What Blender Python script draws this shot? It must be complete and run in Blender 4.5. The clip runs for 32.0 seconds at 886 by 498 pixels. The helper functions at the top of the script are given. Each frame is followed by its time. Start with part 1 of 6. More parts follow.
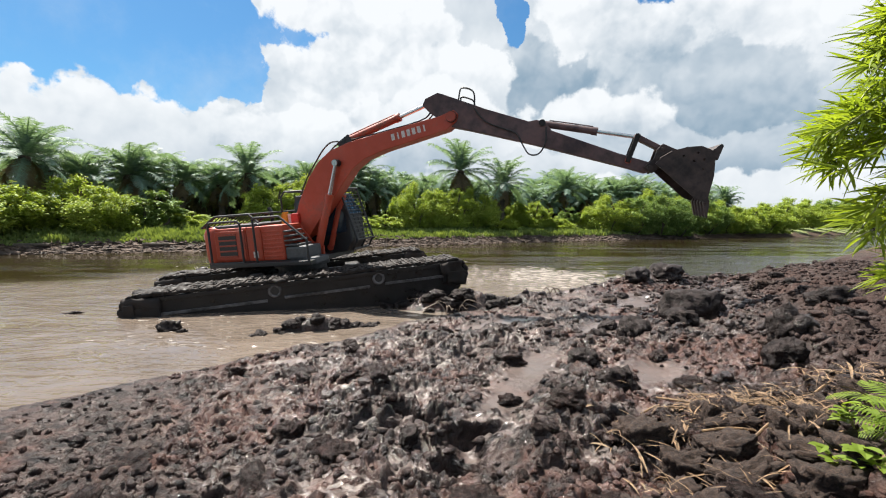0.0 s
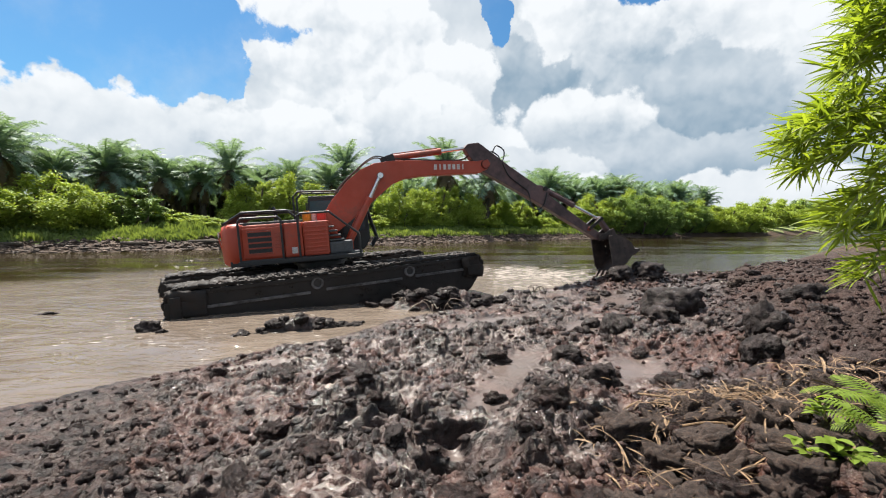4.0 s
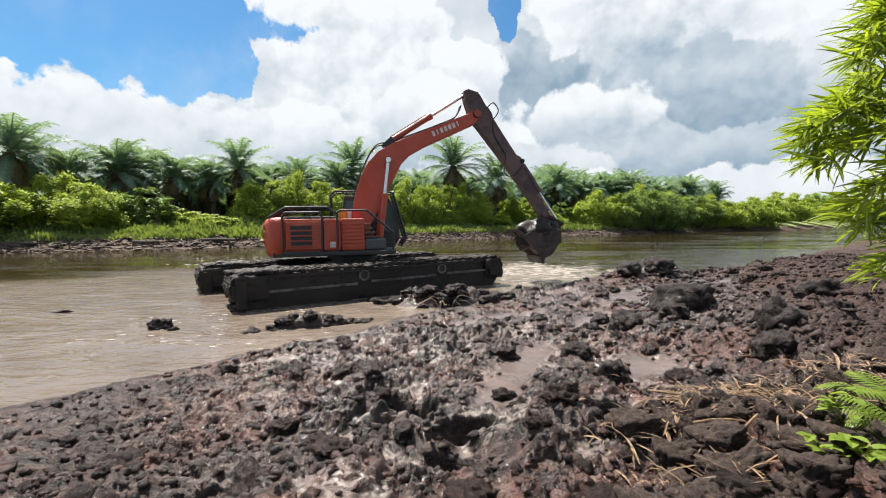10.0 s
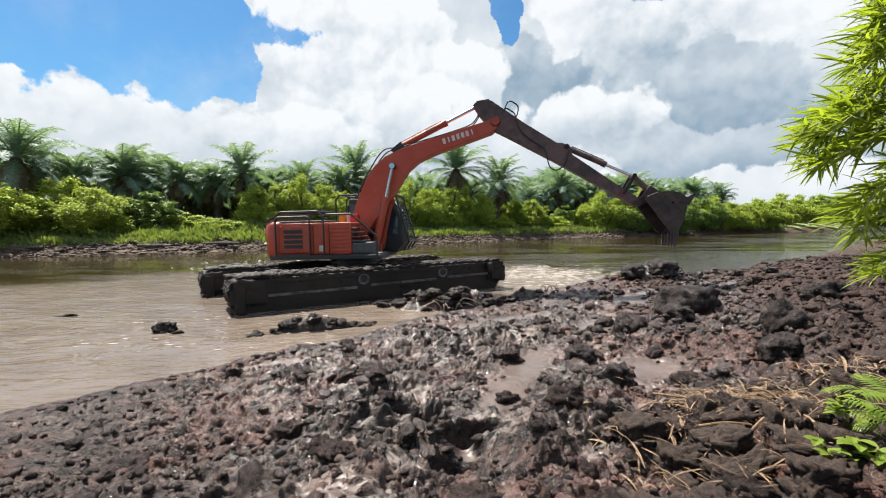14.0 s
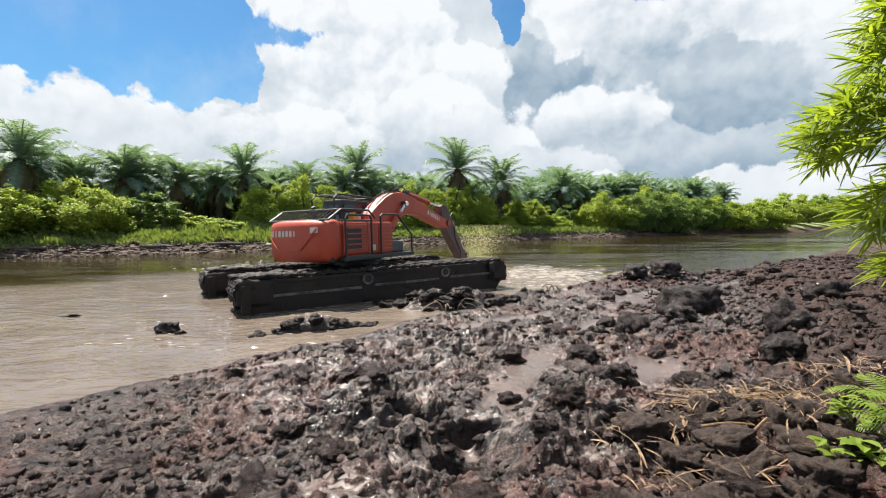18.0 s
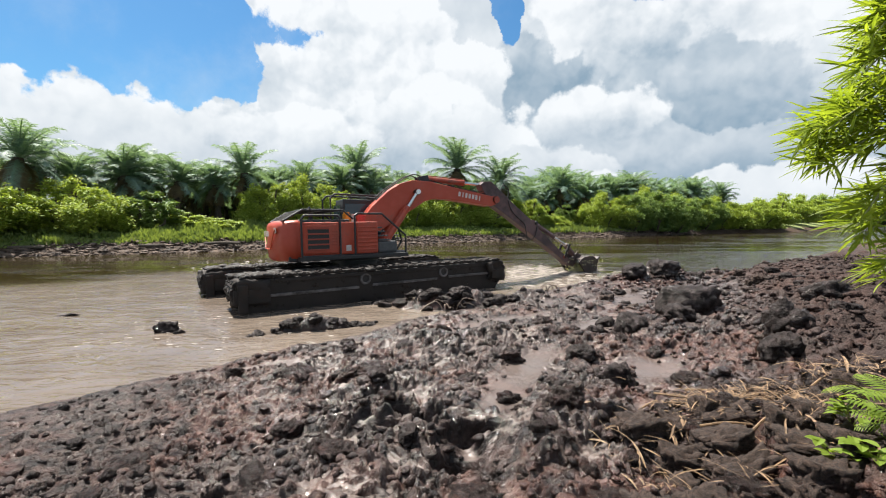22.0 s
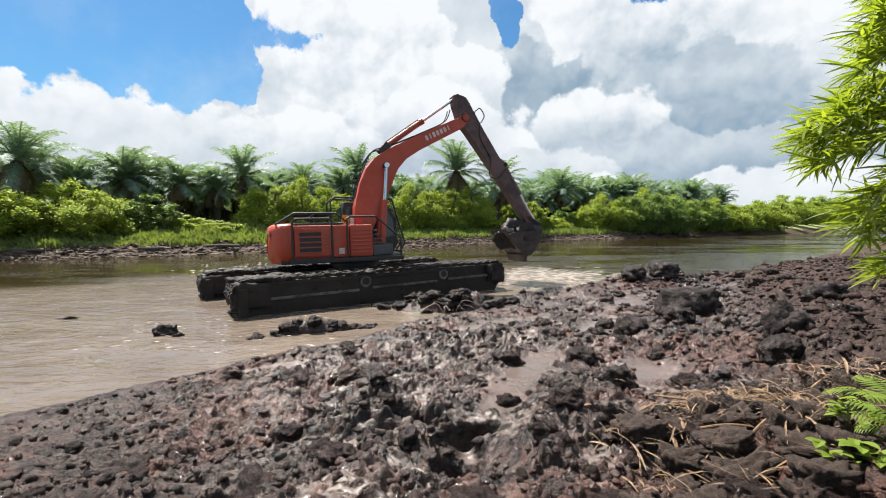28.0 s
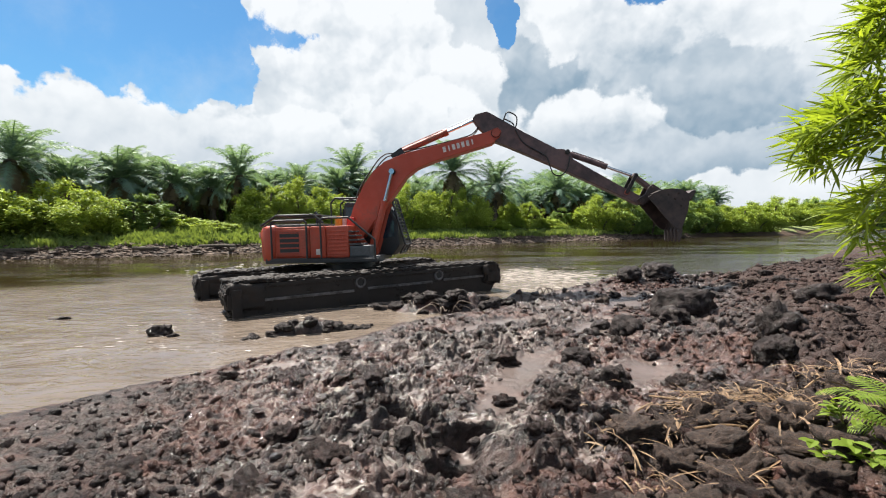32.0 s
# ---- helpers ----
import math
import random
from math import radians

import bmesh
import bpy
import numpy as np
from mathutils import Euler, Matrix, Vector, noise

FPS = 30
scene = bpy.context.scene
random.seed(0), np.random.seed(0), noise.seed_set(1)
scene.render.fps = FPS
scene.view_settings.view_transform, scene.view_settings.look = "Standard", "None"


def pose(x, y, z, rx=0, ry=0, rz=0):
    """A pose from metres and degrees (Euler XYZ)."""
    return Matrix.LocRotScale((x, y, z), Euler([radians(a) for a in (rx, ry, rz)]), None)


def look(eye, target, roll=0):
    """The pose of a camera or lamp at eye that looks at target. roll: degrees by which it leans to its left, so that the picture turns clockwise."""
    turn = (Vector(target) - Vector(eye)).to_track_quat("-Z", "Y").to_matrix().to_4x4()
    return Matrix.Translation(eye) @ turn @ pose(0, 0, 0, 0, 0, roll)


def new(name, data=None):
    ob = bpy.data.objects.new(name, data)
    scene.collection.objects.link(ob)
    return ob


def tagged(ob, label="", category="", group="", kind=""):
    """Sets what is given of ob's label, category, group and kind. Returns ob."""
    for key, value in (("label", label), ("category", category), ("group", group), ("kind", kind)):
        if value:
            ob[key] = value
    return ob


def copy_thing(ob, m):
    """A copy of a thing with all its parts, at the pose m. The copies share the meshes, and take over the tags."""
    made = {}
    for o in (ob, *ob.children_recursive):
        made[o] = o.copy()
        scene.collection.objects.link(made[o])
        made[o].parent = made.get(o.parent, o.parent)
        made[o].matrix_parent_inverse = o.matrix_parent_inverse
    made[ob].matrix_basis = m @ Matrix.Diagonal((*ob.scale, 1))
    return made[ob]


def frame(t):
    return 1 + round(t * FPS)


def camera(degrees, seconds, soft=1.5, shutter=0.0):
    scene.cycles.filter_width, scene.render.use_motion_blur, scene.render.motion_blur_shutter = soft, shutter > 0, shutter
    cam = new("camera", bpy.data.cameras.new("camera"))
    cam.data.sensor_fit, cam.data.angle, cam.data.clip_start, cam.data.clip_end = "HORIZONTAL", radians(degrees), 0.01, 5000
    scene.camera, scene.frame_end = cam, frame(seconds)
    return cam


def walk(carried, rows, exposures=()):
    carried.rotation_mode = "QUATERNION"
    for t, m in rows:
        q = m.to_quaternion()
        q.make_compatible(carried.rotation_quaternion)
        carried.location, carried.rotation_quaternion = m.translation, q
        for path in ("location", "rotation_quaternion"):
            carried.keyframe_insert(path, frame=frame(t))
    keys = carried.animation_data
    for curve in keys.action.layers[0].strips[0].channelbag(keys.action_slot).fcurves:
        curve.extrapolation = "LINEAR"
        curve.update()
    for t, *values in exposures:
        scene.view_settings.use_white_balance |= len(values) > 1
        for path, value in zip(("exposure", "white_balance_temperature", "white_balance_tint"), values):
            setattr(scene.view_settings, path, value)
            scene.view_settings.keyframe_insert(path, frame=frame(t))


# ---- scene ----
# ---- camera ----
EYE = (0.0, 0.0, 2.30)
cam = camera(91.0, 32.0, soft=1.1)
walk(cam, [(t, pose(*EYE, a, b, c)) for t, a, b, c in (
    (0, 86.50, -0.53, 0.51), (0.5, 87.14, -0.18, 0.94), (1, 86.97, -0.07, 0.52), (1.5, 86.78, 0.01, 0.05),
    (2, 86.65, 0.02, -0.21), (2.5, 86.52, -0.08, -0.53), (3, 86.43, -0.29, -1.00), (3.5, 86.35, -0.58, -1.39),
    (5.5, 86.34, -0.64, -1.47), (6, 86.26, -0.58, -1.36), (6.5, 86.08, -0.46, -1.22), (7, 85.98, -0.39, -1.11),
    (7.5, 85.95, -0.43, -1.09), (8, 85.93, -0.40, -1.06), (8.5, 85.90, -0.38, -0.94), (9, 85.85, -0.34, -0.81),
    (9.5, 85.85, -0.28, -0.64), (10, 85.93, -0.21, -0.43), (10.5, 86.05, -0.14, -0.18), (11, 86.15, -0.04, 0.06),
    (11.5, 86.20, 0.03, 0.17), (12, 86.23, 0.00, 0.09), (12.5, 86.27, -0.05, -0.02), (13, 86.30, -0.04, -0.04),
    (13.5, 86.29, -0.02, -0.04), (14, 86.32, -0.01, -0.01), (14.5, 86.37, -0.02, 0.04), (16.5, 86.39, 0.03, 0.09),
    (17, 86.39, 0.01, 0.10), (17.5, 86.35, 0.03, 0.14), (18, 86.34, 0.07, 0.21), (18.5, 86.38, 0.08, 0.26),
    (19, 86.41, 0.07, 0.29), (19.5, 86.40, 0.08, 0.32), (20, 86.36, 0.11, 0.32), (20.5, 86.35, 0.10, 0.32),
    (21, 86.35, 0.03, 0.30), (21.5, 86.33, -0.01, 0.22), (22, 86.29, -0.00, 0.11), (22.5, 86.29, -0.02, 0.08),
    (23, 86.32, -0.03, 0.10), (23.5, 86.31, -0.00, 0.12), (24, 86.27, 0.03, 0.13), (24.5, 86.27, 0.04, 0.15),
    (25, 86.32, 0.02, 0.14), (25.5, 86.35, -0.01, 0.09), (27.5, 86.61, 0.00, 0.09), (28, 86.59, 0.09, 0.04),
    (28.5, 86.62, 0.10, -0.00), (29, 86.65, 0.04, -0.06), (29.5, 86.64, -0.00, -0.16), (30, 86.62, -0.01, -0.27),
    (30.5, 86.63, -0.02, -0.36), (31, 86.67, -0.03, -0.41), (31.5, 86.68, -0.05, -0.43), (32, 86.67, -0.06, -0.44),
)])

# ---- sky, sun ----
SUN_WAY = Vector((-0.32, 0.38, 0.87)).normalized()
sun = new("sun", bpy.data.lights.new("sun", "SUN"))
sun.data.energy, sun.data.angle, sun.data.color = 5.0, radians(0.6), (1.0, 0.95, 0.87)
sun.matrix_world = look(SUN_WAY * 50, (0, 0, 0))


class Nodes:
    """A short hand for node trees: each call makes one node and returns its first output."""

    def __init__(self, tree):
        self.tree = tree

    def add(self, kind, **sets):
        node = self.tree.nodes.new(kind)
        for key, value in sets.items():
            setattr(node, key, value)
        return node

    def put(self, socket, value):
        if isinstance(value, bpy.types.NodeSocket):
            self.tree.links.new(value, socket)
        elif value is not None:
            if isinstance(value, (tuple, list)) and len(value) == 3 and socket.type == "RGBA":
                value = (*value, 1.0)
            socket.default_value = value

    def math(self, op, a, b=None, c=None, clamp=False):
        node = self.add("ShaderNodeMath", operation=op, use_clamp=clamp)
        for socket, value in zip(node.inputs, (a, b, c)):
            self.put(socket, value)
        return node.outputs[0]

    def vec(self, op, a, b=None, out=0):
        node = self.add("ShaderNodeVectorMath", operation=op)
        self.put(node.inputs[0], a)
        self.put(node.inputs[1], b)
        return node.outputs[out]

    def dot(self, a, b):
        return self.vec("DOT_PRODUCT", a, b, "Value")

    def ramp(self, value, lo, hi, a=0.0, b=1.0):
        node = self.add("ShaderNodeMapRange", interpolation_type="SMOOTHSTEP")
        for socket, v in zip(node.inputs, (value, lo, hi, a, b)):
            self.put(socket, v)
        return node.outputs[0]

    def noise(self, where, scale, detail=4.0, rough=0.55, distort=0.0, color=False):
        node = self.add("ShaderNodeTexNoise")
        self.put(node.inputs["Vector"], where)
        for key, v in (("Scale", scale), ("Detail", detail), ("Roughness", rough), ("Distortion", distort)):
            self.put(node.inputs[key], v)
        return node.outputs["Color" if color else "Fac"]

    def voronoi(self, where, scale, feature="F1", out="Distance"):
        node = self.add("ShaderNodeTexVoronoi", feature=feature)
        self.put(node.inputs["Vector"], where)
        self.put(node.inputs["Scale"], scale)
        return node.outputs[out]

    def mix(self, fac, a, b, blend="MIX"):
        node = self.add("ShaderNodeMix", data_type="RGBA", blend_type=blend)
        self.put(node.inputs[0], fac)
        self.put(node.inputs[6], a)
        self.put(node.inputs[7], b)
        return node.outputs[2]

    def bump(self, height, strength, distance, normal=None):
        node = self.add("ShaderNodeBump")
        self.put(node.inputs["Strength"], strength)
        self.put(node.inputs["Distance"], distance)
        self.put(node.inputs["Height"], height)
        if normal is not None:
            self.put(node.inputs["Normal"], normal)
        return node.outputs[0]


def sky_world():
    """Blue sky with heaped fair-weather clouds all round, one wide blue gap ahead."""
    world = bpy.data.worlds.new("sky")
    world.use_nodes = True
    scene.world = world
    tree = world.node_tree
    tree.nodes.clear()
    n = Nodes(tree)
    way = n.add("ShaderNodeTexCoord").outputs["Generated"]
    sky = n.add("ShaderNodeTexSky", sky_type="NISHITA", sun_disc=False)
    sky.sun_elevation = math.asin(SUN_WAY.z)
    sky.sun_rotation = math.atan2(SUN_WAY.x, SUN_WAY.y)
    sky.air_density, sky.dust_density, sky.ozone_density = 1.2, 0.6, 2.0
    blue = n.mix(1.0, sky.outputs[0], (0.026, 0.047, 0.060), "MULTIPLY")

    torn = n.vec("SUBTRACT", n.noise(way, 6.0, 6.0, 0.6, color=True), (0.5, 0.5, 0.5))
    frayed = n.vec("ADD", way, n.vec("MULTIPLY", torn, (0.11, 0.11, 0.11)))

    def blob(u, v, a, b):
        """How far a way lies from the sky's point (u, v): 0 at its middle, 1 at its rim."""
        mid = Vector((u, 1, v)).normalized()
        right = mid.cross(Vector((0, 0, 1))).normalized()
        up = right.cross(mid)
        x = n.math("DIVIDE", n.dot(frayed, right), a)
        y = n.math("DIVIDE", n.dot(frayed, up), b)
        r = n.math("SQRT", n.math("ADD", n.math("MULTIPLY", x, x), n.math("MULTIPLY", y, y)))
        return n.math("ADD", r, n.math("MULTIPLY", n.math("LESS_THAN", n.dot(way, mid), 0.0), 9.0))

    warp = n.noise(way, 5.0, 10.0, 0.62)
    fine = n.noise(way, 18.0, 7.0, 0.60)
    puff = n.voronoi(n.vec("ADD", way, n.vec("MULTIPLY", n.noise(way, 9.0, 4.0, 0.6, color=True), (0.12, 0.12, 0.12))), 14.0, "SMOOTH_F1")
    edge = n.math("ADD", n.math("MULTIPLY", n.math("SUBTRACT", warp, 0.5), 1.3), n.math("MULTIPLY", n.math("SUBTRACT", fine, 0.5), 0.5))
    edge = n.math("ADD", edge, n.math("MULTIPLY", n.math("SUBTRACT", 0.30, puff), 0.9))
    gap = n.math("MINIMUM", blob(-0.96, 0.61, 0.36, 0.19), blob(-0.53, 0.365, 0.095, 0.085))
    gap = n.math("MINIMUM", gap, blob(0.135, 0.47, 0.030, 0.075))
    gap = n.math("MINIMUM", gap, blob(-0.05, 0.57, 0.08, 0.055))
    gap = n.math("MINIMUM", gap, blob(0.52, 0.60, 0.10, 0.075))
    rim = n.math("ADD", gap, n.math("MULTIPLY", edge, 0.62))
    cover = n.ramp(rim, 0.87, 0.95)
    # behind and overhead the clouds stand apart
    apart = n.ramp(n.noise(way, 2.4, 6.0, 0.55), 0.46, 0.54)
    aft = n.ramp(n.dot(way, (0.0, 1.0, 0.0)), 0.50, 0.20)
    cover = n.math("MULTIPLY", cover, n.math("SUBTRACT", 1.0, n.math("MULTIPLY", aft, n.math("SUBTRACT", 1.0, apart))))
    veil = n.math("MULTIPLY", n.ramp(n.noise(way, 3.0, 7.0, 0.62), 0.45, 0.75), 0.30)
    cover = n.math("MAXIMUM", cover, veil)
    # heaps lit from the sun's side, grey where they are thick
    puffed = n.vec("ADD", way, n.vec("MULTIPLY", n.vec("SUBTRACT", n.noise(way, 11.0, 4.0, 0.6, color=True), (0.5, 0.5, 0.5)), (0.05, 0.05, 0.05)))

    def heap(where):
        node = n.add("ShaderNodeTexVoronoi", feature="SMOOTH_F1", normalize=True)
        n.put(node.inputs["Vector"], where)
        for key, v in (("Scale", 7.5), ("Detail", 3.0), ("Roughness", 0.5), ("Lacunarity", 2.2), ("Smoothness", 0.45)):
            n.put(node.inputs[key], v)
        return n.math("SUBTRACT", 1.0, node.outputs["Distance"])

    lit = n.math("MULTIPLY", n.math("SUBTRACT", heap(puffed), heap(n.vec("ADD", puffed, (-0.014, 0.0, 0.024)))), 2.1)
    lit = n.math("MULTIPLY", lit, n.ramp(n.noise(way, 2.0, 3.0, 0.5), 0.35, 0.65, 0.35, 1.2))
    # overlapping heaps, far ones first: place, half sizes, then the tone of crest and of base
    soft = n.noise(n.vec("ADD", way, (3.1, 0.4, 0.0)), 3.0, 5.0, 0.55)
    tone = n.math("ADD", n.ramp(soft, 0.30, 0.62, 1.0, 0.62), n.math("MULTIPLY", lit, 0.5))
    ragged = n.math("MULTIPLY", edge, 0.80)
    for u, v, a, b, crest, base in (
        (-0.80, 0.20, 0.50, 0.10, 0.95, 0.55), (0.98, 0.34, 0.30, 0.22, 0.80, 0.40), (0.48, 0.38, 0.27, 0.24, 0.98, 0.10), (0.74, 0.36, 0.17, 0.20, 0.98, 0.12), (0.58, 0.27, 0.20, 0.11, 0.40, 0.05), (0.20, 0.335, 0.11, 0.085, 0.30, 0.12), (0.27, 0.46, 0.07, 0.06, 1.05, 0.80),
        (-0.22, 0.36, 0.26, 0.24, 1.08, 0.66), (0.06, 0.30, 0.08, 0.10, 1.05, 0.50), (-0.06, 0.20, 0.17, 0.11, 1.00, 0.28), (0.34, 0.20, 0.12, 0.085, 0.98, 0.15), (-0.32, 0.18, 0.16, 0.08, 1.00, 0.45), (0.50, 0.14, 0.30, 0.06, 0.45, 0.15), (0.16, 0.11, 0.20, 0.05, 0.75, 0.40), (0.62, 0.05, 0.60, 0.055, 0.92, 0.66),
    ):
        mid = Vector((u, 1, v)).normalized()
        up = mid.cross(Vector((0, 0, 1))).cross(mid).normalized()
        mask = n.ramp(n.math("ADD", blob(u, v, a, b), ragged), 1.0, 0.84)
        high = n.math("ADD", n.math("DIVIDE", n.dot(way, up), b), n.math("MULTIPLY", n.math("SUBTRACT", warp, 0.5), 1.6))
        own = n.math("ADD", n.ramp(high, -0.7, 0.7, base, crest), lit)
        tone = n.math("ADD", n.math("MULTIPLY", tone, n.math("SUBTRACT", 1.0, mask)), n.math("MULTIPLY", own, mask))
    tone = n.math("MINIMUM", n.math("MAXIMUM", tone, 0.0), 1.0)
    cloud = n.mix(tone, (0.145, 0.205, 0.262), (0.470, 0.487, 0.503))
    color = n.mix(cover, blue, cloud)
    back = n.add("ShaderNodeBackground")
    n.put(back.inputs[0], color)
    back.inputs[1].default_value = 0.732
    out = n.add("ShaderNodeOutputWorld")
    tree.links.new(back.outputs[0], out.inputs[0])


sky_world()
scene.view_settings.exposure = 1.45

# ---- materials ----
def material(name, rough=0.6, metal=0.0, color=(0.5, 0.5, 0.5), specular=0.5):
    mat = bpy.data.materials.new(name)
    mat.use_nodes = True
    n = Nodes(mat.node_tree)
    bsdf = mat.node_tree.nodes["Principled BSDF"]
    n.put(bsdf.inputs["Base Color"], color)
    bsdf.inputs["Roughness"].default_value = rough
    bsdf.inputs["Metallic"].default_value = metal
    bsdf.inputs["Specular IOR Level"].default_value = specular
    return mat, n, bsdf


def place(n, kind="Object"):
    return n.add("ShaderNodeTexCoord").outputs[kind]


def paint(name, color, dirt=(0.10, 0.075, 0.055), amount=0.5, rough=0.42):
    """Machine paint with scratches, dust and dried mud."""
    mat, n, bsdf = material(name, rough)
    at = place(n)
    big, small = n.noise(at, 1.3, 6, 0.65), n.noise(at, 14.0, 5, 0.6)
    fade = n.mix(n.ramp(big, 0.3, 0.75), color, tuple(min(1, c * 1.25 + 0.02) for c in color))
    spots = n.math("MULTIPLY", n.ramp(n.math("ADD", n.math("MULTIPLY", big, 0.6), n.math("MULTIPLY", small, 0.4)), 0.50, 0.66), amount)
    n.put(bsdf.inputs["Base Color"], n.mix(spots, fade, dirt))
    n.put(bsdf.inputs["Roughness"], n.math("ADD", rough, n.math("MULTIPLY", spots, 0.45)))
    n.put(bsdf.inputs["Normal"], n.bump(small, 0.12, 0.01))
    return mat


def grime(name, dark=(0.0055, 0.0046, 0.0044), light=(0.021, 0.0165, 0.0148), scale=6.0, rough=0.42, relief=0.02, metal=0.0):
    """Steel caked with wet and drying mud."""
    mat, n, bsdf = material(name, rough, metal, specular=0.35)
    at = place(n)
    a, b = n.noise(at, scale, 8, 0.68), n.noise(at, scale * 0.25, 5, 0.6)
    mixed = n.math("ADD", n.math("MULTIPLY", a, 0.5), n.math("MULTIPLY", b, 0.5))
    n.put(bsdf.inputs["Base Color"], n.mix(n.ramp(mixed, 0.36, 0.66), dark, light))
    n.put(bsdf.inputs["Roughness"], n.ramp(a, 0.35, 0.65, rough - 0.15, rough + 0.3))
    n.put(bsdf.inputs["Normal"], n.bump(a, 0.6, relief))
    return mat


def mud_material():
    """Dark peaty silt, wet and glossy on the lumps, matt and drier up the bank and on the far shore."""
    mat, n, bsdf = material("wet_mud", 0.5, specular=0.5)
    at = place(n)
    xyz = n.add("ShaderNodeSeparateXYZ")
    n.put(xyz.inputs[0], at)
    spot = n.noise(at, 0.6, 5, 0.6)
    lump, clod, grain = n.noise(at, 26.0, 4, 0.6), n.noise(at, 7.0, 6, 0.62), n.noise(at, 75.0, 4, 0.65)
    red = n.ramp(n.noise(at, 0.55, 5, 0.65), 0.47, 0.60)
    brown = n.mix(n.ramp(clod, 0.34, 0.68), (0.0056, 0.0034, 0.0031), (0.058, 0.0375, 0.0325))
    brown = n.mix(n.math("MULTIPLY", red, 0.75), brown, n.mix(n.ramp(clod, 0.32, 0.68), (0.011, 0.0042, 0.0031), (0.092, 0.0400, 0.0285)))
    pale = n.ramp(n.noise(at, 3.1, 6, 0.66, 0.5), 0.60, 0.70)
    brown = n.mix(n.math("MULTIPLY", pale, 0.5), brown, (0.150, 0.108, 0.092))
    dry = n.ramp(n.math("ADD", n.dot(at, (0.62, -0.30, 0.9)), n.math("MULTIPLY", spot, 0.8)), 1.7, 3.1)
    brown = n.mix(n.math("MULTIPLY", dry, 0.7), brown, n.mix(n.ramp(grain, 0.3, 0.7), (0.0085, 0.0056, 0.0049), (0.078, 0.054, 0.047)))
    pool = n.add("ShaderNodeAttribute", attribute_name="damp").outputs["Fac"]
    far = n.ramp(xyz.outputs[1], 20.0, 26.0)
    brown = n.mix(far, brown, n.mix(n.ramp(clod, 0.3, 0.7), (0.012, 0.008, 0.006), (0.10, 0.070, 0.052)))
    wet = n.math("SUBTRACT", 1.0, n.math("MAXIMUM", n.math("MULTIPLY", dry, 0.8), far), clamp=True)
    n.put(bsdf.inputs["Specular IOR Level"], n.math("MULTIPLY_ADD", wet, 0.08, 0.08))
    n.put(bsdf.inputs["Roughness"], n.math("MULTIPLY_ADD", wet, -0.40, 0.80))
    smear = n.ramp(n.noise(at, 8.0, 6, 0.68), 0.40, 0.52)
    flat = n.add("ShaderNodeSeparateXYZ")
    n.put(flat.inputs[0], n.add("ShaderNodeNewGeometry").outputs["Normal"])
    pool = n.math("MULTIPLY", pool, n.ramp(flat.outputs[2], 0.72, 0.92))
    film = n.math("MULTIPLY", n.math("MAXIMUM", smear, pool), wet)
    # the wet pans also get a paler base, painting in some sky sheen
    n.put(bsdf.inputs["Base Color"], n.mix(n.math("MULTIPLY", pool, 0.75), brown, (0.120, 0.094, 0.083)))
    n.put(bsdf.inputs["Coat Weight"], n.math("MULTIPLY", film, n.math("MULTIPLY", n.ramp(spot, 0.35, 0.62, 0.45, 1.0), n.ramp(n.dot(at, (1.0, 0.35, 0.0)), -2.0, 0.6, 0.12, 1.0))))
    n.put(bsdf.inputs["Coat Roughness"], n.ramp(clod, 0.35, 0.7, 0.09, 0.21))
    bsdf.inputs["Coat IOR"].default_value = 1.42
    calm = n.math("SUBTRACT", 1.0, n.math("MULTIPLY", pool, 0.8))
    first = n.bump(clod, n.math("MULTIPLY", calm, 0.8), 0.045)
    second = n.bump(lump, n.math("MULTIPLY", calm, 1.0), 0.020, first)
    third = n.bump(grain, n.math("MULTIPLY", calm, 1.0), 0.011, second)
    n.put(bsdf.inputs["Normal"], third)
    n.put(bsdf.inputs["Coat Normal"], third)
    return mat


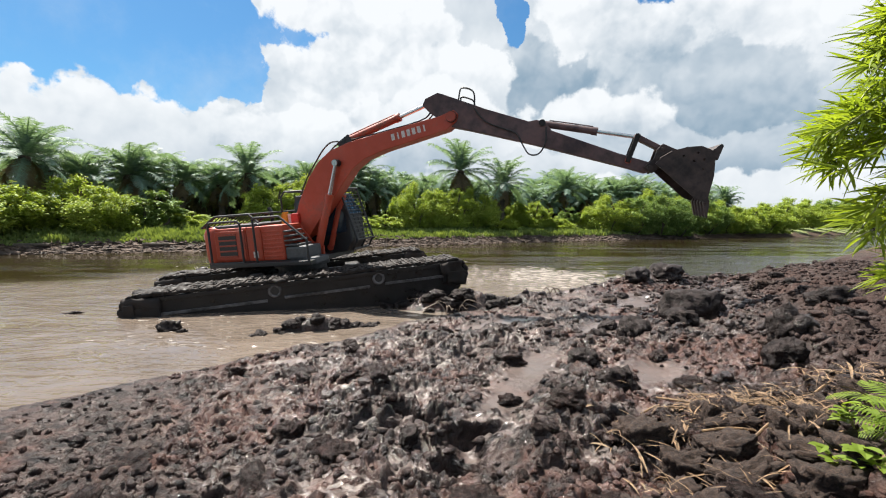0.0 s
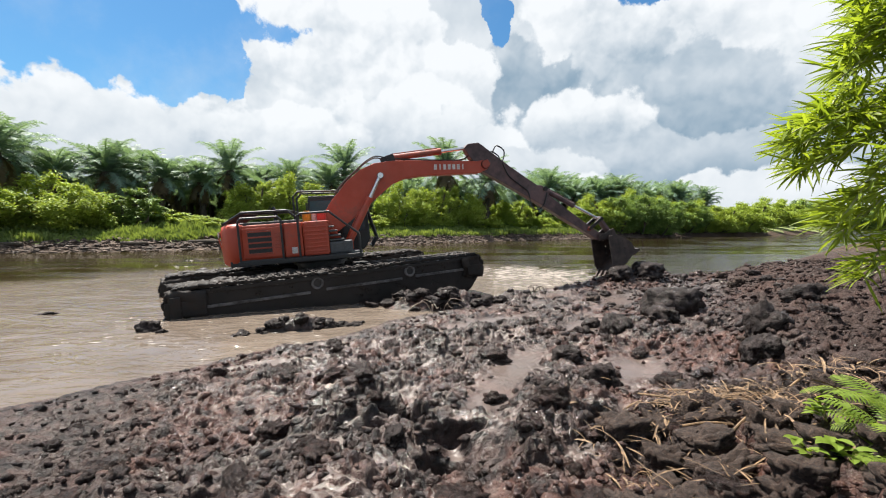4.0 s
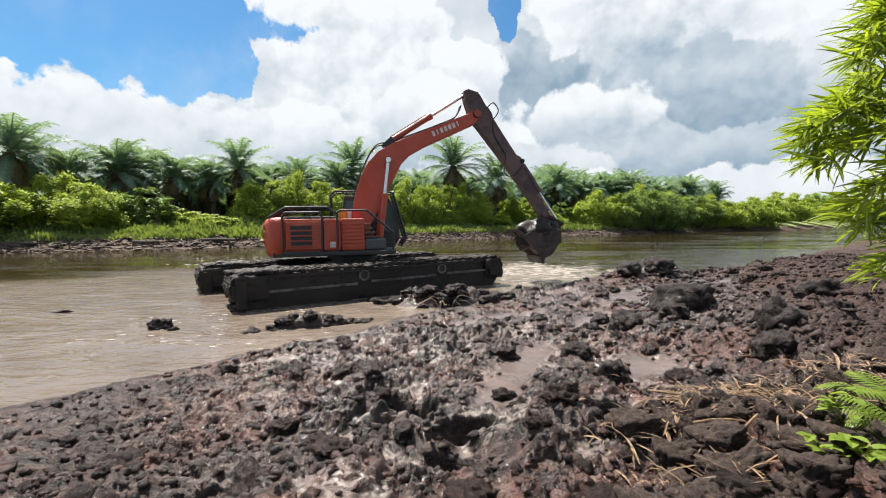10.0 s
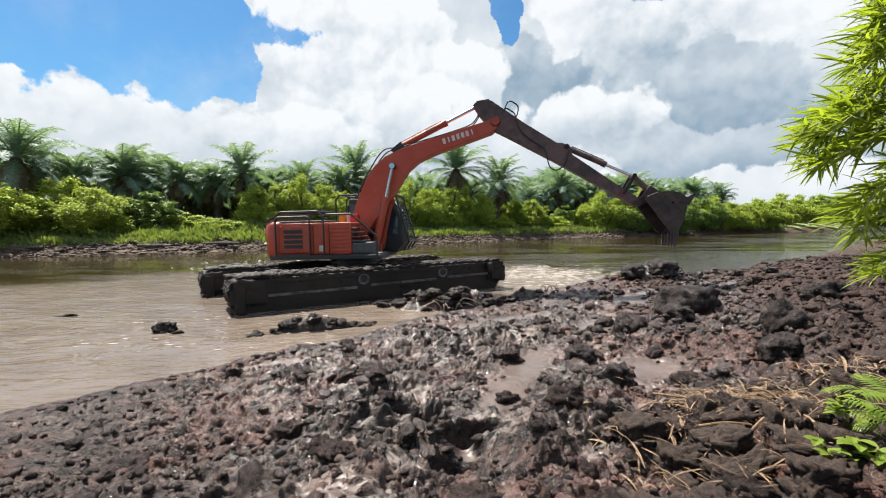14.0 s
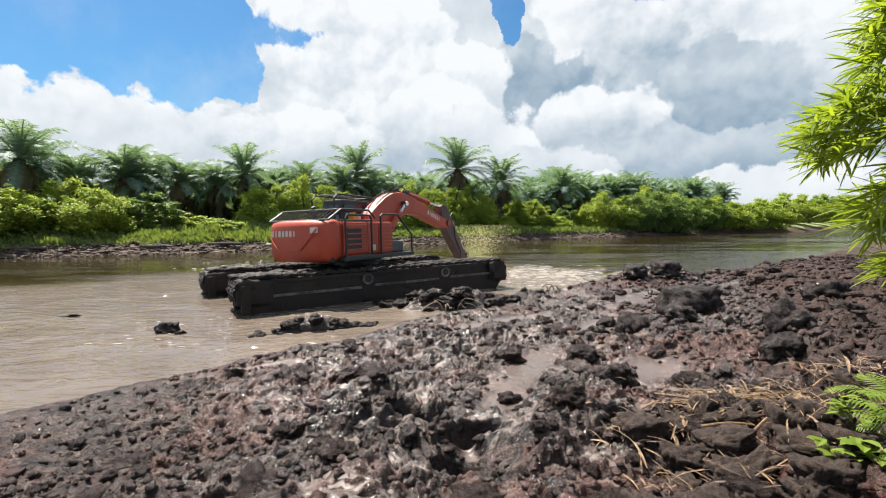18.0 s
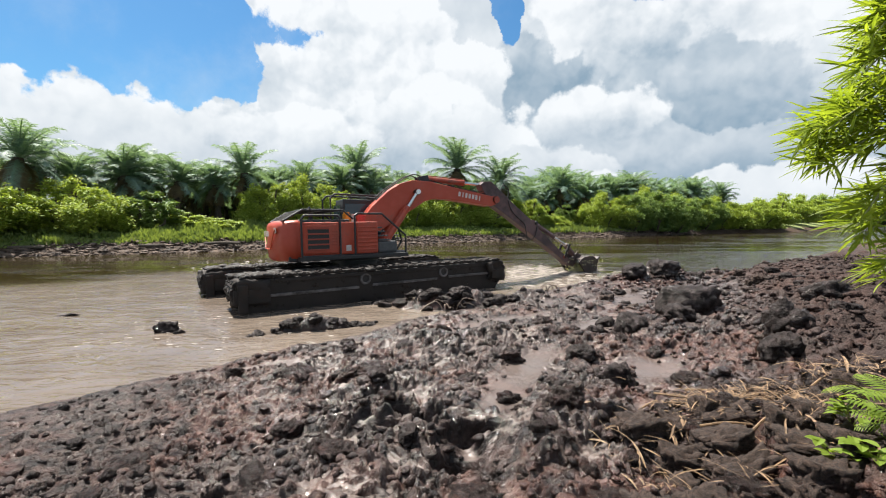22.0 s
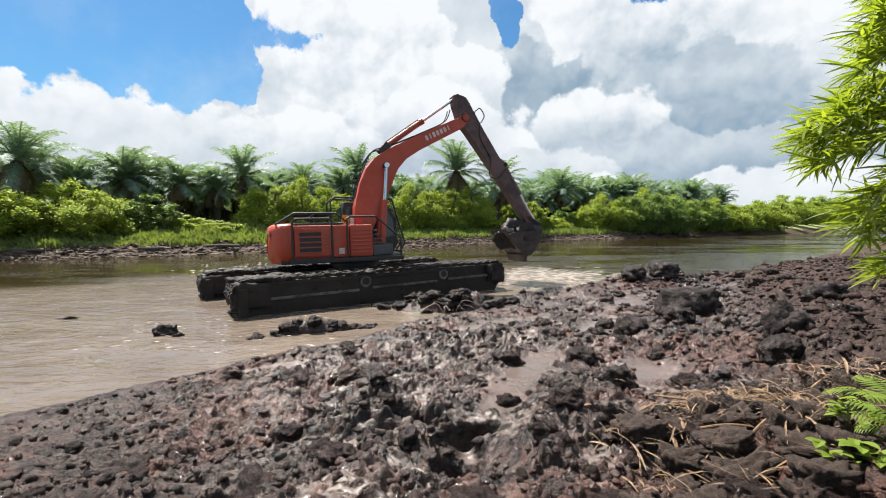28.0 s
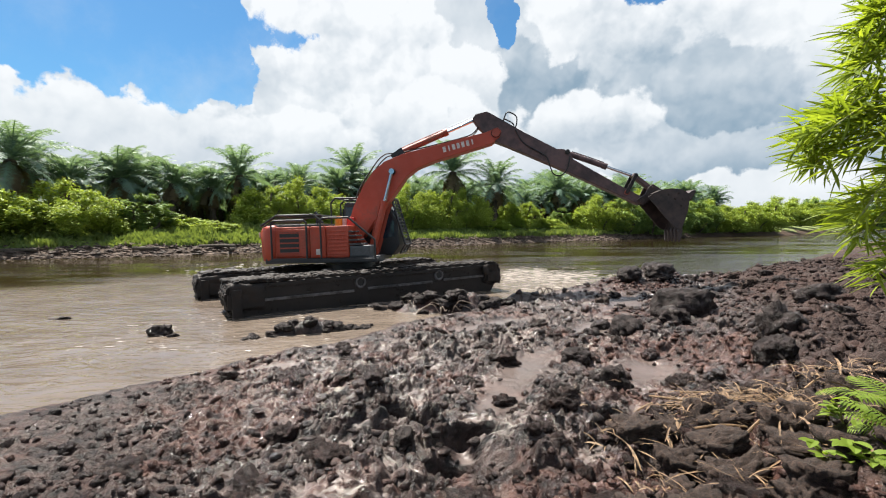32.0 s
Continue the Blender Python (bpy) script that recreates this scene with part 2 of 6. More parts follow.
def water_material():
    mat, n, bsdf = material("river_water", 0.06, specular=0.5)
    at = place(n)
    x = n.add("ShaderNodeSeparateXYZ")
    n.put(x.inputs[0], at)
    # stirred silt round the machine and along the bank, clear dark water beyond
    rim = n.math("MINIMUM", n.math("MULTIPLY_ADD", x.outputs[0], 1.0, 31.0), n.math("MULTIPLY_ADD", x.outputs[0], -1.6, 29.0))
    rim = n.math("SUBTRACT", n.math("MINIMUM", rim, 22.5), x.outputs[1])
    rim = n.math("ADD", rim, n.math("MULTIPLY", n.math("SUBTRACT", n.noise(at, 0.25, 5, 0.6, 0.8), 0.5), 9.0))
    silt = n.ramp(rim, -2.5, 3.5)
    mud = n.mix(n.noise(at, 0.8, 6, 0.6, 0.6), (0.075, 0.057, 0.043), (0.185, 0.150, 0.122))
    clear = n.mix(n.noise(at, 0.10, 4, 0.55), (0.012, 0.011, 0.005), (0.040, 0.027, 0.011))
    n.put(bsdf.inputs["Base Color"], n.mix(silt, clear, mud))
    bsdf.inputs["IOR"].default_value = 1.33
    long = n.vec("MULTIPLY", n.vec("ADD", at, n.vec("MULTIPLY", n.noise(at, 0.3, 3, 0.5, color=True), (1.5, 1.5, 0.0))), (0.7, 1.5, 1.0))
    swell, chop = n.noise(long, 0.6, 2, 0.5, 0.3), n.noise(long, 3.0, 3, 0.5, 0.6)
    gusts = n.ramp(n.noise(n.vec("MULTIPLY", at, (0.06, 0.28, 1.0)), 1.0, 4, 0.6), 0.48, 0.56, 0.03, 0.8)
    stir = n.math("MAXIMUM", gusts, n.math("MULTIPLY", silt, 0.75))
    bend = n.math("MULTIPLY", n.ramp(x.outputs[1], 36.0, 22.0), n.ramp(x.outputs[0], 6.0, 18.0, 0.06, 0.6))
    stir = n.math("MAXIMUM", stir, bend)
    roll = n.noise(n.vec("MULTIPLY", at, (0.10, 0.62, 1.0)), 1.0, 3, 0.5, 0.4)
    first = n.bump(swell, stir, 0.14, n.bump(roll, 0.6, 0.06))
    n.put(bsdf.inputs["Normal"], n.bump(chop, stir, 0.085, first))
    return mat


def leaf_material(name, dark, light, glow=0.35, rough=0.45, gloss=0.2):
    """Leaves: green of two tones leaf by leaf, letting light through."""
    mat, n, bsdf = material(name, rough)
    tree = mat.node_tree
    chance = n.add("ShaderNodeNewGeometry").outputs["Random Per Island"]
    one = n.add("ShaderNodeObjectInfo").outputs["Random"]
    spot = n.noise(place(n), 0.9, 3, 0.5)
    tone = n.mix(n.math("ADD", n.math("MULTIPLY", chance, 0.6), n.math("MULTIPLY", spot, 0.5), clamp=True), dark, light)
    tone = n.mix(n.math("MULTIPLY", one, 0.35), tone, tuple(c * 0.7 for c in light))
    n.put(bsdf.inputs["Base Color"], tone)
    bsdf.inputs["Specular IOR Level"].default_value = gloss
    thin = n.add("ShaderNodeBsdfTranslucent")
    n.put(thin.inputs[0], n.mix(1.0, tone, (1.25, 1.2, 0.55), "MULTIPLY"))
    blend = n.add("ShaderNodeMixShader")
    blend.inputs[0].default_value = glow
    tree.links.new(bsdf.outputs[0], blend.inputs[1])
    tree.links.new(thin.outputs[0], blend.inputs[2])
    tree.links.new(blend.outputs[0], tree.nodes["Material Output"].inputs[0])
    return mat


def plain(name, color, rough=0.5, metal=0.0, grain=30.0, vary=0.25):
    mat, n, bsdf = material(name, rough, metal)
    a = n.noise(place(n), grain, 4, 0.6)
    n.put(bsdf.inputs["Base Color"], n.mix(n.ramp(a, 0.3, 0.7), tuple(c * (1 - vary) for c in color), tuple(min(1, c * (1 + vary)) for c in color)))
    n.put(bsdf.inputs["Normal"], n.bump(a, 0.15, 0.004))
    return mat


MUD = mud_material()
WATER = water_material()
# paler than the hull: paints in the light that rails and rings catch
RAIL_STEEL = grime("rail_painted_highlight", (0.022, 0.020, 0.020), (0.15, 0.14, 0.14), 5.0, 0.45, 0.004)
ORANGE = paint("orange_paint", (0.34, 0.040, 0.013), amount=0.40)
ORANGE_DULL = paint("worn_orange_paint", (0.26, 0.036, 0.015), amount=0.75, rough=0.5)
STEEL_MUD = grime("muddy_steel")
STICK_MUD = grime("worn_stick_steel", (0.040, 0.027, 0.029), (0.140, 0.088, 0.086), 3.0, 0.5, 0.006)
TRACK_MUD = grime("mud_caked_track", (0.007, 0.0056, 0.0052), (0.034, 0.026, 0.022), 7.0, 0.7, 0.03)
BLACK = plain("black_steel", (0.014, 0.014, 0.015), 0.45)
CHROME = plain("polished_rod", (0.55, 0.55, 0.56), 0.2, 1.0, 60, 0.1)
GLASS_DARK = plain("cab_glass", (0.02, 0.035, 0.05), 0.06)
WHITE = plain("white_lettering", (0.52, 0.48, 0.45), 0.5)
YELLOW = plain("yellow_paint", (0.55, 0.24, 0.015), 0.45)
GREY = plain("grey_cover", (0.060, 0.064, 0.068), 0.5)
SOOT = plain("soot_black_bars", (0.006, 0.006, 0.006), 0.85)
HOSE = plain("black_rubber_hose", (0.012, 0.012, 0.012), 0.5)
PALM_LEAF = leaf_material("oil_palm_leaflets", (0.068, 0.124, 0.098), (0.225, 0.330, 0.262), 0.40, 0.5, 0.28)
PALM_DEAD = leaf_material("dry_palm_fronds", (0.070, 0.055, 0.038), (0.200, 0.160, 0.105), 0.3, 0.7, 0.1)
PALM_TRUNK = plain("palm_trunk_bark", (0.060, 0.048, 0.036), 0.85, 0, 9, 0.5)
BUSH_LEAF = leaf_material("bush_leaves", (0.058, 0.112, 0.026), (0.440, 0.540, 0.100), 0.30, 0.55)
BUSH_DARK = leaf_material("dark_bush_leaves", (0.034, 0.078, 0.028), (0.270, 0.385, 0.105), 0.24, 0.55)
GRASS = leaf_material("bank_grass", (0.085, 0.135, 0.040), (0.260, 0.330, 0.100), 0.35, 0.65)
BARK = plain("bush_bark", (0.075, 0.060, 0.045), 0.9, 0, 12, 0.4)
DRY_SOIL = grime("drying_soil", (0.0095, 0.0062, 0.0053), (0.082, 0.055, 0.043), 16.0, 0.85, 0.20)
BUCKET_MUD = grime("bucket_steel", (0.016, 0.012, 0.0115), (0.080, 0.058, 0.052), 4.0, 0.5, 0.01)

# ---- shaping helpers ----
def part(name, bm, mat, parent, label=""):
    """Links a bmesh as one mesh object under a thing or a part."""
    mesh = bpy.data.meshes.new(name)
    bm.to_mesh(mesh)
    bm.free()
    mesh.materials.append(mat)
    ob = new(name, mesh)
    if parent is not None:
        ob.parent = parent
    if label:
        ob["label"] = label
    return ob


def smooth(ob, on=True):
    ob.data.polygons.foreach_set("use_smooth", [on] * len(ob.data.polygons))
    return ob


def value_noise(x, y, seed):
    """Smooth random heights between 0 and 1 on a unit lattice."""
    xi, yi = np.floor(x).astype(np.int64), np.floor(y).astype(np.int64)
    u, v = x - xi, y - yi
    u, v = u * u * u * (u * (u * 6 - 15) + 10), v * v * v * (v * (v * 6 - 15) + 10)

    def at(i, j):
        k = (i * 374761393 + j * 668265263 + seed * 974634777) & 0xFFFFFFFF
        k = ((k ^ (k >> 13)) * 1274126177) & 0xFFFFFFFF
        return ((k ^ (k >> 16)) & 0xFFFF) / 65535.0

    top = at(xi, yi) * (1 - u) + at(xi + 1, yi) * u
    low = at(xi, yi + 1) * (1 - u) + at(xi + 1, yi + 1) * u
    return top * (1 - v) + low * v


def fbm(x, y, seed, octaves=4, gain=0.5):
    total, amp, norm = 0.0, 1.0, 0.0
    for k in range(octaves):
        c, s = math.cos(0.7 * k), math.sin(0.7 * k)
        total = total + amp * value_noise((x * c - y * s) * 2.03**k, (x * s + y * c) * 2.03**k, seed + 17 * k)
        norm, amp = norm + amp, amp * gain
    return total / norm


def cells(x, y, seed):
    """The distance to the nearest of scattered points, one in each unit cell."""
    xi, yi = np.floor(x).astype(np.int64), np.floor(y).astype(np.int64)
    best = np.full(np.shape(x), 9.0)
    for i in (-1, 0, 1):
        for j in (-1, 0, 1):
            k = ((xi + i) * 73856093 ^ (yi + j) * 19349663 ^ seed * 83492791) & 0xFFFFFFFF
            k = ((k ^ (k >> 13)) * 1274126177) & 0xFFFFFFFF
            px, py = (k & 0xFFFF) / 65535.0, ((k >> 12) & 0xFFFF) / 65535.0
            best = np.minimum(best, (xi + i + px - x) ** 2 + (yi + j + py - y) ** 2)
    return np.sqrt(best)


def clods(x, y, seed, share):
    """Round lumps with creases between them; only a share of the cells has one."""
    xi, yi = np.floor(x).astype(np.int64), np.floor(y).astype(np.int64)
    best = np.zeros(np.shape(x))
    for i in (-1, 0, 1):
        for j in (-1, 0, 1):
            k = ((xi + i) * 73856093 ^ (yi + j) * 19349663 ^ seed * 83492791) & 0xFFFFFFFF
            k = ((k ^ (k >> 13)) * 1274126177) & 0xFFFFFFFF
            px, py, size = (k & 0xFF) / 255.0, ((k >> 8) & 0xFF) / 255.0, ((k >> 16) & 0xFF) / 255.0
            r = 0.35 + 0.4 * size
            d = (np.abs(xi + i + px - x) ** 1.6 + np.abs(yi + j + py - y) ** 1.6) / r**1.6
            best = np.maximum(best, np.where(((k >> 24) & 0xFF) / 255.0 < share, np.clip(1.25 * (1 - d), 0, 1) ** 0.6 * (0.5 + size), 0))
    return best


def step(a, lo, hi):
    t = np.clip((a - lo) / (hi - lo), 0, 1)
    return t * t * (3 - 2 * t)


# ---- plan: the two banks, as y over x ----
NEAR_X = (-3000, -60, -20, -8.0, -5.2, -4.2, -3.3, -2.4, -1.6, -1.0, 0.3, 1.8, 3.2, 6.1, 9.3, 13, 19, 32, 60, 100, 163, 300, 3000)
NEAR_Y = (-1700, -32, -5, 3.0, 4.9, 5.8, 6.9, 7.8, 8.5, 9.5, 10.6, 11.9, 13.6, 16.6, 17.9, 18.0, 23, 34.5, 58, 92, 150, 280, 2900)
FAR_X = (-3000, -60, -28, -19, -14.5, -2.5, 7.6, 26, 42, 57, 75, 100, 163, 230, 300, 3000)
FAR_Y = (-1650, 8, 27, 31, 34, 43, 51, 63, 74, 83, 92, 113, 172, 236, 296, 2950)


def near_shore(x):
    return np.interp(x, NEAR_X, NEAR_Y)


def far_shore(x):
    return np.interp(x, FAR_X, FAR_Y)


def bump_at(x, y, cx, cy, a, b, turn, high, sharp=1.0):
    """A mound of that height, a metres by b, its long side turned by so many degrees."""
    c, s = math.cos(radians(turn)), math.sin(radians(turn))
    u, v = ((x - cx) * c + (y - cy) * s) / a, (-(x - cx) * s + (y - cy) * c) / b
    return high * np.exp(-np.power(u * u + v * v, sharp))


PANS = ((1.1, 5.7, 0.30, 1.1, -25, 0.34), (0.7, 4.7, 0.20, 0.5, -30, 0.36), (2.7, 5.5, 0.65, 0.38, 50, 0.34), (5.0, 11.8, 0.55, 1.4, -25, 0.16), (0.9, 9.0, 1.7, 0.22, 38, 0.14), (3.0, 8.3, 0.7, 0.35, 50, 0.26), (0.2, 3.5, 0.14, 0.16, 10, 0.30), (1.9, 4.0, 0.10, 0.28, -12, 0.36), (-2.6, 6.4, 0.9, 0.14, 35, 0.14))


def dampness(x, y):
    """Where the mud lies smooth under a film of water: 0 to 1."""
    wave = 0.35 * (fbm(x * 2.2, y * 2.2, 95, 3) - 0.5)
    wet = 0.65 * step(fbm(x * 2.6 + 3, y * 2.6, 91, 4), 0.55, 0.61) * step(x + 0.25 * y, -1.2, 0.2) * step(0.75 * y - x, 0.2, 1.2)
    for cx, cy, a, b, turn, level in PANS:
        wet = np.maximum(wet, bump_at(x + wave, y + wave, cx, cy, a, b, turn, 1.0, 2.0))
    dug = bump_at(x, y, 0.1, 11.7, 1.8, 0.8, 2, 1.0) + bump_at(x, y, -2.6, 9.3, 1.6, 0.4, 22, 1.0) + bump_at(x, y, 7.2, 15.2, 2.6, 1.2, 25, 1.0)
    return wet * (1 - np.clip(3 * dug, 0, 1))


def ground_height(x, y):
    inland = (near_shore(x) - y) * 0.62
    rough = fbm(x * 0.5, y * 0.5, 3) - 0.5
    bank = 0.04 + 0.10 * step(inland + rough, 0.0, 1.2) + 0.50 * step(inland + rough * 1.2, 1.2, 7.0) - 0.5 * step(-inland, 0.0, 3.0)
    rise = step(x - 0.58 * (y - 2.0) + rough * 1.4, 1.0, 4.4)
    bank = bank + rise * 0.62 * step(inland, -0.2, 1.5)
    bank = np.where(inland < -0.05, np.minimum(bank, 0.02 + inland * 0.35), bank)
    # lumps of dug mud, less on the wet slope to the left
    lively = step(x + 0.35 * y, -2.6, 0.9) * 0.55 + 0.45
    wx, wy = x + 0.36 * (fbm(x * 2.2, y * 2.2, 61, 3, 0.5) - 0.5), y + 0.36 * (fbm(x * 2.2, y * 2.2, 67, 3, 0.5) - 0.5)
    lumps = fbm(x * 1.1, y * 1.1, 11, 3) - 0.5
    ridged = 1 - np.abs(2 * fbm(wx * 2.6, wy * 2.6, 31, 3) - 1)
    crust = 1 - np.abs(2 * fbm(wx * 5.5, wy * 5.5, 37, 4, 0.6) - 1)
    churn = 0.30 * lumps + 0.06 * (ridged - 0.7) + 0.035 * (crust - 0.7)
    for scale, high, seed, share in ((1.4, 0.10, 5, 0.34), (3.3, 0.060, 8, 0.42), (7.5, 0.036, 15, 0.55), (14.0, 0.026, 23, 0.6)):
        churn = churn + clods(wx * scale, wy * scale, seed, share) * high * (1 - 0.35 * step(y, 6.0, 11.0))
    crumbly = 1 - np.abs(2 * fbm(wx * 11, wy * 11, 43, 4, 0.6) - 1)
    pitted = np.abs(2 * fbm(x * 23, y * 23, 47, 3, 0.6) - 1)
    damp = dampness(x, y)
    churn = lively * churn * (1 - 0.5 * damp) + (1 - 0.65 * step(y, 6.0, 11.0)) * (0.75 + 0.25 * lively) * (1 - 0.8 * damp) * (0.034 * (crumbly - 0.7) + 0.024 * (0.4 - pitted) + 0.024 * clods(wx * 24.0, wy * 24.0, 29, 0.6))
    heaps = bump_at(x, y, 0.1, 11.7, 1.5, 0.6, 2, 1.0) + bump_at(x, y, -2.6, 9.3, 1.4, 0.3, 22, 1.0) + bump_at(x, y, 7.2, 15.2, 2.2, 0.8, 25, 1.0)
    churn = churn * np.maximum(step(inland, -0.6, 0.8), np.clip(heaps * 1.4, 0, 1))
    z = bank + churn
    # single heaps and hollows
    z = np.maximum(z, -0.30 + (0.78 + 0.5 * lumps) * bump_at(x, y, 0.1, 11.7, 1.4, 0.6, 2, 1.0, 1.0) + churn)
    z = np.maximum(z, -0.30 + (0.37 + 0.4 * lumps) * bump_at(x, y, -2.7, 9.25, 1.45, 0.28, 22, 1.0, 1.5) + 0.7 * churn)
    z = z + bump_at(x, y, 2.1, 12.4, 0.8, 0.4, 15, 0.25)
    z = z + bump_at(x, y, 7.2, 15.2, 2.2, 0.8, 25, 0.50) + bump_at(x, y, 4.2, 12.2, 1.4, 0.7, 20, 0.18)
    z = z - bump_at(x, y, -0.12, 4.0, 0.15, 0.22, 0, 0.34, 3) - bump_at(x, y, -0.52, 4.2, 0.30, 0.17, -8, 0.36, 3)
    z = z - bump_at(x, y, 1.52, 3.7, 0.22, 0.20, 20, 0.46, 3) - bump_at(x, y, 0.07, 3.25, 0.20, 0.12, 0, 0.28, 3) - bump_at(x, y, 0.28, 3.75, 0.3, 0.10, 25, 0.24, 3)
    z = z - bump_at(x, y, 2.12, 2.9, 0.2, 0.08, 60, 0.25, 2) - bump_at(x, y, -1.7, 3.1, 0.2, 0.10, 10, 0.2, 2)
    # smooth slope by the water, dragged in streaks along the shore
    along, across = (x + 0.8 * y) / 1.28, (y - 0.8 * x) / 1.28
    slide = step(-(x + 0.35 * y), -1.2, 0.6) * step(inland, 0.0, 0.6)
    z = z + slide * 0.055 * (fbm(along * 0.9, across * 6.0, 151, 4, 0.6) - 0.5)
    # flat wet pans
    for cx, cy, a, b, turn, level in PANS:
        w = 0.9 * bump_at(x, y, cx, cy, a * 1.1, b * 1.1, turn, 1.0, 1.2)
        z = z * (1 - w) + w * (level + 0.04 * lumps + 0.012 * crumbly)
    z = z - step(-y, -2.0, -0.2) * 0.12
    # the far bank: a raw edge, then grass land
    over = (y - far_shore(x)) * 0.8
    ledge = 0.85 * step(over, -0.3, 2.4) + 0.9 * step(over, 2.0, 8.0)
    crumbs = (fbm(x * 1.1, y * 1.1, 51, 4) - 0.5) * 0.5 * step(over, -0.5, 1.0) * (1 - step(over, 3.0, 6.0))
    far = -0.55 + 0.55 * step(over, -2.5, 0.0) + ledge + crumbs
    return np.where(inland > -2.4, z, np.where(over > -2.5, far, -0.6))


def spread(marks):
    """Grid lines: from mark to mark with the given spacing."""
    lines = []
    for (a, d), (b, _) in zip(marks, marks[1:]):
        lines += list(np.arange(a, b - d * 0.5, d))
    return np.array(lines + [marks[-1][0]])


def sheet(name, xs, ys, height, mat, use_smooth=True):
    gx, gy = np.meshgrid(xs, ys)
    verts = np.stack([gx, gy, height(gx, gy)], -1).reshape(-1, 3)
    w, h = len(xs), len(ys)
    i = (np.arange(h - 1)[:, None] * w + np.arange(w - 1)[None]).ravel()
    faces = np.stack([i, i + 1, i + w + 1, i + w], -1)
    mesh = bpy.data.meshes.new(name)
    mesh.vertices.add(len(verts))
    mesh.vertices.foreach_set("co", verts.ravel())
    mesh.loops.add(faces.size)
    mesh.loops.foreach_set("vertex_index", faces.ravel())
    mesh.polygons.add(len(faces))
    mesh.polygons.foreach_set("loop_start", np.arange(0, faces.size, 4))
    mesh.polygons.foreach_set("use_smooth", np.full(len(faces), use_smooth))
    mesh.update(calc_edges=True)
    mesh.materials.append(mat)
    return new(name, mesh)


GROUND_X = spread([(-3000, 600), (-600, 100), (-100, 5), (-40, 1.0), (-14, 0.25), (-7.2, 0.035), (-3.4, 0.018), (3.9, 0.028), (9, 0.08), (14, 0.3), (40, 1.0), (110, 6), (300, 50), (900, 300), (3000, 1)])
GROUND_Y = spread([(-1800, 400), (-200, 40), (-40, 5), (-5, 0.5), (0, 0.1), (1.6, 0.0145), (4.2, 0.020), (7, 0.026), (11, 0.040), (15, 0.14), (20, 0.35), (60, 0.8), (100, 4), (240, 20), (600, 200), (3000, 1)])
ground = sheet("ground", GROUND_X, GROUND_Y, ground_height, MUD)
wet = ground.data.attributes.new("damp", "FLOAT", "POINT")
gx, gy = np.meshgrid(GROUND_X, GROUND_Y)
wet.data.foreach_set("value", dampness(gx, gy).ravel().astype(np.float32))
GREENS = plain("weedy_soil", (0.150, 0.180, 0.050), 0.9, 0, 1.2, 0.6)
ground.data.materials.append(GREENS)
corner = np.empty(len(ground.data.vertices) * 3)
ground.data.vertices.foreach_get("co", corner)
corner = corner.reshape(len(GROUND_Y), len(GROUND_X), 3)[:-1, :-1].reshape(-1, 3)
wild = (corner[:, 1] - far_shore(corner[:, 0])) * 0.8 + 2.0 * (fbm(corner[:, 0] * 0.6, corner[:, 1] * 0.6, 71) - 0.5)
ground.data.polygons.foreach_set("material_index", (wild > 1.7).astype(np.int32))
tagged(ground, "churned wet dark brown mud bank beside a river", "ground", kind="structure")
water = sheet("water", spread([(-2800, 400), (2800, 1)]), spread([(-1700, 400), (2700, 1)]), lambda x, y: 0 * x, WATER)
tagged(water, "brown silty river water with slow ripples", "water", kind="structure")

# ---- plants of the far bank ----
def mesh_of(name, verts, faces, mat):
    mesh = bpy.data.meshes.new(name)
    mesh.from_pydata(verts, [], faces)
    mesh.materials.append(mat)
    mesh.update()
    return mesh


def palm_crown(seed, count, length, first_rise, last_rise, name, mat):
    """Arching fronds with hanging leaflets, from the steep young ones to the old low ones."""
    rnd = random.Random(seed)
    verts, faces = [], []

    def blade(a, b, c, d):
        k = len(verts)
        verts.extend((a, b, c, d))
        faces.append((k, k + 1, k + 2, k + 3))

    for f in range(count):
        turn = f * 2.39996 + rnd.uniform(-0.2, 0.2)
        rise = first_rise + (last_rise - first_rise) * (f / count) ** 1.25 + rnd.uniform(-0.12, 0.12)
        long = length * rnd.uniform(0.85, 1.1) * (0.8 if f < 5 else 1.0)
        out, side = Vector((math.cos(turn), math.sin(turn), 0)), Vector((-math.sin(turn), math.cos(turn), 0))
        spot, lift, steps, spine = Vector((0, 0, 0)), rise, 18, []
        for k in range(steps + 1):
            spine.append(spot.copy())
            spot = spot + (out * math.cos(lift) + Vector((0, 0, 1)) * math.sin(lift)) * long / steps
            lift -= (0.85 + 0.6 * rnd.random()) / steps * (0.35 + 1.4 * k / steps)
        for k in range(steps):
            a, b = spine[k], spine[k + 1]
            w = 0.07 * (1 - k / steps) + 0.012
            blade(a - side * w, a + side * w, b + side * w, b - side * w)
            if k < 2:
                continue
            span = (0.62 if k < steps - 3 else 0.42) * rnd.uniform(0.85, 1.1) * (0.6 if k == 2 else 1)
            for s in (-1, 1):
                for h in (0.0, 0.25, 0.5, 0.75):
                    p = a.lerp(b, h)
                    way = (b - a).normalized()
                    tip = p + side * s * span * rnd.uniform(0.7, 0.95) + way * span * 0.5 + Vector((0, 0, -span * rnd.uniform(0.0, 0.55)))
                    blade(p - way * 0.030, p + way * 0.036, tip + way * 0.014, tip - way * 0.014)
    return mesh_of(name, verts, faces, mat)


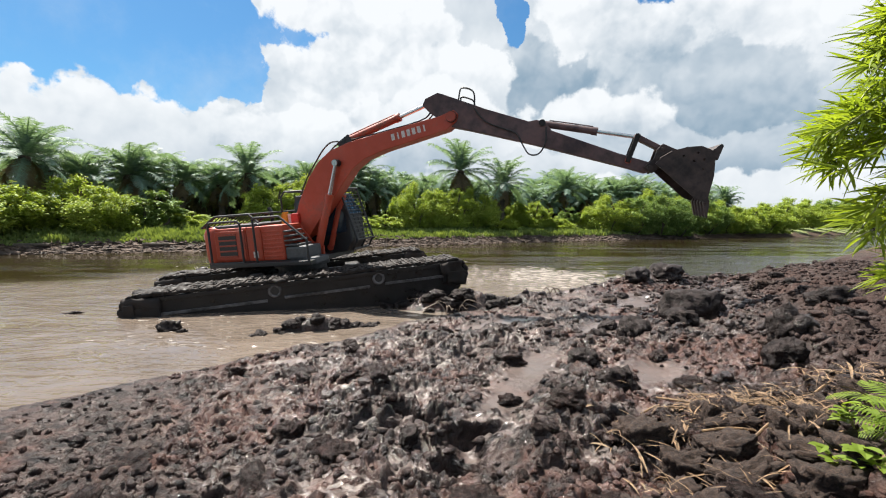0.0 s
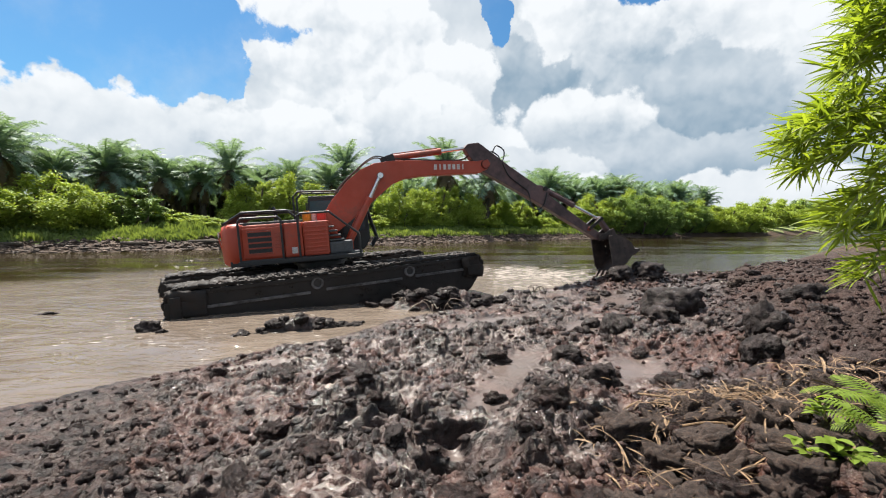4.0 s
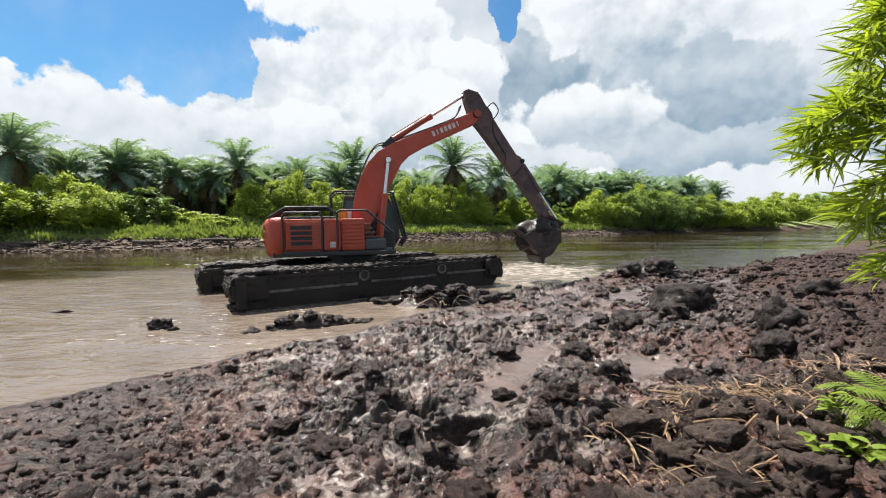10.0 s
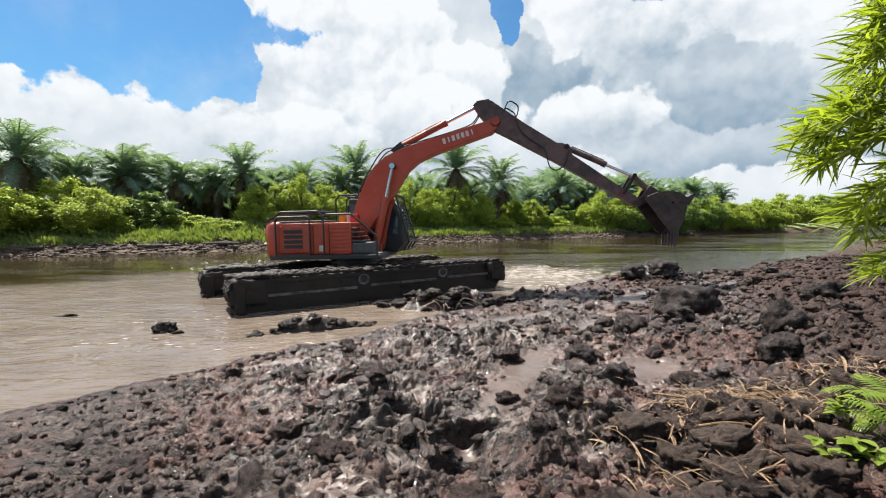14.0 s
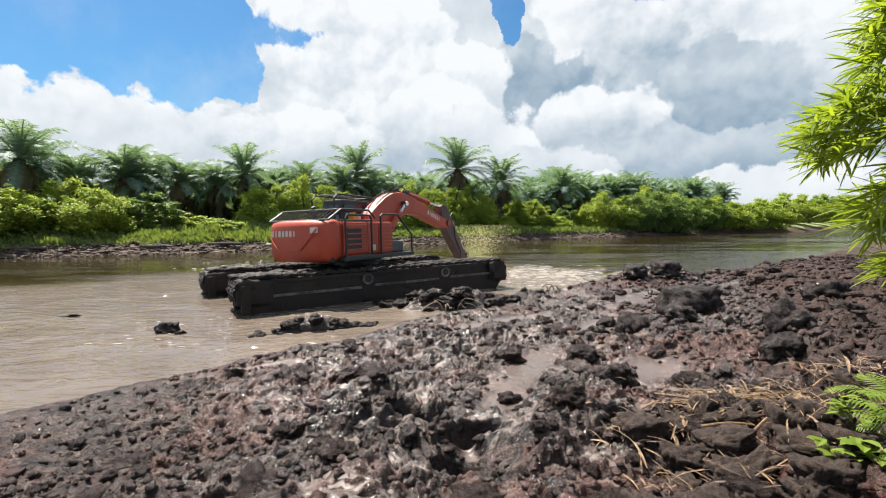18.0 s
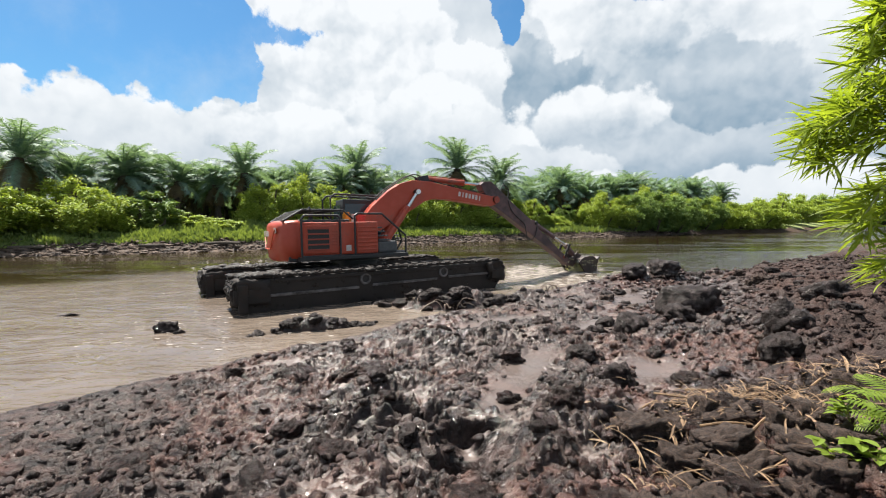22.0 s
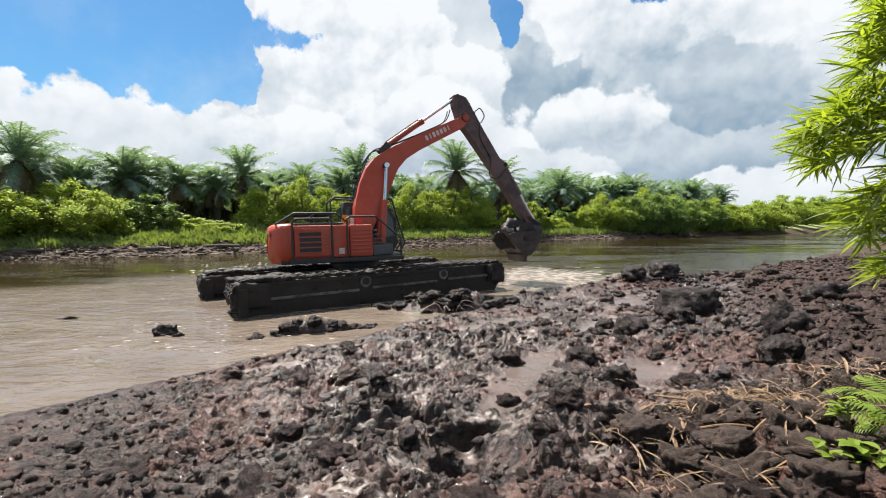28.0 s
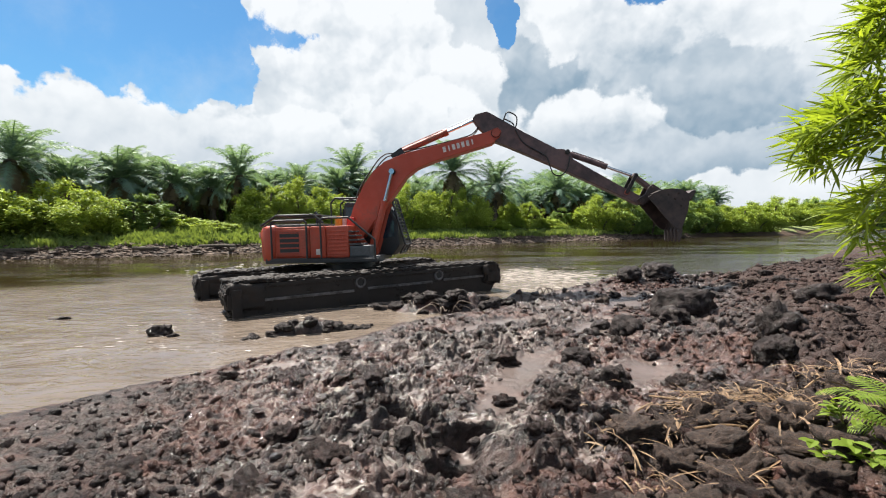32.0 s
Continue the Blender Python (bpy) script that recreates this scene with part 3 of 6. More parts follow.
def palm_trunk(seed, high):
    rnd = random.Random(seed)
    bm = bmesh.new()
    rings, around = 12, 10
    loops = []
    for k in range(rings + 1):
        t = k / rings
        r = 0.34 - 0.08 * t + (0.12 if k > rings - 3 else 0) + rnd.uniform(-0.04, 0.04)
        loops.append([bm.verts.new((math.cos(a * math.tau / around) * r * rnd.uniform(0.9, 1.1), math.sin(a * math.tau / around) * r * rnd.uniform(0.9, 1.1), t * high)) for a in range(around)])
    for a, b in zip(loops, loops[1:]):
        for k in range(around):
            bm.faces.new((a[k], a[(k + 1) % around], b[(k + 1) % around], b[k]))
    # old frond stubs
    for k in range(26):
        z, turn = high * rnd.uniform(0.3, 1.0), rnd.uniform(0, math.tau)
        m = Matrix.Translation((math.cos(turn) * 0.33, math.sin(turn) * 0.33, z)) @ Matrix.Rotation(turn, 4, "Z") @ Matrix.Rotation(-0.9, 4, "Y")
        bmesh.ops.create_cone(bm, segments=4, radius1=0.09, radius2=0.03, depth=0.4, cap_ends=True, matrix=m)
    mesh = bpy.data.meshes.new("trunk")
    bm.to_mesh(mesh)
    bm.free()
    mesh.materials.append(PALM_TRUNK)
    return mesh


def palm_kind(seed, trunk_high, length):
    thing = new("oil_palm")
    tagged(thing, "oil palm with a rough trunk and arching dusty green fronds", "palm tree", "oil palms of the far bank")
    trunk = new("trunk", palm_trunk(seed, trunk_high))
    crown = new("crown", palm_crown(seed + 50, 30, length, 1.50, -0.35, "crown", PALM_LEAF))
    skirt = new("dead_fronds", palm_crown(seed + 80, 6, length * 0.75, -0.55, -1.05, "dead_fronds", PALM_DEAD))
    skirt["label"] = "dry brown fronds hanging below the crown"
    crown.location = skirt.location = (0, 0, trunk_high - 0.05)
    trunk.parent = crown.parent = skirt.parent = thing
    return thing


def ground_at(x, y):
    return float(ground_height(np.array([float(x)]), np.array([float(y)]))[0])


def set_palms():
    rnd = random.Random(4)
    kinds = [palm_kind(1, 5.0, 3.9), palm_kind(2, 4.4, 3.7), palm_kind(3, 5.6, 4.1), palm_kind(4, 4.8, 3.5)]
    spots = []
    for row in range(7):
        for k in range(42):
            x = -54 + k * 3.4 + row * 2.2 + rnd.uniform(-1.2, 1.2)
            y = float(far_shore(x)) + 15.5 + row * 4.6 + rnd.uniform(-1.5, 1.5)
            if x > 64 or (row > 2 and x < -40):
                continue
            spots.append((x, y, (rnd.uniform(0.96, 1.16) + 0.02 * row) * (0.86 if -6 < x < 18 else 1.14 if x >= 18 else 0.86)))
    spots += [(-33.6, 34.0, 1.0), (1.6, 59.0, 1.36), (7.4, 60.0, 1.22), (-11.0, 56.0, 1.22), (-29.5, 41.0, 1.1)]
    for k, (x, y, size) in enumerate(spots):
        first = k < 4
        ob = kinds[k] if first else copy_thing(kinds[rnd.randrange(4)], Matrix())
        ob.matrix_basis = pose(x, y, ground_at(x, y) - 0.1, rnd.uniform(-4, 4), rnd.uniform(-4, 4), rnd.uniform(0, 360)) @ Matrix.Diagonal((size, size, size, 1))


def leaf_cloud(seed, lobes, count, leaf):
    """Leaves scattered over the skins of several lobes, each turned its own way."""
    rnd = random.Random(seed)
    verts, faces = [], []
    weights = [l[3] * l[4] for l in lobes]
    for _ in range(count):
        cx, cy, cz, r, rz = rnd.choices(lobes, weights)[0]
        way = Vector((rnd.gauss(0, 1), rnd.gauss(0, 1), rnd.gauss(0.25, 1))).normalized()
        d = rnd.uniform(0.35, 1.05) if rnd.random() < 0.9 else rnd.uniform(1.0, 1.5)
        mid = Vector((cx + way.x * r * d, cy + way.y * r * d, cz + way.z * rz * d))
        if mid.z < 0.05:
            mid.z = rnd.uniform(0.05, 0.5)
        turn = Euler((rnd.uniform(-0.7, 0.7), rnd.uniform(-0.7, 0.7), rnd.uniform(0, 6.28))).to_matrix()
        a = leaf * rnd.uniform(0.7, 1.3)
        k = len(verts)
        verts.extend(mid + turn @ Vector(p) * a for p in ((-1, 0, 0), (0, -0.45, 0.1), (1, 0, -0.1), (0, 0.45, 0.1)))
        faces.append((k, k + 1, k + 2, k + 3))
    return verts, faces


def limbs(lobes, seed, base=0.12):
    """A short stem and a limb into each lobe."""
    rnd = random.Random(seed)
    bm = bmesh.new()

    def pole(a, b, r0, r1):
        way = b - a
        m = Matrix.Translation((a + b) / 2) @ way.to_track_quat("Z", "Y").to_matrix().to_4x4()
        bmesh.ops.create_cone(bm, segments=6, radius1=r0, radius2=r1, depth=way.length, cap_ends=False, matrix=m)

    for cx, cy, cz, r, rz in lobes:
        foot = Vector((cx * 0.3, cy * 0.3, 0))
        mid = Vector((cx * 0.7 + rnd.uniform(-0.2, 0.2), cy * 0.7, cz * 0.5))
        pole(foot, mid, base, base * 0.7)
        pole(mid, Vector((cx, cy, cz + rz * 0.3)), base * 0.7, base * 0.3)
        for _ in range(3):
            pole(mid, Vector((cx + rnd.uniform(-0.7, 0.7) * r, cy + rnd.uniform(-0.7, 0.7) * r, cz + rnd.uniform(-0.3, 0.6) * rz)), base * 0.5, base * 0.15)
    mesh = bpy.data.meshes.new("stem")
    bm.to_mesh(mesh)
    bm.free()
    mesh.materials.append(BARK)
    return mesh


def bush(name, label, seed, wide, high, mat, count, leaf=0.16, lobes_n=9, category="bush"):
    rnd = random.Random(seed)
    lobes = []
    # clumps of twigs: small ones make the ragged outline, broad ones fill the body
    for k in range(lobes_n * 8):
        a, d = rnd.uniform(0, math.tau), math.sqrt(rnd.random()) * 0.50
        r = wide * rnd.uniform(0.035, 0.095)
        rz = r * rnd.uniform(0.6, 1.1)
        crest = high * (1 - 1.7 * d * d) * (0.78 + 0.26 * rnd.random())
        lobes.append((math.cos(a) * d * wide, math.sin(a) * d * wide * 0.75, max((crest - rz) * rnd.choice((1.0, 1.0, 0.85, 0.7, 0.5)), rz), r, rz))
    for k in range(lobes_n * 2):
        lobes.append((rnd.uniform(-0.40, 0.40) * wide, rnd.uniform(-0.3, 0.3) * wide, high * rnd.uniform(0.08, 0.55), wide * 0.13, high * 0.16))
    thing = new(name)
    tagged(thing, label, category, "bushes of the far bank")
    stem = new("stem", limbs(lobes[:lobes_n * 4:4], seed))
    crown = new("crown", mesh_of("crown", *leaf_cloud(seed, lobes, int(count * 2.4), leaf * 0.72), mat))
    stem.parent = crown.parent = thing
    return thing


def set_bushes():
    light = "broad bush with bright yellow-green sunlit leaves on the bank"
    dark = "dense dark green bush overhanging the river bank"
    kinds = {
        "a": bush("bush", light, 11, 6.0, 4.2, BUSH_LEAF, 9000),
        "b": bush("bush", light, 12, 7.0, 4.4, BUSH_LEAF, 10000),
        "c": bush("bush", dark, 13, 6.5, 4.4, BUSH_DARK, 10000),
        "d": bush("small_tree", "small leafy green tree on the grassy bank", 14, 3.2, 4.2, BUSH_DARK, 4500, 0.15, 7, "tree"),
        "e": bush("shrub", "low spreading green shrub on the bank", 15, 4.0, 1.8, BUSH_LEAF, 4500, 0.13, 7, "shrub"),
    }
    # kind, x, how far behind the water's edge, width and height as shares of the kind's
    rows = (
        ("b", -33.0, 3.5, 1.15, 0.80), ("b", -28.6, 4.0, 0.95, 0.82), ("c", -38, 4, 1.2, 0.85), ("d", -24.8, 5.0, 1.15, 0.70),
        ("a", -16.8, 6.5, 0.85, 0.96), ("b", -13.6, 6.0, 0.80, 1.00), ("a", -11.4, 7.0, 0.70, 0.85), ("b", -3.4, 5.5, 0.80, 1.02), ("a", 0.2, 5.5, 0.95, 1.10), ("b", 3.4, 5.5, 0.75, 1.0),
        ("e", 6.4, 4.5, 1.2, 0.85), ("a", 11.6, 5.5, 1.0, 0.95), ("e", 15.6, 4.5, 1.1, 0.95), ("d", 18.6, 6.0, 0.9, 0.75), ("b", 25.0, 2.5, 1.05, 1.1), ("c", 29.5, 0.8, 1.1, 1.15), ("c", 34.0, -0.2, 1.2, 1.3), ("c", 38.5, -0.4, 1.2, 1.25), ("b", 36.5, 5.0, 1.1, 1.35), ("b", 43.0, 3.0, 1.2, 1.2),
        ("c", 47.0, 0.5, 1.2, 1.15), ("b", 52.0, 0.5, 1.2, 1.2), ("a", 58.0, 0.5, 1.3, 1.15), ("b", 66.0, 1.0, 1.3, 1.2), ("a", 75.0, 5.0, 1.5, 1.3), ("b", 88.0, 6.0, 1.6, 1.5), ("b", 104.0, 6.0, 1.6, 1.6), ("c", 122.0, 6.0, 1.8, 1.8), ("b", 138.0, 6.0, 2.0, 2.0), ("c", 156.0, 6.0, 2.2, 2.1), ("c", 176.0, 6.0, 2.4, 2.4), ("b", 196.0, 6.0, 2.6, 2.6), ("c", 216.0, 4.0, 2.8, 2.8), ("c", 236.0, -6.0, 2.8, 3.0), ("b", 258.0, -12.0, 3.0, 3.0), ("c", 282.0, -16.0, 3.2, 3.2),
    )
    # dark thicket behind the palms
    rows += tuple(("c", -62 + 8.5 * k, 36.0, 2.0, 0.85 + 0.12 * (k % 3)) for k in range(17))
    rnd = random.Random(9)
    rows += tuple(("e", -36 + k * 2.3 + rnd.uniform(-1, 1), rnd.uniform(5.0, 8.5), rnd.uniform(0.7, 1.3), rnd.uniform(0.35, 0.72)) for k in range(40))
    used = set()
    for key, x, back, wide, high in rows:
        y = float(far_shore(x)) + back * 1.25 + 1.8
        ob = copy_thing(kinds[key], Matrix()) if key in used else kinds[key]
        used.add(key)
        ob.matrix_basis = pose(x, y, ground_at(x, y) - 0.05, 0, 0, rnd.uniform(-25, 25)) @ Matrix.Diagonal((wide * 1.25, wide, high * (1.20 if x < 5 else 1.08 if x < 20 else 1.18), 1))


set_palms()
set_bushes()


# ---- grass of the far bank ----
def set_grass():
    rnd = np.random.RandomState(12)
    n = 46000
    x = -42 + 115 * rnd.rand(n) ** 1.25
    over = 1.5 + 9.0 * rnd.rand(n) ** 1.2
    y = far_shore(x) + over / 0.8
    z = ground_height(x, y)
    patch = fbm(x * 0.35, y * 0.35, 81, 3)
    size = (0.20 + 0.50 * np.clip(patch * 2 - 0.6, 0, 1)) * (0.7 + 0.6 * rnd.rand(n))
    turn, lean = rnd.rand(n) * math.tau, rnd.rand(n) * 0.5
    side = np.stack([np.cos(turn), np.sin(turn), 0 * x], -1) * (0.05 + 0.09 * rnd.rand(n))[:, None]
    foot = np.stack([x, y, z - 0.03], -1)
    tip = foot + np.stack([np.sin(turn) * lean * size, np.cos(turn) * lean * size, size], -1)
    mid = (foot + tip) / 2 + np.stack([0 * x, 0 * x, size * 0.12], -1)
    verts = np.stack([foot - side * 0.6, foot + side * 0.6, mid + side, tip, mid - side], 1)
    faces = np.arange(n)[:, None] * 5 + np.arange(5)[None]
    mesh = bpy.data.meshes.new("grass")
    mesh.from_pydata(verts.reshape(-1, 3), [], faces.tolist())
    mesh.materials.append(GRASS)
    tagged(new("grass", mesh), "rank bright green grass and weeds on the far bank", "grass", kind="stuff")


set_grass()

# ---- amphibious excavator ----
def tapered(points, half, bevel=0.0):
    """A plate box: the outline in x and z, drawn out to half its width on both sides of y = 0 (half may be one number or one a point)."""
    bm = bmesh.new()
    widths = half if isinstance(half, (list, tuple)) else [half] * len(points)
    left = [bm.verts.new((x, w, z)) for (x, z), w in zip(points, widths)]
    right = [bm.verts.new((x, -w, z)) for (x, z), w in zip(points, widths)]
    n = len(points)
    bm.faces.new(left)
    bm.faces.new(right[::-1])
    for k in range(n):
        bm.faces.new((left[(k + 1) % n], left[k], right[k], right[(k + 1) % n]))
    bmesh.ops.recalc_face_normals(bm, faces=bm.faces)
    if bevel:
        bmesh.ops.bevel(bm, geom=[e for e in bm.edges], offset=bevel, segments=2, profile=0.6, affect="EDGES", clamp_overlap=True)
    return bm


def block(bm, x0, x1, y0, y1, z0, z1, bevel=0.0, m=None):
    """Adds a box with rounded edges to a bmesh."""
    own = Matrix.Translation(((x0 + x1) / 2, (y0 + y1) / 2, (z0 + z1) / 2)) @ Matrix.Diagonal((x1 - x0, y1 - y0, z1 - z0, 1))
    made = bmesh.ops.create_cube(bm, size=1.0, matrix=own if m is None else m @ own)
    if bevel:
        edges = list({e for v in made["verts"] for e in v.link_edges})
        bmesh.ops.bevel(bm, geom=edges, offset=bevel, segments=2, profile=0.6, affect="EDGES", clamp_overlap=True)
    return bm


def rod(bm, a, b, r0, r1=None, sides=12, caps=True):
    """Adds a round bar from a to b."""
    a, b = Vector(a), Vector(b)
    way = b - a
    m = Matrix.Translation((a + b) / 2) @ way.to_track_quat("Z", "Y").to_matrix().to_4x4()
    bmesh.ops.create_cone(bm, segments=sides, radius1=r0, radius2=r0 if r1 is None else r1, depth=way.length, cap_ends=caps, matrix=m)
    return bm


def tube(bm, points, r, sides=8, closed=False, soft=3):
    """Adds a pipe that runs smoothly through the points."""
    pts = [Vector(p) for p in points]
    n = len(pts)
    line = []
    for k in range(n if closed else n - 1):
        p0, p1, p2, p3 = (pts[(k + d) % n] if closed else pts[min(max(k + d, 0), n - 1)] for d in (-1, 0, 1, 2))
        for s in range(soft):
            t = s / soft
            line.append(0.5 * (2 * p1 + (p2 - p0) * t + (2 * p0 - 5 * p1 + 4 * p2 - p3) * t**2 + (3 * p1 - p0 - 3 * p2 + p3) * t**3))
    if not closed:
        line.append(pts[-1])
    rings, ref = [], Vector((0.31, 0.87, 0.39))
    for k, p in enumerate(line):
        a = line[(k - 1) % len(line)] if closed or k else p
        b = line[(k + 1) % len(line)] if closed or k < len(line) - 1 else p
        way = (b - a).normalized()
        u = way.cross(ref).normalized()
        v = way.cross(u)
        rings.append([bm.verts.new(p + (u * math.cos(i * math.tau / sides) + v * math.sin(i * math.tau / sides)) * r) for i in range(sides)])
    for k in range(len(rings) if closed else len(rings) - 1):
        a, b = rings[k], rings[(k + 1) % len(rings)]
        for i in range(sides):
            bm.faces.new((a[i], a[(i + 1) % sides], b[(i + 1) % sides], b[i]))
    if not closed:
        bm.faces.new(rings[0])
        bm.faces.new(rings[-1][::-1])
    bmesh.ops.recalc_face_normals(bm, faces=bm.faces)
    return bm


def frame_bars(bm, points, r, closed=False):
    """Adds straight round bars from point to point, with round joints."""
    pts = [Vector(p) for p in points]
    for a, b in zip(pts, pts[1:] + (pts[:1] if closed else [])):
        if a is not b:
            rod(bm, a, b, r, sides=8)
    for p in pts:
        bmesh.ops.create_icosphere(bm, subdivisions=1, radius=r * 1.04, matrix=Matrix.Translation(p))
    return bm


def shared(name, mesh, parent, m=Matrix(), label=""):
    ob = new(name, mesh)
    ob.parent = parent
    ob.matrix_basis = m
    if label:
        ob["label"] = label
    return ob


def to_mesh(name, bm, mat, soft=False):
    mesh = bpy.data.meshes.new(name)
    bm.to_mesh(mesh)
    bm.free()
    mesh.materials.append(mat)
    if soft:
        mesh.polygons.foreach_set("use_smooth", [True] * len(mesh.polygons))
    return mesh


BOOM_FOOT, BOOM_LONG, STICK_LONG = Vector((0.16, 0, 0.85)), 5.68, 4.96
BOOM_PIN, HEAD_PIN, RAM_FOOT = Vector((2.28, 0, 0.90)), Vector((-0.76, 0, 0.20)), Vector((0.86, 0, 0.30))
STICK_RAM_FOOT, BUCKET_RAM_FOOT = Vector((2.75, 0, 1.34)), Vector((2.28, 0, 0.40))
ROCKER_FOOT, ROCKER_LONG, LINK_LONG, EAR = Vector((4.46, 0, 0.04)), 0.58, 0.64, Vector((-0.03, 0, 0.50))
excavator = tagged(new("excavator"), "orange amphibious excavator on mud-caked steel pontoon tracks", "excavator")

# carrier: two pontoons with track chains, beams between them
PONT_Y = 1.70
HULL = [(-3.75, -0.40), (4.25, -0.40), (4.45, -0.60), (4.45, -0.98), (4.10, -1.40), (3.50, -1.75), (-2.95, -1.75), (-3.70, -1.25), (-3.90, -0.95), (-3.90, -0.60)]


def shoe_mesh():
    bm = bmesh.new()
    block(bm, -0.09, 0.09, -0.60, 0.60, -0.01, 0.03, 0.008)
    block(bm, -0.03, 0.03, -0.59, 0.59, 0.025, 0.065, 0.008)
    for y in (-0.56, -0.2, 0.2, 0.56):
        block(bm, -0.16, 0.16, y - 0.035, y + 0.035, -0.035, 0.035, 0.008)
        rod(bm, (-0.16, y - 0.06, 0.0), (-0.16, y + 0.06, 0.0), 0.04, sides=8)
    rnd = random.Random(3)
    for _ in range(9):
        r = rnd.uniform(0.03, 0.075)
        bmesh.ops.create_icosphere(bm, subdivisions=1, radius=r, matrix=Matrix.Translation((rnd.uniform(-0.12, 0.12), rnd.uniform(-0.58, 0.58), rnd.uniform(0.0, 0.04))) @ Matrix.Diagonal((1.3, 1.5, 0.7, 1)))
    return to_mesh("track_shoe", bm, TRACK_MUD)


def wheel_mesh():
    bm = bmesh.new()
    rod(bm, (0, -0.5, 0), (0, 0.5, 0), 0.20, sides=20)
    for y in (-0.50, 0.50):
        rod(bm, (0, y - 0.05, 0), (0, y + 0.05, 0), 0.24, sides=20)
        rod(bm, (0, y - 0.09, 0), (0, y + 0.09, 0), 0.12, sides=12)
    return to_mesh("end_wheel", bm, TRACK_MUD)


def pontoons():
    shoe, wheel = shoe_mesh(), wheel_mesh()
    rnd = random.Random(5)
    for s in (-1, 1):
        bm = tapered(HULL, 0.56, 0.03)
        hull = part("pontoon", bm, STEEL_MUD, excavator, "long dark steel pontoon hull wet with mud")
        hull.location = (-0.42 if s > 0 else 0.0, s * PONT_Y, 0.10)
        for side in (-1, 1):
            y = side * 0.575
            bm = bmesh.new()
            block(bm, -3.3, -0.80, y - 0.03, y + 0.03, -0.86, -0.79, 0.01)
            block(bm, -0.38, 1.80, y - 0.03, y + 0.03, -0.83, -0.76, 0.01)
            block(bm, 2.22, 4.3, y - 0.03, y + 0.03, -0.80, -0.73, 0.01)
            part("rub_rail", bm, RAIL_STEEL, hull, "rub rail in pale steel, the light it catches painted in")
            bm = bmesh.new()
            block(bm, -3.6, 4.3, y - 0.035, y + 0.035, -0.50, -0.40, 0.012)
            part("track_guide", bm, STEEL_MUD, hull)
            for x in (-0.60, 2.05):
                bm = bmesh.new()
                tube(bm, [(x + 0.135 * math.cos(a), y + side * 0.005, -0.60 + 0.135 * math.sin(a)) for a in np.arange(10) * math.tau / 10], 0.035, closed=True)
                part("hatch_ring", bm, RAIL_STEEL, hull)
                bm = bmesh.new()
                rod(bm, (x, y - side * 0.05, -0.6), (x, y - side * 0.012, -0.6), 0.125, sides=20)
                part("hatch_cover", bm, BLACK, hull)
        for x, z in ((-3.70, -0.72), (4.16, -0.72)):
            shared("end_wheel", wheel, hull, pose(x, 0, z))
        for side in (-1, 1):
            y = side * 0.66
            bm = block(bmesh.new(), -4.05, -3.2, y - 0.03, y + 0.03, -0.98, -0.62, 0.02)
            block(bm, -3.95, -3.72, y - 0.07, y + 0.07, -1.2, -0.5, 0.03)
            part("wheel_frame", bm, TRACK_MUD, hull)
            part("wheel_frame", block(bmesh.new(), 3.95, 4.5, y - 0.03, y + 0.03, -0.95, -0.65, 0.02), TRACK_MUD, hull)
        # the shoes: along the top, round both ends and a way below
        path = [(x, -0.345, 0) for x in np.arange(-3.60, 4.15, 0.325)]
        for k in range(7):
            a = 90 - k * 32
            path.append((4.18 + 0.34 * math.cos(radians(a)), -0.70 + 0.34 * math.sin(radians(a)), 90 - a))
            path.append((-3.70 - 0.34 * math.cos(radians(a)), -0.70 + 0.34 * math.sin(radians(a)), a - 90))
        for x, z, turn in path:
            shared("track_shoe", shoe, hull, pose(x, rnd.uniform(-0.01, 0.01), z + rnd.uniform(-0.012, 0.012), 0, turn + rnd.uniform(-3, 3), 0))
        # caked lumps that square off both ends
        for x, long in ((-3.62, 0.42), (4.10, 0.34)):
            for y in (-0.5, 0.5):
                bm = bmesh.new()
                block(bm, x - long, x + long, y - 0.15, y + 0.15, -1.02, -0.38)
                bmesh.ops.subdivide_edges(bm, edges=bm.edges, cuts=7, use_grid_fill=True)
                for v in bm.verts:
                    v.co += noise.noise_vector(v.co * 2.6 + Vector((0, s * 3.0, 0))) * 0.10 + noise.noise_vector(v.co * 8.0) * 0.045
                smooth(part("end_casing", bm, TRACK_MUD, hull, "blunt casing caked with mud"))
        # mud left lying on the chain
        bm = bmesh.new()
        for _ in range(70):
            x = rnd.choice((rnd.uniform(-4.0, -2.6), rnd.uniform(-3.9, 4.3)))
            r = rnd.uniform(0.05, 0.14)
            bmesh.ops.create_icosphere(bm, subdivisions=2, radius=r, matrix=Matrix.Translation((x, rnd.uniform(-0.6, 0.6), -0.36 + rnd.uniform(0, 0.06))) @ Matrix.Diagonal((1.5, 1.3, 0.6, 1)))
        for v in bm.verts:
            v.co += noise.noise_vector(v.co * 9) * 0.035
        tagged(smooth(part("mud_crust", bm, TRACK_MUD, hull, "wet mud lying on the track chain")), kind="stuff")
    for x in (-1.5, 1.5):
        bm = bmesh.new()
        block(bm, x - 0.22, x + 0.22, -1.2, 1.2, -0.85, -0.36, 0.03)
        part("cross_beam", bm, STEEL_MUD, excavator)
    bm = bmesh.new()
    rod(bm, (0, 0, -0.5), (0, 0, -0.02), 0.72, sides=32)
    rod(bm, (0, 0, -0.16), (0, 0, -0.08), 0.82, sides=32)
    block(bm, -1.4, 1.4, -0.6, 0.6, -0.7, -0.42, 0.03)
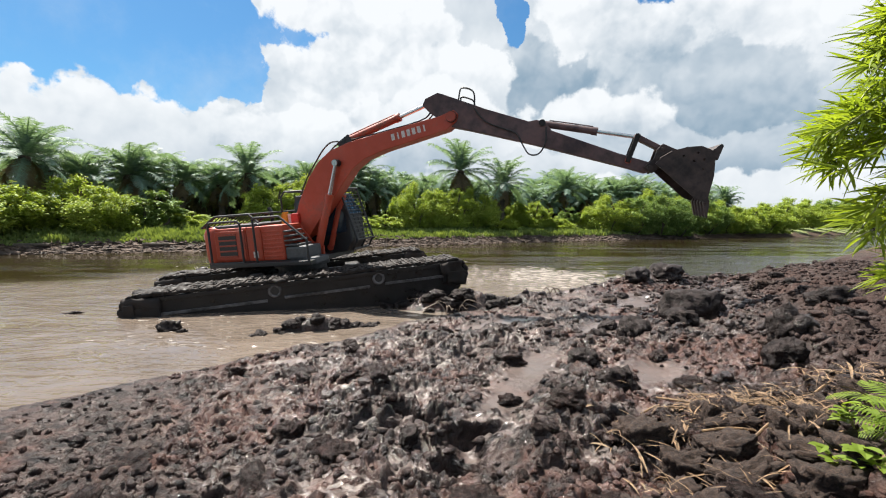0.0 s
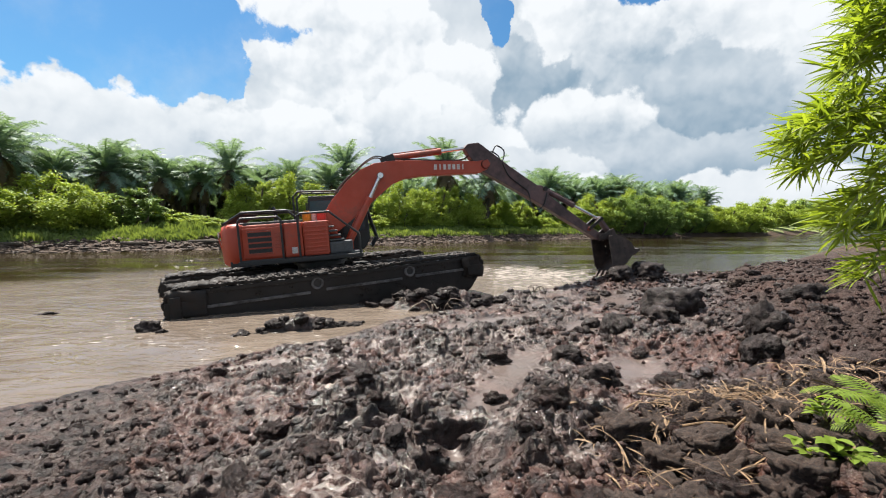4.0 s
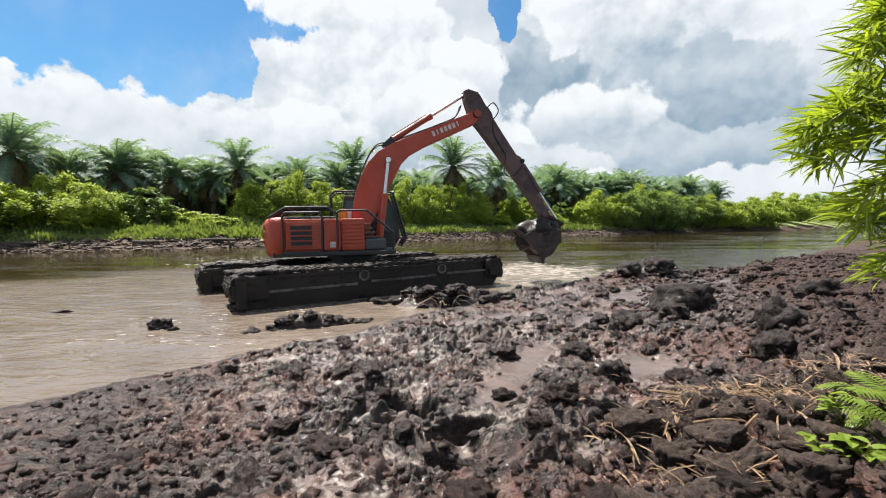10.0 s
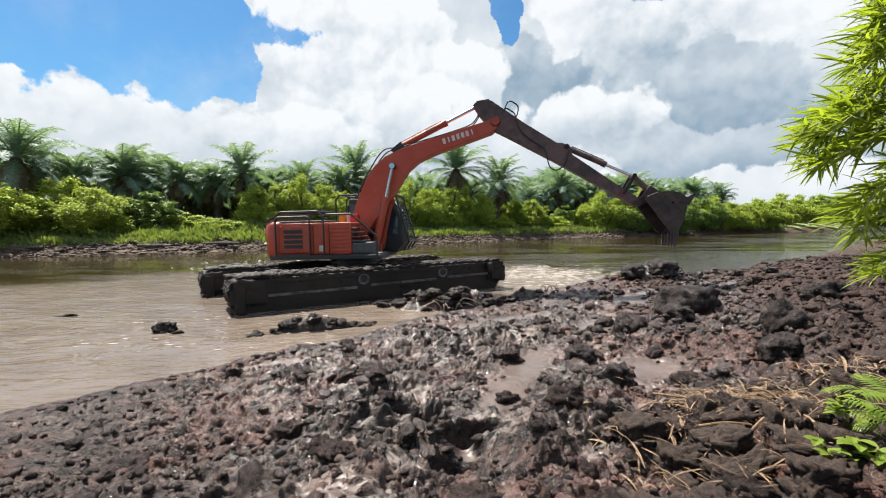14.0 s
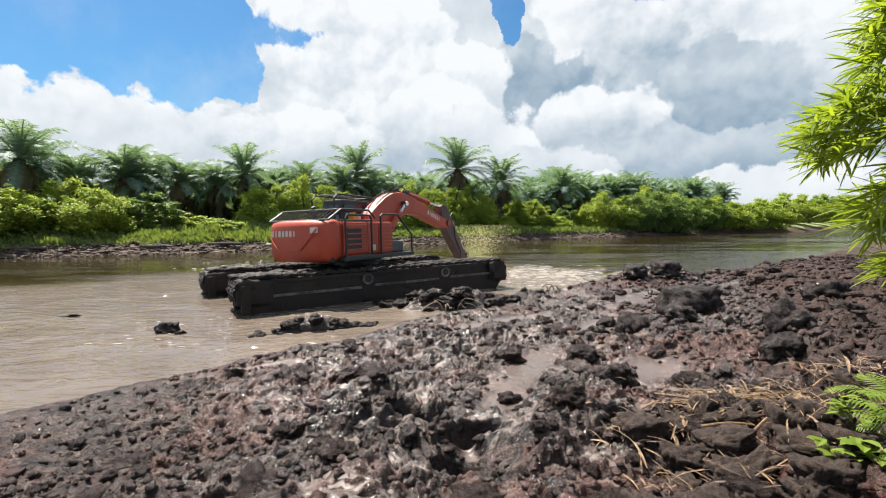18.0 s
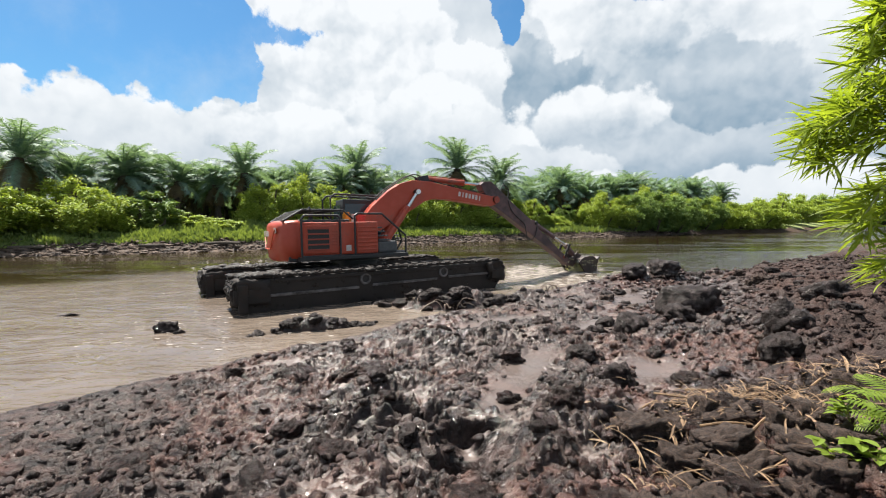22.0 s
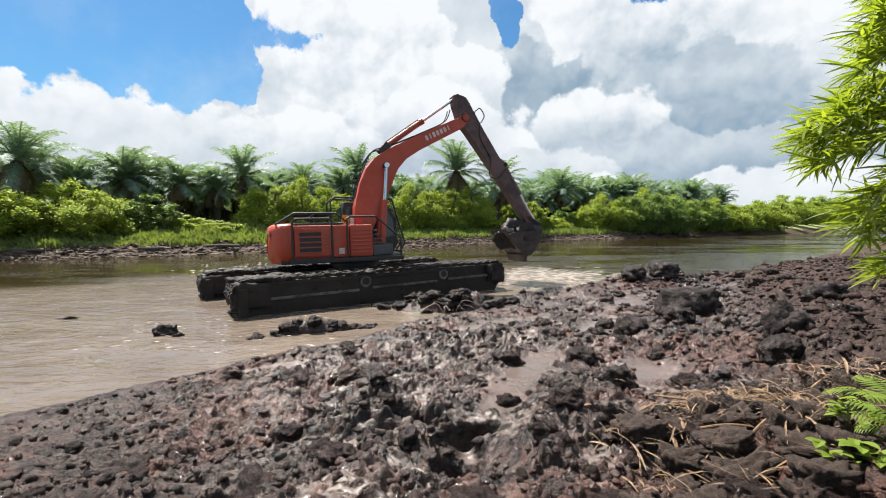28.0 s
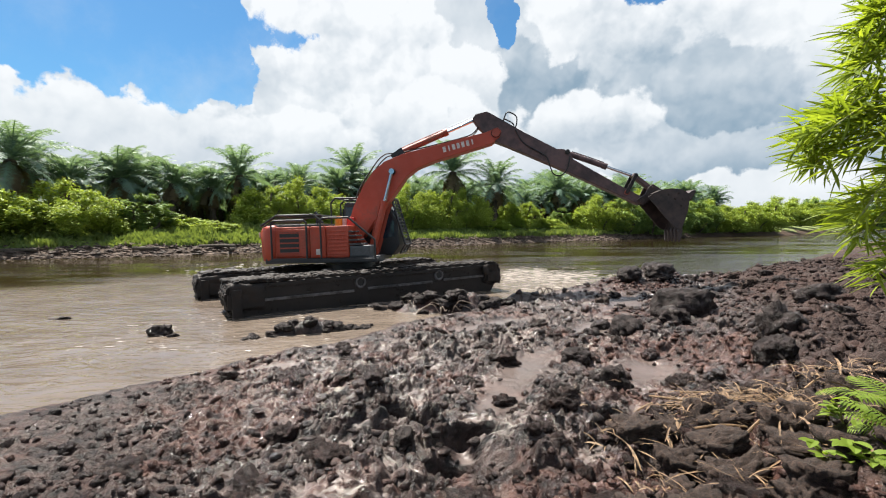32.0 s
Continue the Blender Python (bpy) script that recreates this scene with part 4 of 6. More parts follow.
    part("turntable", bm, BLACK, excavator)


# house: everything that swings but cab and boom
def lofted(levels, mat_name=None):
    """A closed body through outlines, one above another; each level is (z, points)."""
    bm = bmesh.new()
    rings = [[bm.verts.new((x, y, z)) for x, y in pts] for z, pts in levels]
    n = len(rings[0])
    for a, b in zip(rings, rings[1:]):
        for k in range(n):
            bm.faces.new((a[k], a[(k + 1) % n], b[(k + 1) % n], b[k]))
    bm.faces.new(rings[0][::-1])
    bm.faces.new(rings[-1])
    bmesh.ops.recalc_face_normals(bm, faces=bm.faces)
    return bm


def tail_outline(inset):
    pts = []
    for k in range(21):
        y = -1.25 + 2.5 * k / 20
        x = -2.70 + 0.16 * abs(y / 1.25) ** 2 + 0.24 * abs(y / 1.25) ** 9
        pts.append((x + inset, y * (1 - inset / 1.3)))
    return pts + [(-1.95, 1.25 - inset), (-1.95, -1.25 + inset)]


def letter_bars(parent, name, start, step_way, count, size, normal, mat):
    """Plain upright bars in place of lettering."""
    step_way, normal = Vector(step_way), Vector(normal).normalized()
    along = step_way.normalized()
    up = normal.cross(along)
    turn = Matrix((along, up, normal)).transposed().to_4x4()
    bm = bmesh.new()
    for k in range(count):
        w = size[0] * (0.45 if k in (1, 6) else 1.0)
        m = Matrix.Translation(Vector(start) + step_way * k) @ turn
        block(bm, -w / 2, w / 2, -size[1] / 2, size[1] / 2, 0.0, 0.006, 0, m)
    return part(name, bm, mat, parent, "row of plain white lettering bars")


def house():
    top = part("upper_body", block(bmesh.new(), -2.35, 1.15, -1.22, 1.22, 0.0, 0.16, 0.03), BLACK, excavator, "black deck frame under the orange covers")
    tail = lofted([(0.02, tail_outline(0.10)), (0.10, tail_outline(0.03)), (0.34, tail_outline(0.0)), (1.02, tail_outline(0.0)), (1.14, tail_outline(0.04)), (1.20, tail_outline(0.16)), (1.215, tail_outline(0.3))])
    smooth(part("counterweight", tail, ORANGE, top, "glossy orange rounded counterweight"))
    ridge = [(-2.66, 0.95, 0.72), (-2.70, 0.62, 0.42), (-2.715, 0.45, 0.37), (-2.72, -0.25, 0.37), (-2.71, -0.42, 0.42), (-2.69, -0.75, 0.75), (-2.66, -0.95, 0.95)]
    part("embossed_line", tube(bmesh.new(), ridge, 0.018, soft=4), ORANGE, top)
    letter_bars(top, "tail_lettering", (-2.655, 0.78, 0.83), (0.0, -0.15, 0.0), 7, (0.10, 0.17), (-1, 0, 0.02), WHITE).location = (-0.045, 0, 0)
    bm = bmesh.new()
    block(bm, -2.655, -2.63, -0.98, -0.70, 0.84, 1.0)
    part("tail_sticker", bm, WHITE, top, "white sticker on the counterweight").location = (0.0, 0, 0)
    # right flank, from the tail forward
    bm = block(bmesh.new(), -2.0, -0.88, -1.25, -0.2, 0.16, 1.14, 0.05)
    part("engine_cover", bm, ORANGE, top, "orange engine cover with a louvred door")
    bm = bmesh.new()
    block(bm, -1.96, -0.92, -1.285, -1.24, 0.22, 1.06, 0.03)
    part("louvre_door", bm, ORANGE, top)
    # flat black plate on the door, standing in for the shade behind the slats
    bm = bmesh.new()
    block(bm, -1.82, -1.20, -1.292, -1.28, 0.32, 0.98)
    part("louvre_shade_plate", bm, BLACK, top)
    for k in range(5):
        bm = block(bmesh.new(), -1.84, -1.18, -1.325, -1.285, 0.0, 0.042, 0.008)
        part("slat", bm, ORANGE_DULL, top).location = (0, 0, 0.31 + k * 0.155)
    for k in range(5):
        bm = block(bmesh.new(), -1.12, -0.96, -1.30, -1.27, 0.0, 0.035, 0.008)
        part("slat", bm, ORANGE_DULL, top).location = (0, 0, 0.45 + k * 0.10)
    bm = block(bmesh.new(), -0.87, -0.36, -1.25, -0.35, 0.16, 1.14, 0.05)
    part("fuel_tank", bm, ORANGE, top)
    bm = bmesh.new()
    block(bm, -0.68, -0.52, -1.262, -1.245, 0.26, 0.44, 0.005)
    part("warning_sticker", bm, WHITE, top, "small white sticker")
    bm = block(bmesh.new(), -0.35, 0.36, -1.25, -0.35, 0.16, 1.14, 0.05)
    part("tool_box", bm, ORANGE, top)
    for k in range(7):
        bm = block(bmesh.new(), -0.32, 0.33, -1.275, -1.245, 0.0, 0.05, 0.012)
        part("panel_rib", bm, ORANGE, top).location = (0, 0, 0.26 + k * 0.115)
    bm = block(bmesh.new(), 0.36, 1.02, -1.22, -0.45, 0.16, 0.52, 0.06)
    part("front_cover", bm, GREY, top, "grey rounded cover before the tank")
    for k in range(4):
        bm = block(bmesh.new(), 0.37, 0.78 - 0.09 * k, -1.24, -0.55, 0.0, 0.045, 0.012)
        part("step_tread", bm, GREY, top).location = (0, 0, 0.54 + k * 0.13)
    bm = block(bmesh.new(), 0.95, 1.30, -1.22, -0.55, 0.0, 0.20, 0.05)
    part("corner_box", bm, GREY, top, "dented light grey corner box")
    # hood and left flank
    bm = block(bmesh.new(), -2.05, -0.5, -1.15, 1.20, 1.10, 1.22, 0.05)
    part("engine_hood", bm, BLACK, top, "dark engine hood top")
    bm = block(bmesh.new(), -2.0, -0.4, 0.25, 1.25, 0.16, 1.12, 0.05)
    part("left_cover", bm, ORANGE, top)
    bm = block(bmesh.new(), -0.5, 0.25, -0.32, 0.28, 0.16, 1.0, 0.04)
    part("valve_cover", bm, BLACK, top)
    bm = bmesh.new()
    rod(bm, (-0.30, -0.15, 1.10), (-0.30, -0.15, 1.42), 0.13, sides=16)
    rod(bm, (-0.30, -0.15, 1.40), (-0.30, -0.15, 1.48), 0.09, sides=16)
    part("air_filter", bm, YELLOW, top, "yellow air cleaner bowl")
    part("canister", rod(bmesh.new(), (-0.08, -0.2, 1.0), (-0.08, -0.2, 1.42), 0.08, sides=14), WHITE, top, "white canister")
    part("red_box", block(bmesh.new(), 0.02, 0.28, -0.35, -0.05, 1.0, 1.42, 0.03), plain("red_paint", (0.42, 0.03, 0.02), 0.4), top, "red box behind the boom foot")
    part("exhaust", tube(bmesh.new(), [(-1.3, 0.5, 1.2), (-1.3, 0.5, 1.5), (-1.38, 0.5, 1.66)], 0.06), BLACK, top)
    # foot brackets of boom and rams
    for y in (-0.36, 0.36):
        bm = tapered([(-0.35, 0.1), (1.05, 0.1), (1.05, 0.42), (0.75, 0.5), (0.35, 1.05), (0.0, 1.08), (-0.3, 0.5)], 0.035, 0.01)
        part("boom_bracket", bm, ORANGE, top).location = (0, y, 0)
    # guard rails of black pipe
    g = -1.42
    bm = frame_bars(bmesh.new(), [(-2.02, g, 0.15), (-2.02, g, 1.22), (-1.94, g, 1.33), (-0.98, g, 1.33), (-0.90, g, 1.25), (-0.90, g, 0.15)], 0.032)
    frame_bars(bm, [(-2.02, g, 0.15), (-0.90, g, 0.15)], 0.032)
    part("side_guard", bm, BLACK, top, "black pipe side guard")
    bm = frame_bars(bmesh.new(), [(-0.45, g, 0.12), (-0.45, g, 1.32), (-0.36, g, 1.38), (0.42, g, 1.38), (1.22, g, 0.70), (1.22, g, 0.10)], 0.032)
    part("side_guard", bm, BLACK, top, "black pipe side guard")
    bm = bmesh.new()
    block(bm, -2.1, 1.30, -1.46, -1.20, 0.02, 0.14, 0.02)
    part("catwalk", bm, BLACK, top, "black side catwalk")
    bm = bmesh.new()
    for y in (-1.2, 1.2):
        frame_bars(bm, [(-2.45, y, 1.20), (-1.95, y, 1.50), (-0.75, y, 1.50), (-0.45, y, 1.25)], 0.03)
    for x, z in ((-2.45, 1.2), (-1.95, 1.5), (-1.35, 1.5), (-0.75, 1.5)):
        frame_bars(bm, [(x, -1.2, z), (x, 1.2, z)], 0.028)
    part("hood_guard", bm, BLACK, top, "black pipe cage over the engine hood")
    bm = bmesh.new()
    for k in range(15):
        y = -1.12 + k * 0.16
        frame_bars(bm, [(-2.42, y, 1.215), (-1.94, y, 1.505), (-0.76, y, 1.505)], 0.016)
    part("hood_mesh", bm, SOOT, top)
    return top


def cabin():
    body = part("cab", tapered([(-0.32, 0.12), (1.40, 0.12), (1.62, 0.45), (1.58, 1.25), (1.22, 1.92), (-0.25, 1.95), (-0.35, 1.2)], 0.44, 0.05), BLACK, excavator, "black cab behind a steel grille")
    y0, y1 = -0.452, 0.452
    for y in (y0, y1):
        bm = tapered([(-0.22, 1.05), (0.66, 0.95), (0.66, 1.78), (-0.20, 1.78)], 0.008)
        part("side_pane", bm, GLASS_DARK, body).location = (0, y, 0)
        bm = tapered([(0.74, 0.65), (1.46, 0.75), (1.46, 1.25), (1.18, 1.78), (0.74, 1.78)], 0.008)
        part("door_pane", bm, GLASS_DARK, body).location = (0, y, 0)
    bm = bmesh.new()
    block(bm, -0.01, 0.01, -0.38, 0.38, -0.34, 0.34, 0.004, Matrix.Translation((1.42, 0, 1.57)) @ Matrix.Rotation(radians(-28.5), 4, "Y"))
    part("front_pane", bm, GLASS_DARK, body)
    bm = bmesh.new()
    block(bm, -0.012, 0.0, -0.36, 0.36, 1.25, 1.75)
    part("rear_pane", bm, GLASS_DARK, body).location = (-0.335, 0, 0)
    # cage on the front and roof
    bm = frame_bars(bmesh.new(), [(1.66, -0.52, 0.20), (1.84, -0.52, 0.48), (1.40, -0.52, 2.05), (1.40, 0.52, 2.05), (1.84, 0.52, 0.48), (1.66, 0.52, 0.20)], 0.035, True)
    frame_bars(bm, [(1.84, -0.52, 0.48), (1.84, 0.52, 0.48)], 0.03)
    frame_bars(bm, [(1.66, 0.0, 0.20), (1.84, 0.0, 0.48)], 0.03)
    part("cage_frame", bm, BLACK, body, "heavy black pipe cage on the cab front")
    for k in range(13):
        t = (k + 0.7) / 13.4
        x, z = 1.84 - 0.44 * t, 0.48 + 1.57 * t
        part("cage_bar", rod(bmesh.new(), (x, -0.52, z), (x, 0.52, z), 0.016, sides=6), BLACK, body)
    for y in (-0.26, 0.0, 0.26):
        part("cage_bar", rod(bmesh.new(), (1.83, y, 0.48), (1.40, y, 2.04), 0.014, sides=6), BLACK, body)
    bm = bmesh.new()
    for y in (-0.50, 0.50):
        frame_bars(bm, [(1.40, y, 2.05), (-0.55, y, 2.10), (-0.70, y, 1.95), (-0.70, y, 1.2)], 0.03)
    for x in (-0.5, -0.15, 0.2, 0.55, 0.9):
        frame_bars(bm, [(x, -0.5, 2.09), (x, 0.5, 2.09)], 0.02)
    part("roof_cage", bm, BLACK, body, "black pipe cage over the cab roof")
    part("seat", block(bmesh.new(), 0.25, 0.75, -0.22, 0.22, 0.6, 0.75, 0.05), GREY, body)
    return body


def boom_body():
    top = [(-0.16, 0.14), (0.55, 0.72), (1.25, 1.12), (1.75, 1.30), (2.25, 1.34), (2.85, 1.20), (3.6, 0.92), (5.45, 0.20), (5.82, 0.12)]
    low = [(5.86, -0.05), (5.72, -0.17), (5.40, -0.20), (3.60, 0.40), (3.0, 0.54), (2.55, 0.52), (2.05, 0.34), (0.25, -0.28), (0.0, -0.26), (-0.18, -0.12)]
    body = part("boom", tapered(top + low, 0.24, 0.025), ORANGE, excavator, "bent orange box boom with scuffed paint")
    for y in (-0.27, 0.27):
        part("ram_boss", rod(bmesh.new(), (BOOM_PIN.x, y - 0.14, BOOM_PIN.z), (BOOM_PIN.x, y + 0.14, BOOM_PIN.z), 0.10, sides=16), BLACK, body)
        part("nose_boss", rod(bmesh.new(), (5.68, y - 0.05, 0), (5.68, y + 0.05, 0), 0.13, sides=18), ORANGE_DULL, body)
        part("foot_boss", rod(bmesh.new(), (0, y - 0.06, 0), (0, y + 0.06, 0), 0.17, sides=18), ORANGE, body)
        side = -1 if y < 0 else 1
        a, b = Vector((4.06, side * 0.243, 0.52)), Vector((4.92, side * 0.243, 0.20))
        if side < 0:
            letter_bars(body, "boom_lettering", a, (b - a) / 6, 7, (0.095, 0.17), (0, -1, 0), WHITE)
        else:
            letter_bars(body, "boom_lettering", b, (a - b) / 6, 7, (0.095, 0.17), (0, 1, 0), WHITE)
    bm = bmesh.new()
    for y in (-0.12, 0.12):
        block(bm, 2.52, 2.95, y - 0.025, y + 0.025, 1.15, 1.42, 0.01)
    rod(bm, (2.75, -0.17, 1.34), (2.75, 0.17, 1.34), 0.05)
    part("ram_bracket", bm, BLACK, body)
    for y in (-0.2, 0.2):
        line = [(0.75, y, 0.90), (1.2, y, 1.16), (1.75, y, 1.38), (2.1, y, 1.50), (2.4, y, 1.52), (2.62, y, 1.40)]
        part("hose", tube(bmesh.new(), line, 0.022, 6), HOSE, body, "black hydraulic hose")
        line = [(2.9, y * 0.6, 1.26), (3.8, y * 0.6, 0.88), (4.9, y * 0.6, 0.46), (5.25, y * 0.6, 0.46), (5.5, y * 0.6, 0.58)]
        part("hose", tube(bmesh.new(), line, 0.02, 6), HOSE, body, "black hydraulic hose")
    return body


def stick_body():
    top = [(-0.88, 0.10), (-0.84, 0.28), (-0.56, 0.50), (-0.42, 0.50), (0.8, 0.40), (1.95, 0.36), (2.12, 0.44), (2.35, 0.44), (2.55, 0.28), (4.2, 0.15), (5.02, 0.12)]
    low = [(5.06, -0.06), (4.92, -0.14), (4.5, -0.13), (2.2, -0.15), (0.5, -0.21), (0.1, -0.24), (-0.12, -0.20), (-0.6, -0.05)]
    body = part("stick", tapered(top + low, 0.19, 0.02), STICK_MUD, excavator, "long scuffed brown-grey stick with worn paint")
    for y in (-0.2, 0.2):
        part("head_boss", rod(bmesh.new(), (0, y - 0.06, 0), (0, y + 0.06, 0), 0.15, sides=18), STEEL_MUD, body)
        part("rocker_boss", rod(bmesh.new(), (ROCKER_FOOT.x, y - 0.05, 0.04), (ROCKER_FOOT.x, y + 0.05, 0.04), 0.07, sides=14), ORANGE_DULL, body)
        part("ram_boss", rod(bmesh.new(), (2.28, y - 0.03, 0.40), (2.28, y + 0.03, 0.40), 0.08, sides=14), STEEL_MUD, body)
    for y, big in ((-0.15, 1.0), (0.1, 0.75)):
        line = [(0.05, y, 0.42), (0.02, y, 0.62 * big + 0.1), (0.16, y, 0.78 * big), (0.36, y, 0.74 * big), (0.46, y, 0.55 * big), (0.5, y, 0.40), (0.7, y, 0.37)]
        part("hose", tube(bmesh.new(), line, 0.022, 6, soft=4), HOSE, body, "looped black hydraulic hose")
    line = [(0.5, -0.215, 0.36), (0.9, -0.215, 0.10), (1.4, -0.215, 0.04), (1.75, -0.23, 0.0), (2.0, -0.24, -0.24), (2.2, -0.24, -0.40), (2.42, -0.24, -0.34), (2.5, -0.22, -0.05), (2.4, -0.2, 0.33)]
    part("hose", tube(bmesh.new(), line, 0.02, 6, soft=4), HOSE, body, "slack black hydraulic hose")
    part("wear_strip", block(bmesh.new(), 2.7, 4.7, -0.12, 0.12, -0.205, -0.16, 0.01, Matrix.Rotation(radians(-1.4), 4, "Y")), STEEL_MUD, body)
    return body


def plate_with_holes(outline, holes, thick):
    """A flat plate in x and z with round holes through it."""
    bm = bmesh.new()
    edges = []
    loops = [outline] + [[(x + r * math.cos(a), z + r * math.sin(a)) for a in np.arange(10) * math.tau / 10] for x, z, r in holes]
    for pts in loops:
        vs = [bm.verts.new((x, 0, z)) for x, z in pts]
        edges += [bm.edges.new((a, b)) for a, b in zip(vs, vs[1:] + vs[:1])]
    bmesh.ops.triangle_fill(bm, edges=edges, use_beauty=True)
    made = bmesh.ops.extrude_face_region(bm, geom=list(bm.faces))
    bmesh.ops.translate(bm, verts=[g for g in made["geom"] if isinstance(g, bmesh.types.BMVert)], vec=(0, thick, 0))
    bmesh.ops.recalc_face_normals(bm, faces=bm.faces)
    return bm


def bucket_body():
    back = [(0.02, 0.28), (0.12, 0.52), (0.30, 0.74), (0.52, 0.92), (0.74, 0.96), (0.90, 0.86), (1.12, 0.56), (1.40, 0.02)]
    half, thick = 0.58, 0.035
    bm = bmesh.new()
    mid = Vector((0.55, 0, 0.35))
    inner = []
    for x, z in back:
        d = (mid - Vector((x, 0, z))).normalized() * thick
        inner.append((x + d.x, z + d.z))
    outline = back + inner[::-1]
    n = len(back)
    rows = [[bm.verts.new((x, y, z)) for x, z in outline] for y in (-half, half)]
    for k in range(2 * n):
        j = (k + 1) % (2 * n)
        bm.faces.new((rows[0][k], rows[0][j], rows[1][j], rows[1][k]))
    for k in range(n - 1):
        for row in rows:
            bm.faces.new((row[k], row[k + 1], row[2 * n - 2 - k], row[2 * n - 1 - k]))
    bmesh.ops.recalc_face_normals(bm, faces=bm.faces)
    body = part("bucket", bm, BUCKET_MUD, excavator, "wide dark mud-smeared digging bucket")
    side = [(0.0, 0.10)] + back[:-1] + [(1.38, 0.03), (1.15, -0.03), (0.35, 0.06)]
    holes = [(0.36, 0.55, 0.022), (0.60, 0.58, 0.028), (0.74, 0.72, 0.022), (0.86, 0.55, 0.022), (0.55, 0.76, 0.02)]
    for y in (-half - 0.03, half - 0.005):
        part("side_plate", plate_with_holes(side, holes, 0.035), BUCKET_MUD, body).location = (0, y, 0)
    # the raised edge of the worn wrapper
    bm = tapered([(0.74, 0.93), (0.80, 1.17), (0.86, 1.16), (0.96, 0.86)], half + 0.02, 0.005)
    part("wear_plate", bm, BUCKET_MUD, body)
    for k in range(5):
        y = -0.5 + k * 0.25
        bm = tapered([(1.30, 0.16), (1.42, 0.10), (1.62, -0.22), (1.56, -0.20), (1.34, 0.0)], 0.05, 0.008)
        part("tooth", bm, BUCKET_MUD, body).location = (0, y, 0)
    for y in (-0.24, 0.24):
        bm = tapered([(-0.12, -0.08), (0.12, -0.08), (0.20, 0.30), (0.30, 0.66), (0.1, 0.62), (-0.12, 0.58), (-0.14, 0.42), (-0.06, 0.2)], 0.03, 0.01)
        part("ear", bm, BUCKET_MUD, body).location = (0, y, 0)
    part("hinge_pin", rod(bmesh.new(), (0, -0.3, 0), (0, 0.3, 0), 0.06), BUCKET_MUD, body)
    part("hinge_pin", rod(bmesh.new(), (EAR.x, -0.3, EAR.z), (EAR.x, 0.3, EAR.z), 0.05), BUCKET_MUD, body)
    return body


def ram(name, barrel_long, rod_long, r, mat, label):
    """A hydraulic ram in two parts: the barrel lies along +x from its foot, the rod along -x from its head."""
    bm = rod(bmesh.new(), (0.05, 0, 0), (barrel_long, 0, 0), r, sides=16)
    rod(bm, (barrel_long - 0.12, 0, 0), (barrel_long + 0.02, 0, 0), r * 1.15, sides=16)
    rod(bm, (0, -r * 0.9, 0), (0, r * 0.9, 0), r * 0.95, sides=14)
    tube(bm, [(0.15, 0, r * 1.2), (barrel_long * 0.5, 0, r * 1.25), (barrel_long - 0.1, 0, r * 1.2)], r * 0.18, 6)
    barrel = part(name + "_barrel", bm, mat, excavator, label)
    bm = rod(bmesh.new(), (-rod_long, 0, 0), (-0.05, 0, 0), r * 0.55, sides=14)
    rod(bm, (0, -r * 0.9, 0), (0, r * 0.9, 0), r * 0.85, sides=14)
    return barrel, part(name + "_rod", bm, CHROME, excavator, "bright polished ram rod")


pontoons()
upper_body, cab, boom, stick, bucket = house(), cabin(), boom_body(), stick_body(), bucket_body()
boom_ram_right, boom_ram_left = (ram("boom_ram", 1.65, 1.55, 0.105, ORANGE, "orange boom ram barrel") for _ in range(2))
stick_ram = ram("stick_ram", 1.75, 1.6, 0.10, ORANGE_DULL, "faded orange stick ram barrel")
bucket_ram = ram("bucket_ram", 1.30, 1.45, 0.085, STICK_MUD, "muddy bucket ram barrel")


def rocker_arms():
    bm = bmesh.new()
    for y in (-0.23, 0.23):
        block(bm, -0.05, ROCKER_LONG + 0.05, y - 0.025, y + 0.025, -0.055, 0.055, 0.015)
    rod(bm, (ROCKER_LONG, -0.26, 0), (ROCKER_LONG, 0.26, 0), 0.06)
    rocker = part("rocker_arm", bm, STEEL_MUD, excavator)
    bm = block(bmesh.new(), -0.06, LINK_LONG + 0.06, -0.14, 0.14, -0.06, 0.06, 0.025)
    return rocker, part("bucket_link", bm, STICK_MUD, excavator, "rusty yellow-brown bucket link")


rocker_arm, bucket_link = rocker_arms()

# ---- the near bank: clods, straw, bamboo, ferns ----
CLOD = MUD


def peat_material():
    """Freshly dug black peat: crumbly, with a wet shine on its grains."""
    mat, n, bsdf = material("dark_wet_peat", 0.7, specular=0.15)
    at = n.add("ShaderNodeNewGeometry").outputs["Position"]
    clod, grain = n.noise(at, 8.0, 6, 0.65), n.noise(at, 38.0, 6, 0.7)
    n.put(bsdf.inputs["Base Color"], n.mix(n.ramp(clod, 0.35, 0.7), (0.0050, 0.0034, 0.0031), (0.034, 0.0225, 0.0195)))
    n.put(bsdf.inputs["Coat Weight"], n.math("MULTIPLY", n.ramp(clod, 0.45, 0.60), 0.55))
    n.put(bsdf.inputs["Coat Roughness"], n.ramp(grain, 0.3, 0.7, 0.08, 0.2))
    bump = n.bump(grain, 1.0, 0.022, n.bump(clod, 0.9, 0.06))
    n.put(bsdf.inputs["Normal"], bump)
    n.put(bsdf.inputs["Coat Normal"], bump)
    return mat


